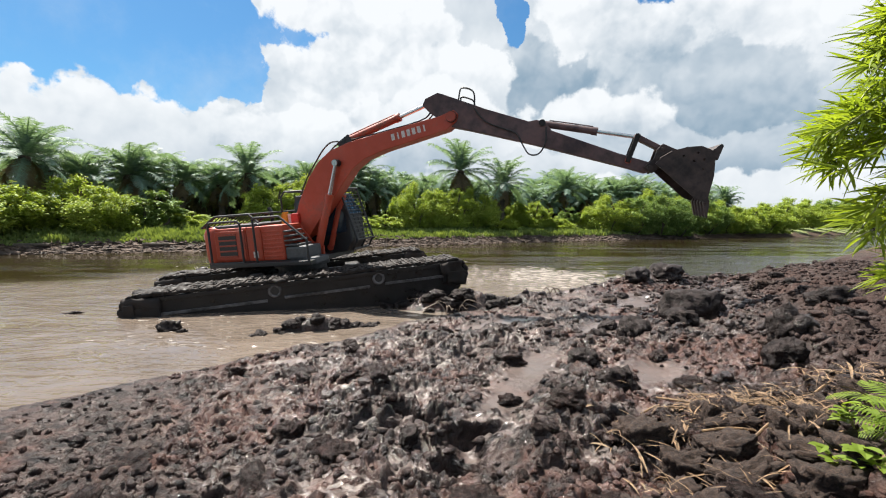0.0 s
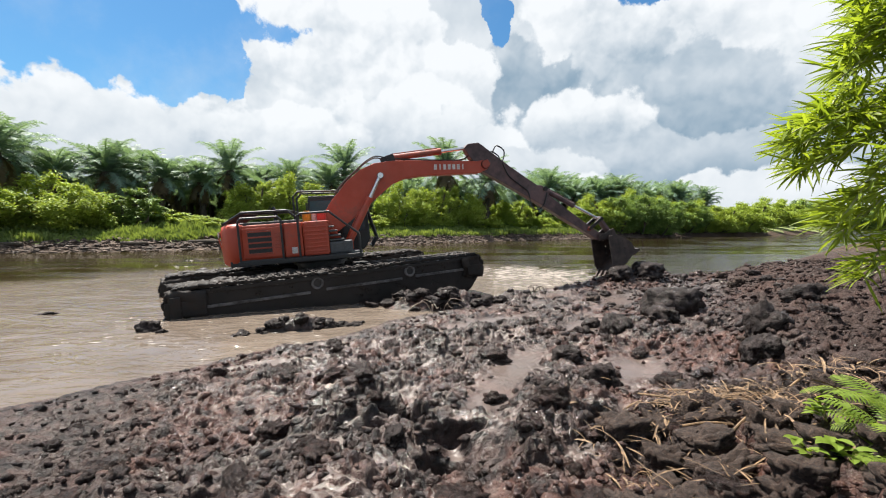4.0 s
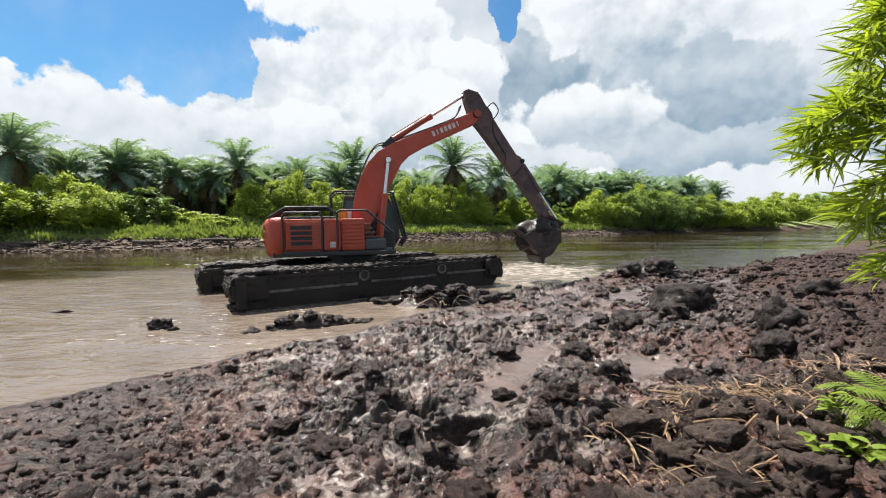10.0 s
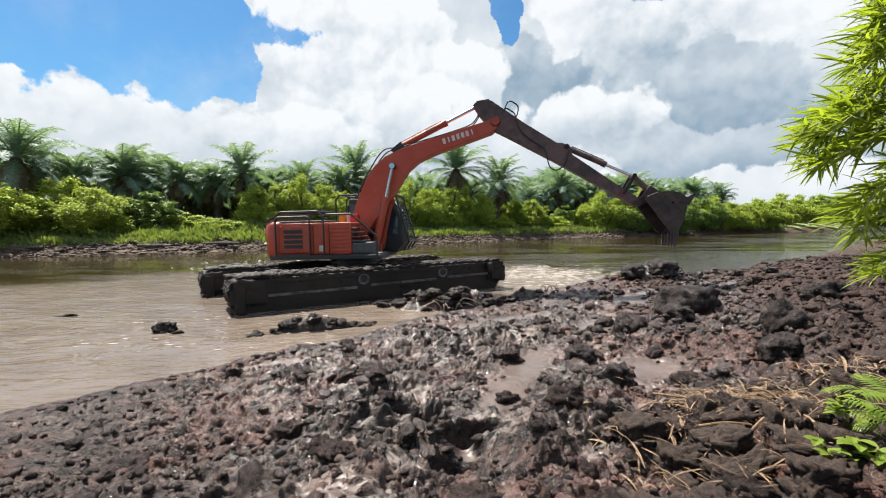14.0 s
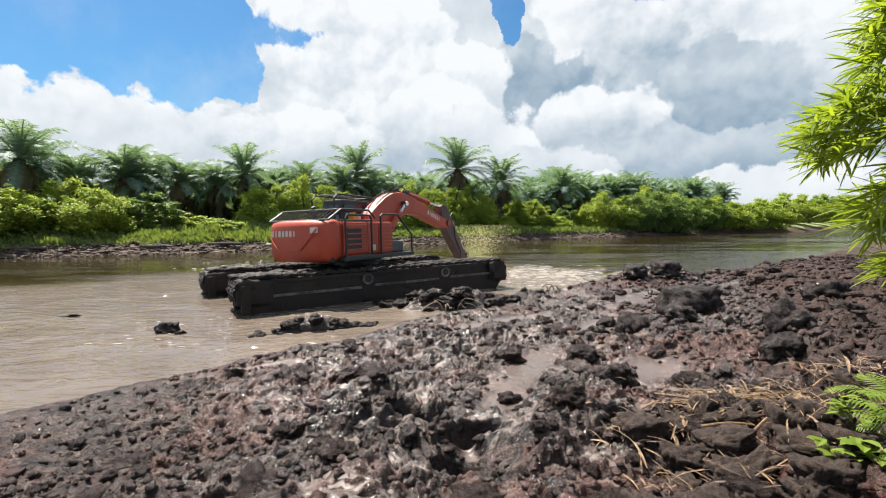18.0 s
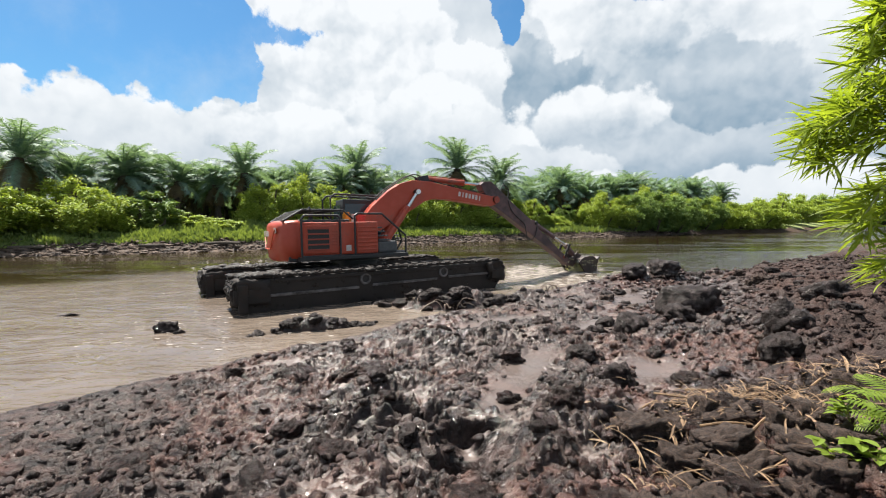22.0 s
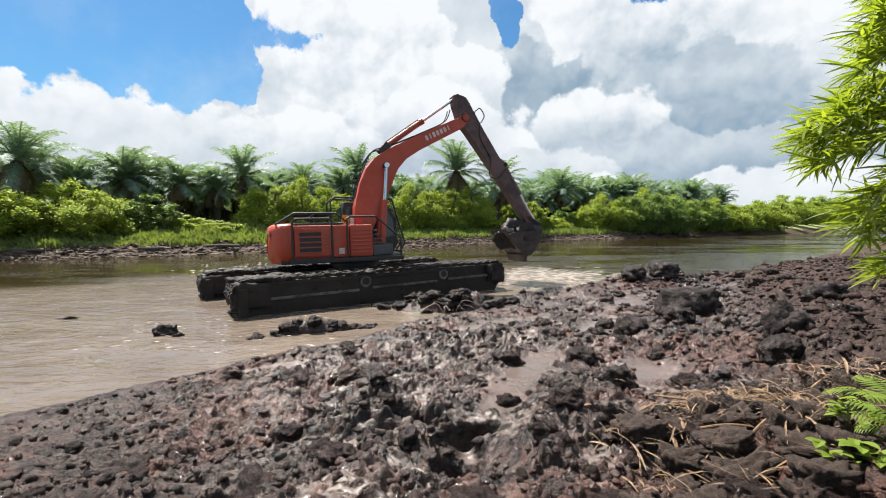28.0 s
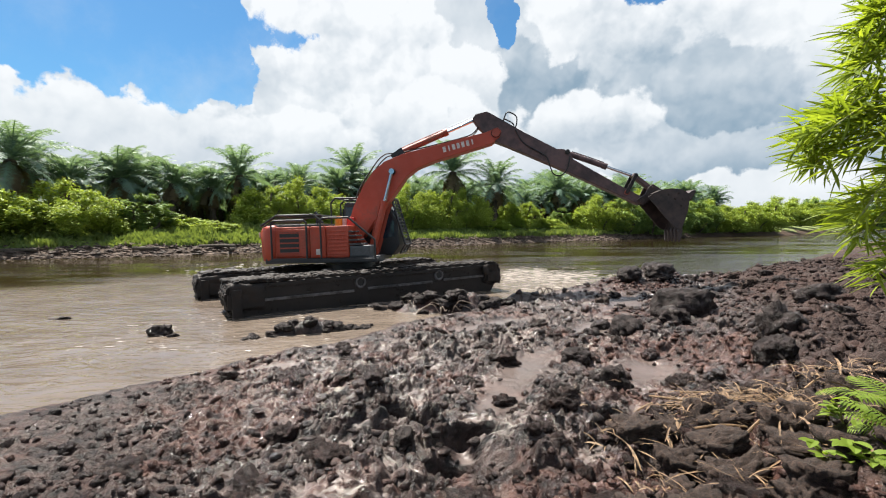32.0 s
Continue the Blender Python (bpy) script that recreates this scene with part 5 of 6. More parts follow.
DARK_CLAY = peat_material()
STRAW = plain("dry_straw", (0.150, 0.092, 0.048), 0.75, 0, 25, 0.55)
BAMBOO_LEAF = leaf_material("bamboo_leaves", (0.060, 0.115, 0.014), (0.310, 0.390, 0.045), 0.55, 0.45)
BAMBOO_STEM = plain("bamboo_stem", (0.20, 0.22, 0.06), 0.45, 0, 20, 0.3)
FERN_LEAF = leaf_material("fern_leaves", (0.060, 0.120, 0.016), (0.250, 0.335, 0.050), 0.5, 0.5)


def clod_mesh(seed, detail=3, blocky=0.0, rough=0.28, mat=CLOD):
    """A lump of dug soil: a ball, or a block, with broken and pitted sides."""
    bm = bmesh.new()
    bmesh.ops.create_icosphere(bm, subdivisions=detail, radius=1.0)
    off = Vector((seed * 3.7, seed * 1.3, seed * 0.7))
    for v in bm.verts:
        p = v.co.copy()
        if blocky:
            q = p / max(abs(c) for c in p)
            p = p.lerp(q, 0.85 * blocky)
        d = noise.noise(p * 1.3 + off) * rough * 1.2 + noise.noise(p * 3.1 + off) * rough * 0.6 + abs(noise.noise(p * 5.0 + off)) * rough * 0.9 + noise.noise(p * 9 + off) * rough * 0.35 + abs(noise.noise(p * 17 + off)) * rough * 0.35
        if blocky > 0.5:
            near, next_one = noise.voronoi(p * 1.7 + off)[0][:2]
            d -= 1.1 * max(0.0, 0.22 - (next_one - near))
        v.co = p * (1 + d)
    mesh = bpy.data.meshes.new("mud_clod")
    bm.to_mesh(mesh)
    bm.free()
    mesh.materials.append(mat)
    mesh.polygons.foreach_set("use_smooth", [True] * len(mesh.polygons))
    return mesh


def set_clods():
    rnd = random.Random(21)
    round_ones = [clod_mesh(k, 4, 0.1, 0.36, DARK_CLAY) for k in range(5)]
    slabs = [clod_mesh(k + 10, 4, 1.0, 0.22, DRY_SOIL) for k in range(5)]
    soft_ones = [clod_mesh(k + 30, 4, 0.1, 0.42, CLOD) for k in range(4)]
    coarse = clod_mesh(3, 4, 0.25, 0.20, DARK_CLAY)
    # kind, x, y, half sizes, how deep it sits as a share of its height, turn, label
    rows = [
        (coarse, 4.95, 8.7, 0.58, 0.46, 0.46, 0.25, 10, "big smooth dark mud boulder with a cut face"),
        (round_ones[2], 4.15, 5.2, 0.25, 0.20, 0.24, 0.35, 60, "dark lump of dug mud"),
        (round_ones[1], 5.2, 5.6, 0.18, 0.14, 0.11, 0.30, 20, "dark lump of dug mud"),
        (round_ones[3], 3.75, 4.75, 0.20, 0.16, 0.15, 0.30, 35, "dark lump of dug mud"),
        (round_ones[0], 5.9, 6.6, 0.30, 0.24, 0.18, 0.30, 5, "dark lump of dug mud"),
        (round_ones[0], 2.00, 4.95, 0.20, 0.17, 0.17, 0.25, 0, "round wet mud clod"),
        (round_ones[2], 1.33, 4.6, 0.17, 0.12, 0.10, 0.3, 40, "round wet mud clod"),
        (round_ones[3], 1.9, 5.9, 0.18, 0.15, 0.13, 0.3, 25, "round wet mud clod"),
        (round_ones[4], 3.28, 7.5, 0.27, 0.22, 0.22, 0.3, 50, "round wet mud clod"),
        (round_ones[3], 4.3, 7.9, 0.33, 0.24, 0.2, 0.3, 80, "dark lump of dug mud"),
        (round_ones[1], -0.3, 3.5, 0.10, 0.07, 0.06, 0.35, 80, "round wet mud clod"),
        (round_ones[0], -5.75, 8.95, 0.21, 0.15, 0.19, 0.35, 15, "mud clod standing out of the water"),
        (round_ones[1], -5.45, 8.8, 0.10, 0.08, 0.08, 0.35, 15, "mud clod standing out of the water"),
        (round_ones[2], -9.2, 10.48, 0.26, 0.13, 0.06, 0.3, 5, "flat clump of drifting mud and weed"),
        (round_ones[3], 8.9, 15.2, 0.22, 0.2, 0.24, 0.3, 0, "mud clod at the water's edge"),
        (round_ones[4], 7.6, 15.0, 0.55, 0.4, 0.3, 0.35, 30, "dark lump of dug mud"),
        (coarse, 6.4, 14.6, 0.6, 0.35, 0.28, 0.35, 70, "dark lump of dug mud"),
    ]
    for row in range(5):
        for k in range(9):
            x, y = 1.10 + k * 0.23 + 0.12 * row + rnd.uniform(-0.08, 0.08), 2.0 + row * 0.33 + rnd.uniform(-0.08, 0.08)
            if x > 0.62 * y + 1.35 or rnd.random() < 0.15:
                continue
            rows.append((rnd.choice(slabs), x, y, rnd.uniform(0.09, 0.19), rnd.uniform(0.08, 0.13), rnd.uniform(0.07, 0.12), 0.55, rnd.uniform(-25, 35), "cracked block of drying brown soil"))
    for _ in range(46):
        x, y = rnd.uniform(2.6, 10.0), rnd.uniform(4.0, 14.0)
        if y > float(near_shore(x)) - 0.5 or x < 0.35 * y:
            continue
        s = rnd.uniform(0.06, 0.16)
        rows.append((rnd.choice(round_ones + slabs), x, y, s * 1.2, s, s * 0.8, 0.35, rnd.uniform(0, 360), "dark crumbly mud clod on the bank"))
    for k in range(70):
        on = k % 2
        x = rnd.uniform(-3.9, -1.5) if on else rnd.gauss(0.1, 0.8)
        y = 9.25 + 0.4 * (x + 2.6) + rnd.uniform(-0.22, 0.15) if on else rnd.gauss(11.6, 0.25)
        s = rnd.uniform(0.05, 0.11) * (1.0 if on else 1.6)
        rows.append((rnd.choice(round_ones), x, y, s * 1.3, s, s * 0.75, 0.3, rnd.uniform(0, 360), "crumbling mud clod at the water's edge"))
    for _ in range(70):
        x, y = rnd.uniform(-3.0, 3.2), rnd.uniform(2.1, 9.5)
        if y > float(near_shore(x)) - 0.3:
            continue
        s = rnd.uniform(0.05, 0.14)
        rows.append((rnd.choice(soft_ones), x, y, s * 1.25, s, s * 0.7, 0.45, rnd.uniform(0, 360), "wet dark mud clod"))
    for mesh, x, y, a, b, c, deep, turn, label in rows:
        z = max(ground_at(x, y), -0.05)
        ob = new("mud_clod", mesh)
        tagged(ob, label, "mud clod", "clods of dug mud")
        ob.matrix_basis = pose(x, y, z + c * (1 - 2 * deep) * 0.6, rnd.uniform(-15, 15), rnd.uniform(-15, 15), turn) @ Matrix.Diagonal((a, b, c, 1))


def set_crumbs():
    """Small crumbs of mud, uncounted."""
    rnd = np.random.RandomState(5)
    ball = bmesh.new()
    bmesh.ops.create_icosphere(ball, subdivisions=1, radius=1.0)
    base = np.array([v.co[:] for v in ball.verts])
    tris = np.array([[v.index for v in f.verts] for f in ball.faces])
    ball.free()
    n = 19000
    y = 2.0 + 15.0 * rnd.rand(n) ** 1.15
    x = (rnd.rand(n) * 2 - 0.95) * (y * 1.05 + 0.2)
    keep = (y < near_shore(x) - 0.1) & (rnd.rand(n) < 0.30 + 0.70 * step(x - 0.42 * y, -0.6, 1.2) + 0.2 * step(-y, -4.6, -3.0)) & (rnd.rand(n) > dampness(x, y))
    x, y = x[keep], y[keep]
    size = (0.010 + 0.034 * rnd.rand(len(x)) ** 2.2) * (0.65 + 0.11 * y)
    z = ground_height(x, y) + size * 0.25
    verts = base[None] * (1 + 1.0 * (rnd.rand(len(x), len(base), 1) - 0.5)) * size[:, None, None] * (0.6 + 0.9 * rnd.rand(len(x), 1, 3)) * np.array((1.1, 1.1, 0.8))
    verts = verts + np.stack([x, y, z], -1)[:, None]
    faces = tris[None] + np.arange(len(x))[:, None, None] * len(base)
    mesh = bpy.data.meshes.new("mud_crumbs")
    mesh.from_pydata(verts.reshape(-1, 3), [], faces.reshape(-1, 3))
    mesh.polygons.foreach_set("use_smooth", [True] * len(mesh.polygons))
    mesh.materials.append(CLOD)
    tagged(new("mud_crumbs", mesh), "scattered small crumbs of wet mud", "mud", kind="stuff")


def set_lumps():
    """Rounded wet lumps of churned mud, uncounted, thickest on the dug part of the bank."""
    rnd = np.random.RandomState(17)
    kinds = []
    for k in range(10):
        bm = bmesh.new()
        bmesh.ops.create_icosphere(bm, subdivisions=3 if k < 3 else 2, radius=1.0)
        off = Vector((k * 5.1, k * 2.3, 0))
        for v in bm.verts:
            p = v.co.copy()
            v.co = p * (0.85 + 0.38 * noise.noise(p * 1.2 + off) + 0.30 * abs(noise.noise(p * 2.6 + off)) + 0.16 * noise.noise(p * 6.0 + off))
        kinds.append((np.array([v.co[:] for v in bm.verts]), np.array([[v.index for v in f.verts] for f in bm.faces])))
        bm.free()
    solid = [mesh_of("mud_clod", [tuple(v) for v in base], tris.tolist(), CLOD) for base, tris in kinds[:3]]
    for mesh in solid:
        mesh.polygons.foreach_set("use_smooth", [True] * len(mesh.polygons))
    n = 5200
    y = 1.9 + 10.5 * rnd.rand(n) ** 1.35
    x = (rnd.rand(n) * 2 - 1.0) * (y * 1.05 + 0.2)
    heaped = step(fbm(x * 1.3, y * 1.3, 141, 3), 0.42, 0.56)
    keep = (y < near_shore(x) - 0.25) & (rnd.rand(n) < (0.10 + 0.55 * step(x + 0.35 * y, -2.4, 0.6) + 0.12 * step(-y, -4.6, -3.0)) * (0.25 + 0.75 * heaped)) & (rnd.rand(n) > 1.3 * dampness(x, y))
    x, y = x[keep], y[keep]
    size = (0.016 + 0.050 * rnd.rand(len(x)) ** 2.4) * (0.75 + 0.10 * y)
    z = ground_height(x, y) + size * 0.05
    verts, faces, total = [], [], 0
    for k in range(len(x)):
        base, tris = kinds[rnd.randint(3) if size[k] > 0.06 and y[k] < 5.0 else 3 + rnd.randint(7)]
        a = rnd.rand() * math.tau
        if size[k] > 0.052 and y[k] < 4.6:
            ob = tagged(new("mud_clod", solid[k % 3]), "glossy wet lump of churned dark mud", "mud clod", "clods of dug mud")
            ob.matrix_basis = pose(x[k], y[k], z[k], 0, 0, math.degrees(a)) @ Matrix.Diagonal((size[k] * (0.9 + 0.4 * rnd.rand()), size[k], size[k] * 0.75, 1))
            continue
        turn = np.array(((math.cos(a), -math.sin(a), 0), (math.sin(a), math.cos(a), 0), (0, 0, 1)))
        verts.append((base * (size[k] * (0.8 + 0.5 * rnd.rand(3)) * (1.1, 1.1, 0.75))) @ turn.T + (x[k], y[k], z[k]))
        faces.append(tris + total)
        total += len(base)
    mesh = bpy.data.meshes.new("mud_lumps")
    mesh.from_pydata(np.concatenate(verts), [], np.concatenate(faces).tolist())
    mesh.polygons.foreach_set("use_smooth", [True] * len(mesh.polygons))
    mesh.materials.append(CLOD)
    tagged(new("mud_lumps", mesh), "glossy wet lumps of churned dark mud", "mud", kind="stuff")


def ribbon(verts, faces, line, width, side, fold=0.0):
    """Adds a strip along a line, widest in its middle."""
    k = len(verts)
    n = len(line)
    for i, p in enumerate(line):
        t = i / (n - 1)
        w = width * (math.sin(math.pi * min(1, t * 0.92 + 0.08)) ** 0.7)
        s = side * w
        verts += [p - s + Vector((0, 0, fold * w)), p, p + s + Vector((0, 0, fold * w))]
    for i in range(n - 1):
        a = k + i * 3
        faces += [(a, a + 1, a + 4, a + 3), (a + 1, a + 2, a + 5, a + 4)]


def set_straw():
    rnd = random.Random(8)
    verts, faces = [], []
    for _ in range(1300):
        x, y = rnd.gauss(2.65, 0.40), rnd.gauss(3.5, 0.30)
        if rnd.random() < 0.25:
            x, y = rnd.uniform(1.2, 3.0), rnd.uniform(2.2, 3.6)
        low = ground_at(x, y)
        p = Vector((x, y, low + rnd.uniform(0.02, 0.10)))
        turn, lift, long = rnd.uniform(0, math.tau), rnd.uniform(-0.2, 0.7), rnd.uniform(0.06, 0.27)
        line = []
        for i in range(6):
            line.append(p.copy())
            p = p + Vector((math.cos(turn) * math.cos(lift), math.sin(turn) * math.cos(lift), math.sin(lift))) * long / 5
            lift -= rnd.uniform(0.0, 0.28)
            turn += rnd.uniform(-0.14, 0.14)
            p.z = max(p.z, low + 0.008)
        ribbon(verts, faces, line, rnd.choice((0.002, 0.003, 0.004, 0.005, 0.009)) * rnd.uniform(0.7, 1.3), Vector((-math.sin(turn), math.cos(turn), rnd.uniform(-0.5, 0.5))), 0.4)
    tagged(new("dry_straw", mesh_of("dry_straw", verts, faces, STRAW)), "dry tan grass stalks and leaves strewn over soil", "straw", kind="stuff")
    # a few thick stalks
    for k in range(12):
        x, y = rnd.uniform(2.0, 3.4), rnd.uniform(3.0, 4.3)
        z = ground_at(x, y) + 0.04
        a, l = rnd.uniform(-0.6, 0.8), rnd.uniform(0.15, 0.3)
        d = Vector((math.cos(a), math.sin(a), rnd.uniform(0.0, 0.25))) * l
        bm = tube(bmesh.new(), [Vector((x, y, z)) - d, (x, y, z + 0.02), Vector((x, y, z)) + d], 0.009, 6)
        ob = part("dry_stalk", bm, STRAW, None)
        tagged(ob, "broken dry pale stalk lying on the soil", "stalk", "dry stalks on the bank")


def leaf_blade(name, long, wide, droop, mat, n=5):
    verts, faces, line, p, a = [], [], [], Vector((0, 0, 0)), 0.15
    for i in range(n + 1):
        line.append(p.copy())
        p = p + Vector((math.cos(a), 0, math.sin(a))) * long / n
        a -= droop / n
    ribbon(verts, faces, line, wide, Vector((0, 1, 0)), 0.35)
    return mesh_of(name, verts, faces, mat)


# how far out the sprays reach, as a share of their distance, over their rise
SPRAY_RISE = (-0.22, -0.14, -0.06, 0.0, 0.06, 0.13, 0.20, 0.25, 0.31, 0.38, 0.50, 0.60)
SPRAY_TIERS = (-0.10, -0.01, 0.05, 0.17, 0.20, 0.23, 0.36, 0.40, 0.46, 0.51, 0.56)
SPRAY_EDGE = (0.98, 0.93, 0.93, 0.88, 0.84, 0.79, 0.745, 0.80, 0.86, 0.845, 0.90, 0.92)


def bamboo():
    """A bamboo clump beside the camera: bowed branches with fans of narrow leaves."""
    rnd = random.Random(31)
    thing = tagged(new("bamboo"), "bamboo with drooping sprays of narrow yellow-green leaves", "bamboo")
    base = Vector((3.9, 2.9, ground_at(3.9, 2.9)))
    thing.location = base
    leaves = [leaf_blade("leaf", rnd.uniform(0.13, 0.24), rnd.uniform(0.006, 0.0095), rnd.uniform(0.3, 1.1), BAMBOO_LEAF) for _ in range(6)]
    for k in range(5):
        foot = Vector((rnd.uniform(-0.3, 0.3), rnd.uniform(-0.3, 0.3), -0.05))
        top = Vector((rnd.uniform(-0.7, 0.0), rnd.uniform(-0.5, 0.4), rnd.uniform(3.2, 4.2)))
        part("culm", tube(bmesh.new(), [foot, foot.lerp(top, 0.5) + Vector((0.12, 0, 0)), top], 0.022, 8), BAMBOO_STEM, thing)
    branches, picked = [], 0
    # root and tip of each branch, in metres from the eye's plan
    lines = []
    for k in range(124):
        y = rnd.uniform(2.0, 2.9)
        # outer sprays hang in tiers with gaps between them, the inner ones fill the clump
        rise = rnd.choice(SPRAY_TIERS) + rnd.uniform(-0.022, 0.022) if k < 54 else 0.60 - 0.70 * rnd.random() ** 1.7
        z = 2.30 + rise * y
        near = 0.075 + float(np.interp(rise, SPRAY_RISE, SPRAY_EDGE))
        tip = Vector((y * (near + (0.05 * rnd.random() if k < 54 else 0.11 + 0.22 * rnd.random())), y, z + rnd.uniform(-0.10, 0.03)))
        root = Vector((tip.x + rnd.uniform(0.45, 0.85), y + rnd.uniform(-0.1, 0.3), z + rnd.uniform(0.12, 0.38)))
        lines.append((root, tip))
    for root, tip in lines:
        mid = root.lerp(tip, 0.5) + Vector((0, 0, 0.10))
        a, b, c = (p - base for p in (root, mid, tip))
        branch = part("branch", tube(bmesh.new(), [a - a, b - a, c - a], 0.004, 5), BAMBOO_STEM, thing)
        branch.location = a
        branches.append(branch)
        joined_v, joined_f = [], []
        for node in range(7):
            t = 0.22 + 0.78 * node / 6
            p = (a * (1 - t) ** 2 + b * 2 * t * (1 - t) + c * t * t) - a + Vector((0, 0, 0.02))
            way = (c - b).normalized()
            heading = math.atan2(way.y, way.x)
            for _ in range(6 if node < 6 else 9):
                turn = heading + rnd.gauss(0, 0.62)
                m = Matrix.Translation(p) @ Matrix.Rotation(turn, 4, "Z") @ Matrix.Rotation(rnd.gauss(0.25, 0.38), 4, "Y") @ Matrix.Rotation(rnd.gauss(0, 0.7), 4, "X")
                mesh = rnd.choice(leaves)
                if picked < 290:
                    shared("leaf", mesh, branch, m)
                    picked += 1
                else:
                    k = len(joined_v)
                    joined_v += [m @ v.co for v in mesh.vertices]
                    joined_f += [tuple(i + k for i in f.vertices) for f in mesh.polygons]
        if joined_v:
            tagged(shared("foliage", mesh_of("foliage", joined_v, joined_f, BAMBOO_LEAF), branch), kind="stuff")
    return branches


def fern(x, y, seed, count, long, mat):
    rnd = random.Random(seed)
    thing = tagged(new("fern"), "bright green fern with feathered fronds on the bank", "fern", "ferns beside the bamboo")
    thing.location = (x, y, ground_at(x, y))
    for k in range(count):
        verts, faces = [], []
        turn, lift = rnd.uniform(0, math.tau), rnd.uniform(0.6, 1.2)
        p, spine, n = Vector((0, 0, 0)), [], 18
        size = long * rnd.uniform(0.7, 1.1)
        for i in range(n + 1):
            spine.append(p.copy())
            p = p + Vector((math.cos(turn) * math.cos(lift), math.sin(turn) * math.cos(lift), math.sin(lift))) * size / n
            lift -= 1.5 / n * rnd.uniform(0.7, 1.2)
        side = Vector((-math.sin(turn), math.cos(turn), 0))
        ribbon(verts, faces, spine, 0.004, side)
        for i in range(3, n):
            span = size * 0.26 * math.sin(math.pi * (i - 2) / (n - 1.2)) ** 0.8 + 0.01
            way = (spine[i + 1] - spine[i]).normalized()
            for s in (-1, 1):
                tip = spine[i] + side * s * span + way * span * 0.45 - Vector((0, 0, span * 0.25))
                ribbon(verts, faces, [spine[i], spine[i].lerp(tip, 0.5) + Vector((0, 0, 0.01)), tip], size * 0.022, way)
        part_ob = shared("frond", mesh_of("frond", verts, faces, mat), thing)
    return thing


def broadleaf(x, y, seed):
    rnd = random.Random(seed)
    thing = tagged(new("seedling"), "small plant with oval light green leaves", "plant", "seedlings beside the bamboo")
    thing.location = (x, y, ground_at(x, y))
    leaf = leaf_blade("leaf", 0.10, 0.028, 0.5, FERN_LEAF, 6)
    for k in range(4):
        turn, high = rnd.uniform(0, math.tau), rnd.uniform(0.1, 0.22)
        tip = Vector((math.cos(turn) * 0.1, math.sin(turn) * 0.1, high))
        stem = part("stem", tube(bmesh.new(), [(0, 0, 0), tip * 0.5 + Vector((0, 0, 0.03)), tip], 0.003, 5), BAMBOO_STEM, thing)
        for q in range(5):
            shared("leaf", leaf, stem, Matrix.Translation(tip * (0.5 + 0.12 * q)) @ Matrix.Rotation(turn + (q - 2) * 0.9, 4, "Z") @ Matrix.Rotation(rnd.uniform(-0.5, 0.2), 4, "Y"))


set_clods()
set_crumbs()
set_lumps()
set_straw()
bamboo_branches = bamboo()
for k, (x, y, n, l) in enumerate(((2.83, 2.55, 9, 0.42), (2.58, 2.30, 8, 0.36), (3.05, 2.85, 8, 0.40), (2.42, 2.15, 7, 0.32))):
    fern(x, y, 40 + k, n, l, FERN_LEAF)
for k, (x, y) in enumerate(((2.26, 2.40), (2.34, 2.28), (2.56, 2.66))):
    broadleaf(x, y, 60 + k)


def far_debris():
    """Broken clods and roots along the raw edge of the far bank, uncounted."""
    rnd = np.random.RandomState(15)
    ball = bmesh.new()
    bmesh.ops.create_icosphere(ball, subdivisions=1, radius=1.0)
    base = np.array([v.co[:] for v in ball.verts])
    tris = np.array([[v.index for v in f.verts] for f in ball.faces])
    ball.free()
    n = 9000
    x = -36 + 80 * rnd.rand(n) ** 1.2
    y = far_shore(x) + (-0.2 + 3.4 * rnd.rand(n))
    size = 0.035 + 0.10 * rnd.rand(n) ** 2
    z = np.maximum(ground_height(x, y), -0.05) + size * 0.2
    verts = base[None] * (1 + 0.9 * (rnd.rand(n, len(base), 1) - 0.5)) * size[:, None, None] * (0.5 + 1.2 * rnd.rand(n, 1, 3)) * np.array((1.9, 1.2, 0.7))
    verts = verts + np.stack([x, y, z], -1)[:, None]
    faces = tris[None] + np.arange(n)[:, None, None] * len(base)
    mesh = bpy.data.meshes.new("bank_debris")
    mesh.from_pydata(verts.reshape(-1, 3), [], faces.reshape(-1, 3))
    mesh.materials.append(grime("raw_bank_soil", (0.030, 0.021, 0.016), (0.150, 0.110, 0.086), 3.0, 0.85, 0.05))
    tagged(new("bank_debris", mesh), "broken dark clods along the raw far bank", "soil", kind="stuff")
    few = random.Random(6)
    for x, y, long, turn in ((-17.0, 33.4, 2.6, 8), (-14.2, 35.2, 2.2, 20), (-21.0, 31.2, 1.6, 30), (-27.5, 28.6, 2.0, 15), (-16.0, 33.6, 1.2, 100)):
        d = Vector((math.cos(radians(turn)), math.sin(radians(turn)), 0)) * long / 2
        p = Vector((x, y, ground_at(x, y) + 0.12))
        bm = tube(bmesh.new(), [p - d, p + Vector((0, 0, few.uniform(-0.03, 0.06))), p + d], few.uniform(0.07, 0.13), 8)
        tagged(part("log", bm, BARK, None), "old dark log lying on the far bank", "log", "logs on the far bank")


far_debris()

ROOT = plain("pale_root_bark", (0.17, 0.125, 0.095), 0.7, 0, 18, 0.4)


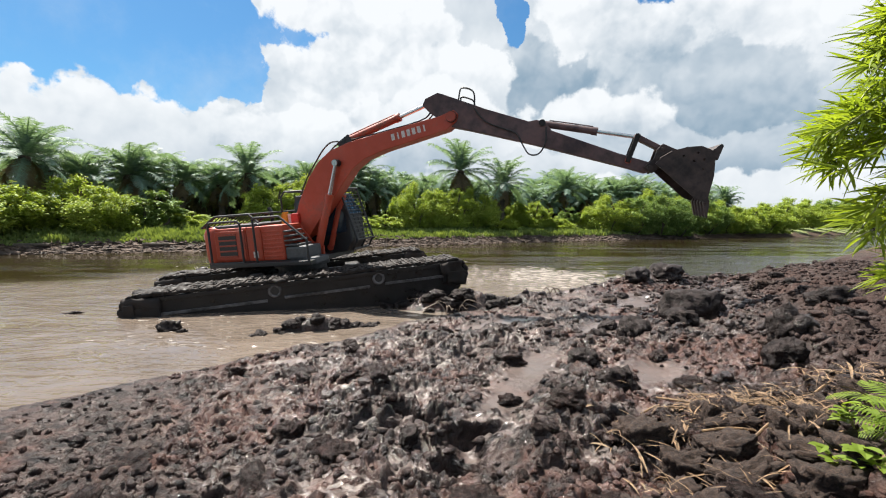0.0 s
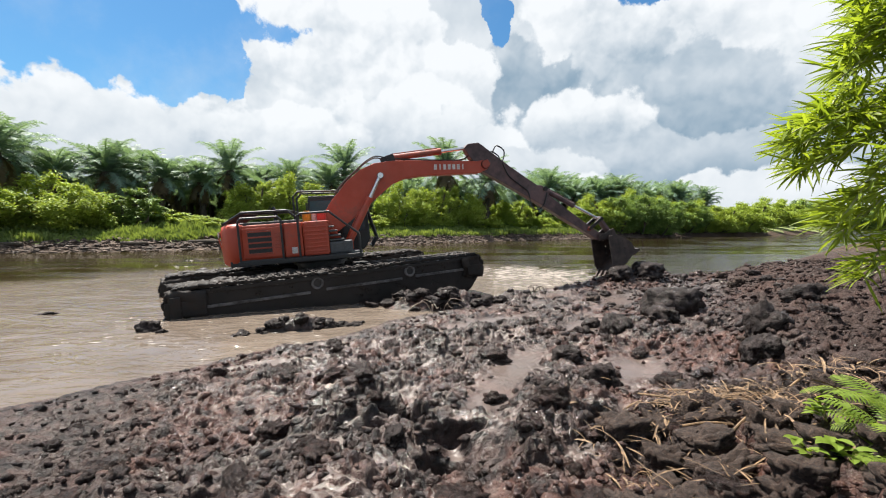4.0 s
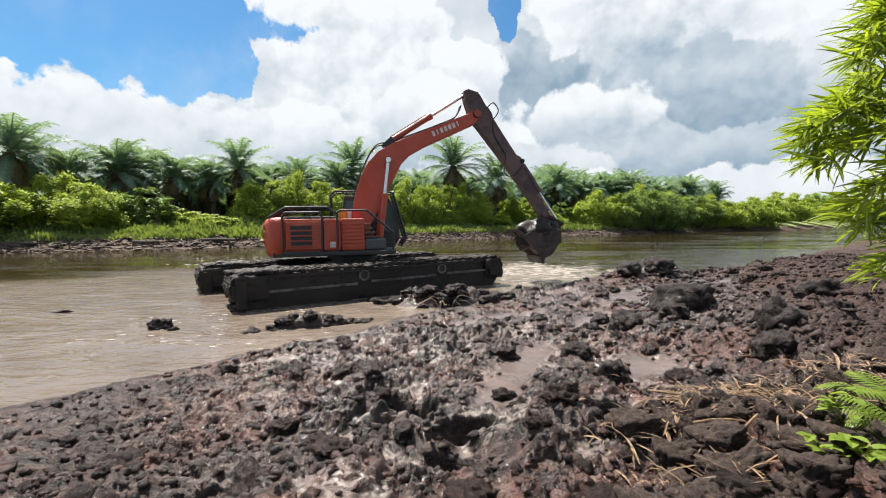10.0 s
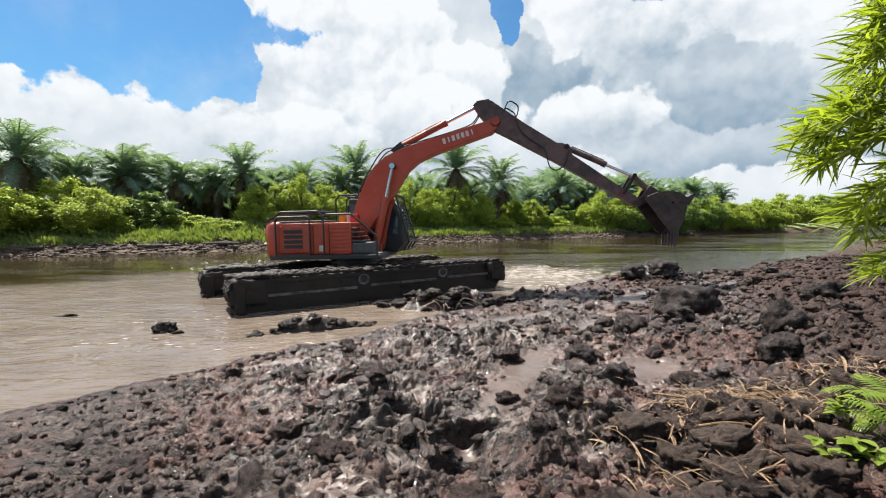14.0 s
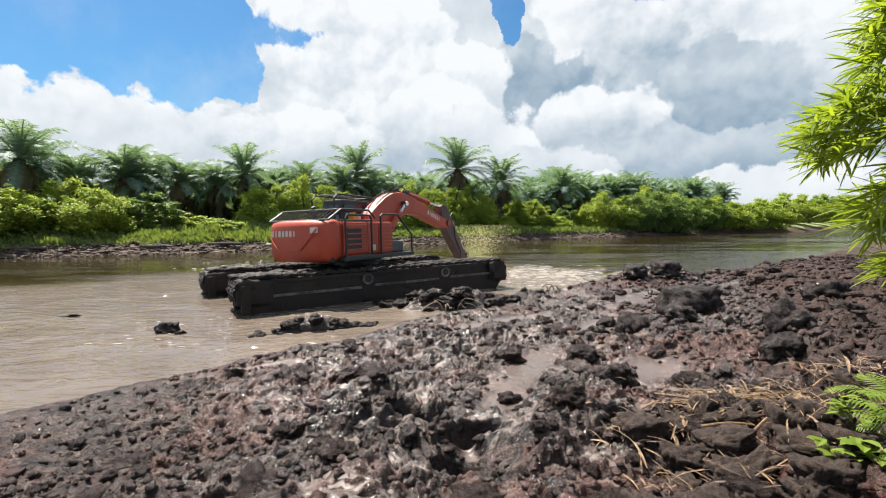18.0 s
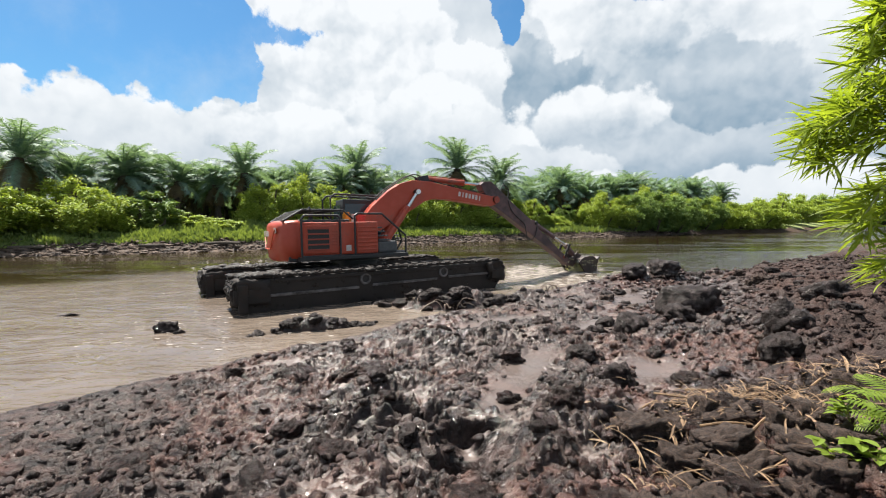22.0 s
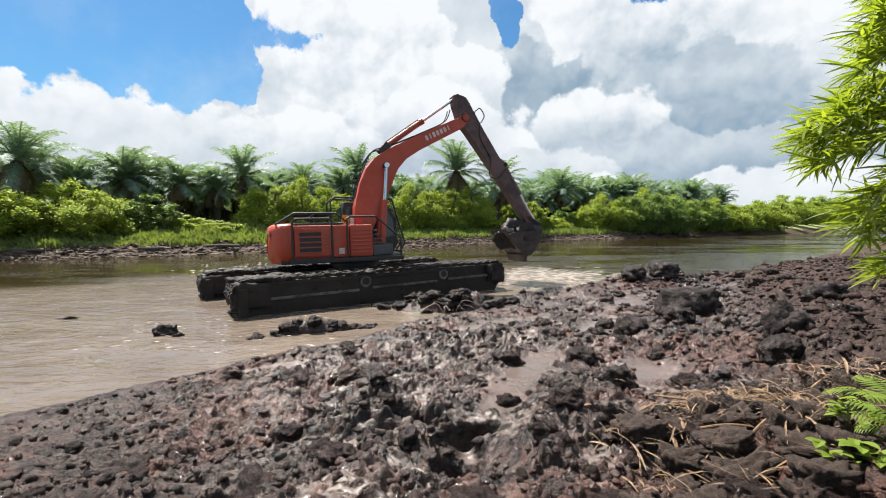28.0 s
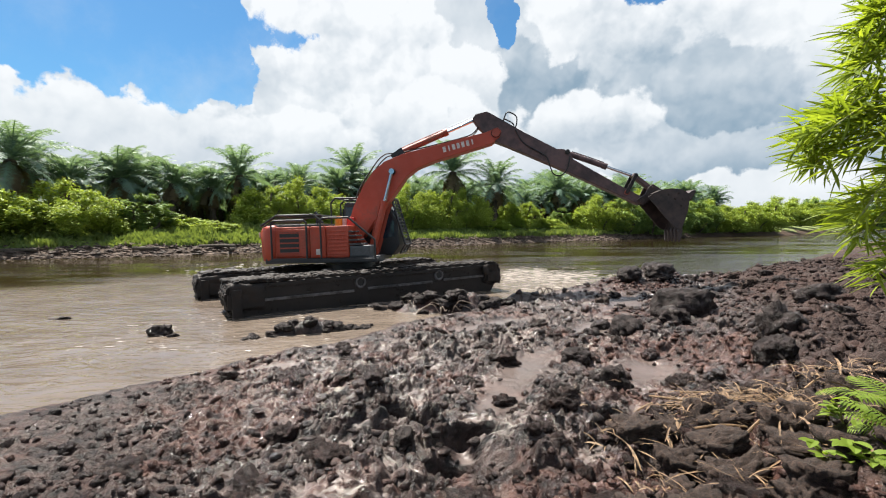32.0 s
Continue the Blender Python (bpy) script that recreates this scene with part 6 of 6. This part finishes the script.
def root_tangle(x, y, seed, count, size, label):
    """Torn roots that bow up out of the dug mud."""
    rnd = random.Random(seed)
    thing = tagged(new("root_tangle"), label, "roots", "torn roots in the mud")
    thing.location = (x, y, ground_at(x, y))
    for _ in range(count):
        a, l = rnd.uniform(0, math.tau), size * rnd.uniform(0.5, 1.1)
        p = Vector((rnd.uniform(-0.5, 0.5) * size, rnd.uniform(-0.2, 0.2) * size, -0.04))
        d = Vector((math.cos(a), math.sin(a) * 0.5, 0)) * l
        line = [p, p + d * 0.3 + Vector((0, 0, l * rnd.uniform(0.25, 0.55))), p + d * 0.75 + Vector((0, 0, l * rnd.uniform(0.2, 0.5))), p + d + Vector((0, 0, -0.03 if rnd.random() < 0.6 else l * 0.3))]
        part("root", tube(bmesh.new(), line, rnd.uniform(0.006, 0.016) * (0.6 + size), 6), ROOT, thing)


for k, (x, y, n, size, label) in enumerate((
    (0.15, 11.1, 9, 0.55, "tangle of pale roots sticking out of a mud heap"), (-0.9, 11.5, 5, 0.4, "few thin torn roots on a mud heap"),
    (3.2, 12.6, 4, 0.5, "broken twigs sticking up from the mud by the water"), (3.7, 12.9, 3, 0.4, "broken twigs sticking up from the mud by the water"),
    (1.3, 11.6, 4, 0.35, "few thin torn roots in the mud"))):
    root_tangle(x, y, 90 + k, n, size, label)


def foam():
    """Flecks of foam and floating bits where the water is stirred, and painted sky glints, uncounted."""
    rnd = np.random.RandomState(33)
    verts, faces = [], []
    spots = []
    # thickest near the bucket, where pale colour stands in for the mirrored bright sky
    for _ in range(420):
        spots.append((rnd.normal(4.8, 1.5), rnd.normal(19.0, 1.8), 0.08))
    for _ in range(70):
        spots.append((rnd.uniform(-7, -2), rnd.uniform(7.5, 11.0), 0.03))
    for _ in range(50):
        spots.append((rnd.uniform(-14, 2), rnd.uniform(18, 26), 0.06))
    for x, y, size in spots:
        if y < float(near_shore(x)) + 0.3:
            continue
        r, k, sides = size * rnd.uniform(0.3, 1.0), len(verts), 7
        turn = rnd.uniform(-0.3, 0.3)
        for a in np.arange(sides) * math.tau / sides:
            u, v = math.cos(a) * r * rnd.uniform(1.6, 4.0), math.sin(a) * r * rnd.uniform(0.4, 0.9)
            verts.append((x + u * math.cos(turn) - v * math.sin(turn), y + u * math.sin(turn) + v * math.cos(turn), 0.006))
        verts.append((x, y, 0.006 + r * 0.25))
        faces += [(k + i, k + (i + 1) % sides, k + sides) for i in range(sides)]
    tagged(new("foam", mesh_of("foam", verts, faces, plain("foam", (0.26, 0.225, 0.19), 0.6, 0, 20, 0.2))), "pale flecks of foam and painted sky glints on stirred water", "foam", kind="stuff")


foam()


# ---- mud loads that the bucket lifts, and clods that fall ----
def load_mesh(seed):
    """A heap of dug mud, ragged at its rim."""
    bm = bmesh.new()
    bmesh.ops.create_icosphere(bm, subdivisions=4, radius=1.0)
    for v in bm.verts:
        p = v.co.copy()
        d = noise.noise(p * 1.7 + Vector((seed, 0, 0))) * 0.35 + noise.noise(p * 4.3) * 0.2 + noise.noise(p * 9.0) * 0.1
        v.co = Vector((p.x * 0.86, p.y * 0.60, p.z * 0.58)) * (1 + d)
    return to_mesh("mud_load", bm, LOAD_MUD, True)


LOAD_MUD = grime("lifted_mud", (0.006, 0.0045, 0.0042), (0.034, 0.025, 0.022), 5.0, 0.5, 0.03)
mud_loads = []
for k in range(2):
    ob = tagged(new("mud_load", load_mesh(k + 3)), "dripping heap of black mud lifted by the bucket", "mud")
    mud_loads.append(ob)
    rnd = random.Random(k)
    for _ in range(14):
        a = rnd.uniform(0, math.tau)
        p = Vector((math.cos(a) * 0.62, math.sin(a) * 0.5, rnd.uniform(-0.25, 0.05)))
        q = p + Vector((rnd.uniform(-0.05, 0.12), rnd.uniform(-0.1, 0.1), -rnd.uniform(0.15, 0.35)))
        part("shred", tube(bmesh.new(), [p, p.lerp(q, 0.5) + Vector((0.03, 0, 0)), q], rnd.uniform(0.015, 0.04), 5), LOAD_MUD, ob)

falling = []
for k in range(9):
    ob = tagged(new("falling_clod", clod_mesh(70 + k % 3, 2, 0.0, 0.4, TRACK_MUD)), "small clod of wet mud dropping from the bucket", "mud clod", "clods that drop from the bucket")
    ob.scale = (0.05 + 0.012 * (k % 4), 0.05, 0.07 + 0.015 * (k % 3))
    if k == 3:
        ob.scale = (0.04, 0.04, 0.5)
    falling.append(ob)


def spray_mesh(seed, count, wide, high, small, large):
    """Many fine droplets thrown up where the bucket strikes the water: dense low down, thinning out above."""
    rnd = random.Random(seed)
    verts, faces = [], []
    for _ in range(count):
        h = rnd.random() ** 1.3
        spread_out = wide * (0.35 + 0.75 * h)
        p = Vector((rnd.gauss(0.25 * wide * h, spread_out * 0.5), rnd.gauss(0, spread_out * 0.4), 0.03 + high * h))
        r = rnd.uniform(small, large)
        k = len(verts)
        verts += [p + Vector(v) * r for v in ((1, 0, 0), (-1, 0, 0), (0, 1, 0), (0, -1, 0), (0, 0, 1.4), (0, 0, -1.4))]
        faces += [(k + i, k + j, k + t) for t in (4, 5) for i, j in ((0, 2), (2, 1), (1, 3), (3, 0))]
    return mesh_of("water_spray", verts, faces, DROPS)


DROPS = leaf_material("water_drops", (0.75, 0.76, 0.76), (0.85, 0.86, 0.86), 0.6, 0.2, 0.5)
water_spray = tagged(new("water_spray", spray_mesh(77, 6000, 1.7, 2.3, 0.007, 0.013)), "fine white spray of water thrown up by the bucket", "water spray", kind="stuff")
water_splash = tagged(new("water_splash", spray_mesh(78, 1600, 0.8, 0.6, 0.006, 0.020)), "splash of white water round the dipping bucket", "water splash", kind="stuff")


# ---- what moves ----
# seconds, swing, boom, stick and bucket against the deck, in degrees
JOINTS = (
    (0, -31.6, 28.6, -20.8, -41),
    (1, -37.0, 28.9, -19.7, -42),
    (2, -32.9, 27.9, -20.5, -43),
    (3, -21.5, 21.8, -26.9, -50),
    (3.5, -17.8, 18.7, -29.3, -75),
    (5.5, -9.6, 18.1, -48.9, -80),
    (6, -14.8, 20.0, -51.5, -85),
    (7, -13.8, 24.3, -54.3, -103),
    (8, -14.3, 29.1, -61.0, -130),
    (9, -12.3, 34.0, -60.4, -165),
    (10, -21.5, 42.9, -53.7, -172),
    (11, -37.6, 43.1, -51.3, -165),
    (12, -54.5, 37.8, -42.0, -84),
    (13, -54.4, 36.9, -31.4, -42),
    (14, -40.2, 35.7, -31.9, -48),
    (14.5, -27.9, 29.5, -34.9, -55),
    (16.5, 26.5, 10.5, -38.2, -62),
    (17, 26.5, 5.5, -47.2, -70),
    (18, 26.5, 2.9, -48.9, -75),
    (19, 26.7, 10.8, -38.8, -70),
    (20, 23.1, 20.3, -29.0, -52),
    (21, 9.1, 19.7, -28.8, -52),
    (22, -3.1, 11.3, -33.8, -45),
    (23, -1.2, 15.5, -39.4, -60),
    (24, -0.1, 19.5, -44.8, -75),
    (25, 1.1, 24.3, -54.3, -100),
    (27.5, -3.8, 44.1, -56.8, -170),
    (28, -11.5, 46.0, -54.6, -172),
    (29, -33.8, 39.8, -46.9, -160),
    (30, -48.8, 34.7, -36.9, -100),
    (31, -49.4, 30.9, -30.9, -40),
    (32, -38.8, 33.0, -27.2, -45),
)
# seconds, place of the swing's middle, then turn, nose up, lean, in degrees
DECK = (
    (0, -4.445, 13.321, 1.127, 15.12, 5.75, 1.52),
    (1, -4.313, 13.376, 1.123, 22.70, 4.50, -0.06),
    (2, -4.018, 13.656, 1.148, 22.63, 4.69, 0.12),
    (3, -3.730, 14.039, 1.130, 21.16, 5.01, -0.38),
    (3.5, -3.616, 13.792, 1.116, 24.19, 4.72, -1.34),
    (5.5, -3.196, 14.166, 1.182, 30.26, 3.34, -0.85),
    (6, -3.072, 14.406, 1.102, 32.11, 2.49, -2.37),
    (7, -2.912, 14.669, 1.138, 32.76, 0.66, -1.10),
    (8, -2.883, 14.619, 1.123, 33.15, 0.44, -1.59),
    (9, -2.888, 14.604, 1.115, 32.86, 0.52, -1.53),
    (10, -2.904, 14.610, 1.110, 33.08, 0.49, -1.55),
    (11, -2.908, 14.637, 1.105, 32.95, 0.46, -1.60),
    (12, -2.906, 14.639, 1.104, 32.09, 0.51, -1.59),
    (13, -2.931, 14.604, 1.107, 31.63, 0.58, -1.51),
    (14, -2.967, 14.586, 1.102, 31.96, 0.58, -1.47),
    (14.5, -2.982, 14.589, 1.097, 32.64, 0.55, -1.52),
    (16.5, -2.973, 14.587, 1.101, 33.29, 0.52, -1.58),
    (17, -2.962, 14.583, 1.101, 33.52, 0.55, -1.63),
    (18, -2.957, 14.587, 1.100, 33.38, 0.49, -1.65),
    (19, -2.957, 14.593, 1.103, 33.42, 0.35, -1.67),
    (20, -2.966, 14.585, 1.102, 33.79, 0.39, -1.69),
    (21, -2.978, 14.577, 1.100, 33.77, 0.46, -1.59),
    (22, -2.984, 14.576, 1.102, 33.15, 0.47, -1.44),
    (23, -2.981, 14.573, 1.102, 32.91, 0.55, -1.47),
    (24, -2.979, 14.569, 1.098, 33.12, 0.61, -1.64),
    (25, -2.981, 14.569, 1.091, 33.22, 0.62, -1.65),
    (27.5, -2.982, 14.573, 1.087, 33.32, 0.64, -1.58),
    (28, -2.979, 14.582, 1.089, 33.36, 0.66, -1.58),
    (29, -2.968, 14.591, 1.090, 33.08, 0.61, -1.56),
    (30, -2.947, 14.594, 1.087, 32.58, 0.54, -1.51),
    (31, -2.948, 14.597, 1.085, 32.39, 0.57, -1.51),
    (32, -2.995, 14.608, 1.077, 32.73, 0.81, -1.57),
)


def glide(rows, t):
    """A smooth curve through the rows (first column: seconds), read at t."""
    rows = np.array(rows, float)
    k = int(np.clip(np.searchsorted(rows[:, 0], t, "right") - 1, 0, len(rows) - 2))
    a, b = rows[k], rows[k + 1]
    def slope(i):
        if i == 0 or i == len(rows) - 1:
            return np.zeros(rows.shape[1] - 1)
        d0 = (rows[i, 1:] - rows[i - 1, 1:]) / (rows[i, 0] - rows[i - 1, 0])
        d1 = (rows[i + 1, 1:] - rows[i, 1:]) / (rows[i + 1, 0] - rows[i, 0])
        return np.where(d0 * d1 > 0, 2 * d0 * d1 / np.where(d0 + d1 == 0, 1, d0 + d1), 0.0)
    w = b[0] - a[0]
    s = (t - a[0]) / w
    return ((2 * s**3 - 3 * s**2 + 1) * a[1:] + (s**3 - 2 * s**2 + s) * w * slope(k) + (3 * s**2 - 2 * s**3) * b[1:] + (s**3 - s**2) * w * slope(k + 1))


def deck_pose(t):
    x, y, z, turn, nose, lean = glide(DECK, t)
    return Matrix.Translation((x, y, z)) @ Matrix.Rotation(radians(turn), 4, "Z") @ Matrix.Rotation(-radians(nose), 4, "Y") @ Matrix.Rotation(radians(lean), 4, "X")


def joint_poses(t):
    """The poses of house, boom, stick and bucket in the deck's space."""
    swing, b, s, k = glide(JOINTS, t)
    house = Matrix.Rotation(radians(swing), 4, "Z")
    up = lambda a: Matrix.Rotation(-radians(a), 4, "Y")
    foot = house @ Matrix.Translation(BOOM_FOOT)
    arm = house @ Matrix.Translation(BOOM_FOOT + up(b) @ Vector((BOOM_LONG, 0, 0)))
    pin = arm @ up(s) @ Matrix.Translation((STICK_LONG, 0, 0)) @ up(-s)
    return house, foot @ up(b), arm @ up(s), pin @ up(k)


def ram_poses(a, b):
    """Barrel at a that points to b, rod head at b that points away from a; a and b in one house-parallel space."""
    way = b - a
    turn = Matrix.Rotation(-math.atan2(way.z, way.x), 4, "Y")
    return Matrix.Translation(a) @ turn, Matrix.Translation(b) @ turn


def meet(a, ra, b, rb):
    """Where a bar of length ra from a meets one of length rb from b, on the outer side."""
    d = b - a
    l = max(d.length, 1e-6)
    x = (ra * ra - rb * rb + l * l) / (2 * l)
    x = max(-ra, min(ra, x))
    h = math.sqrt(max(ra * ra - x * x, 0.0))
    u = d / l
    return a + u * x + Vector((-u.z, 0, u.x)) * h


def linkage_poses(t):
    """Poses of rams and links in the deck's space."""
    swing, b, s, k = glide(JOINTS, t)
    house = Matrix.Rotation(radians(swing), 4, "Z")
    up = lambda a: Matrix.Rotation(-radians(a), 4, "Y")
    nose = BOOM_FOOT + up(b) @ Vector((BOOM_LONG, 0, 0))
    on_boom = lambda p: BOOM_FOOT + up(b) @ p
    on_stick = lambda p: nose + up(s) @ p
    pin = on_stick(Vector((STICK_LONG, 0, 0)))
    ear = pin + up(k) @ EAR
    foot = on_stick(ROCKER_FOOT)
    joint = meet(foot, ROCKER_LONG, ear, LINK_LONG)
    out = {}
    for key, y in (("right", -0.36), ("left", 0.36)):
        aside = Vector((0, y, 0))
        out[key] = [house @ m for m in ram_poses(RAM_FOOT + aside, on_boom(BOOM_PIN) + aside)]
    out["stick"] = [house @ m for m in ram_poses(on_boom(STICK_RAM_FOOT), on_stick(HEAD_PIN))]
    out["bucket"] = [house @ m for m in ram_poses(on_stick(BUCKET_RAM_FOOT), joint)]
    out["rocker"] = house @ ram_poses(foot, joint)[0]
    out["link"] = house @ ram_poses(joint, ear)[0]
    return out


def bucket_world(t):
    return deck_pose(t) @ joint_poses(t)[3]


def load_rows(start, lift, drop, end_place, times):
    """A load lies under water where the bucket will take it, rides in the bucket, slides out at drop and falls to its place."""
    inside = Matrix.Translation((0.66, 0, 0.16))
    rows = []
    first = (bucket_world(lift) @ inside).copy()
    first.translation.z = min(first.translation.z, -1.3)
    last = (bucket_world(drop) @ inside).copy()
    for t in times:
        if t < start:
            m = first
        elif t < lift:
            s = (t - start) / (lift - start)
            m = first.lerp(bucket_world(lift) @ inside, s * s)
        elif t <= drop:
            m = bucket_world(t) @ inside
        else:
            s = min(1.0, (t - drop) / 0.6)
            m = last.copy()
            m.translation = last.translation.lerp(end_place, s)
            m.translation.z = last.translation.z + (end_place.z - last.translation.z) * s * s
        rows.append((t, m))
    return rows


def sway_rows(ob, k, times):
    """A branch nods a little in the wind."""
    home = ob.matrix_basis.copy()
    return [(t, home @ pose(0, 0, 0, 1.1 * math.sin(0.9 * t + k), 1.6 * math.sin(1.25 * t + 1.7 * k), 1.3 * math.sin(0.75 * t + 0.6 * k))) for t in times]


def motions():
    times = [k * 0.25 for k in range(129)]
    walk(excavator, [(t, deck_pose(t)) for t in times])
    at = [joint_poses(t) for t in times]
    for ob, k in ((upper_body, 0), (cab, 0), (boom, 1), (stick, 2), (bucket, 3)):
        aside = Matrix.Translation((0, 0.76, 0)) if ob is cab else Matrix()
        walk(ob, [(t, p[k] @ aside) for t, p in zip(times, at)])
    links = [linkage_poses(t) for t in times]
    for key, pair in (("right", boom_ram_right), ("left", boom_ram_left), ("stick", stick_ram), ("bucket", bucket_ram)):
        for n, ob in enumerate(pair):
            walk(ob, [(t, l[key][n]) for t, l in zip(times, links)])
    for key, ob in (("rocker", rocker_arm), ("link", bucket_link)):
        walk(ob, [(t, l[key]) for t, l in zip(times, links)])
    walk(mud_loads[0], load_rows(8.0, 8.75, 12.5, Vector((6.9, 15.0, -0.32)), times))
    walk(mud_loads[1], load_rows(25.75, 26.5, 30.5, Vector((7.5, 14.9, -0.25)), times))
    at_bucket = bucket_world(18).translation
    rise = ((0, -3.0), (16.2, -3.0), (16.6, -0.4), (17.0, 0.1), (18.2, -0.3), (18.8, -1.2), (19.3, -3.0), (32, -3.0))
    walk(water_spray, [(t, Matrix.Translation((at_bucket.x - 0.2, at_bucket.y, z))) for t, z in rise])
    dip = [19.0, 19.25] + [19.5 + 0.25 * k for k in range(17)] + [23.75, 24.0]
    place_at = lambda t: bucket_world(t) @ Vector((0.5, 0.0, 0.3))
    rows = [(t, Matrix.Translation((*place_at(t).xy, -2.0 if t < 19.6 or t > 23.4 else -0.05 if t < 22.1 else -0.05 - 0.4 * (t - 22.0)))) for t in dip]
    walk(water_splash, [(0.0, rows[0][1])] + rows + [(32.0, rows[-1][1])])
    # small clods: each hides in the river bed's mud until it drops from the bucket, and lies there again
    drops = (9.5, 10.0, 10.5, 10.75, 11.25, 27.25, 28.0, 28.5, 29.0)
    for k, (ob, start) in enumerate(zip(falling, drops)):
        aside = Vector((0.15 * ((k * 7) % 5 - 2), 0.1 * ((k * 3) % 5 - 2), 0))
        top = bucket_world(start) @ Vector((0.5, 0, 0.75)) + aside
        size = ob.scale.copy()
        fall = math.sqrt(max(top.z + 0.5, 0.1) / 4.9)
        rows = []
        rest = Vector((top.x, top.y, -0.75))
        for t in sorted({0.0, start - 0.1, start, start + fall * 0.5, start + fall, 32.0}):
            s = min(max((t - start) / fall, 0.0), 1.0)
            z = rest.z if t < start else top.z + (rest.z - top.z) * s * s
            rows.append((t, Matrix.Translation((top.x, top.y, z)) @ pose(0, 0, 0, 40 * s, 25 * s, 10)))
        walk(ob, rows)
        ob.scale = size
    for k, ob in enumerate(bamboo_branches):
        walk(ob, sway_rows(ob, k % 5, [i * 0.5 for i in range(65)]))


motions()
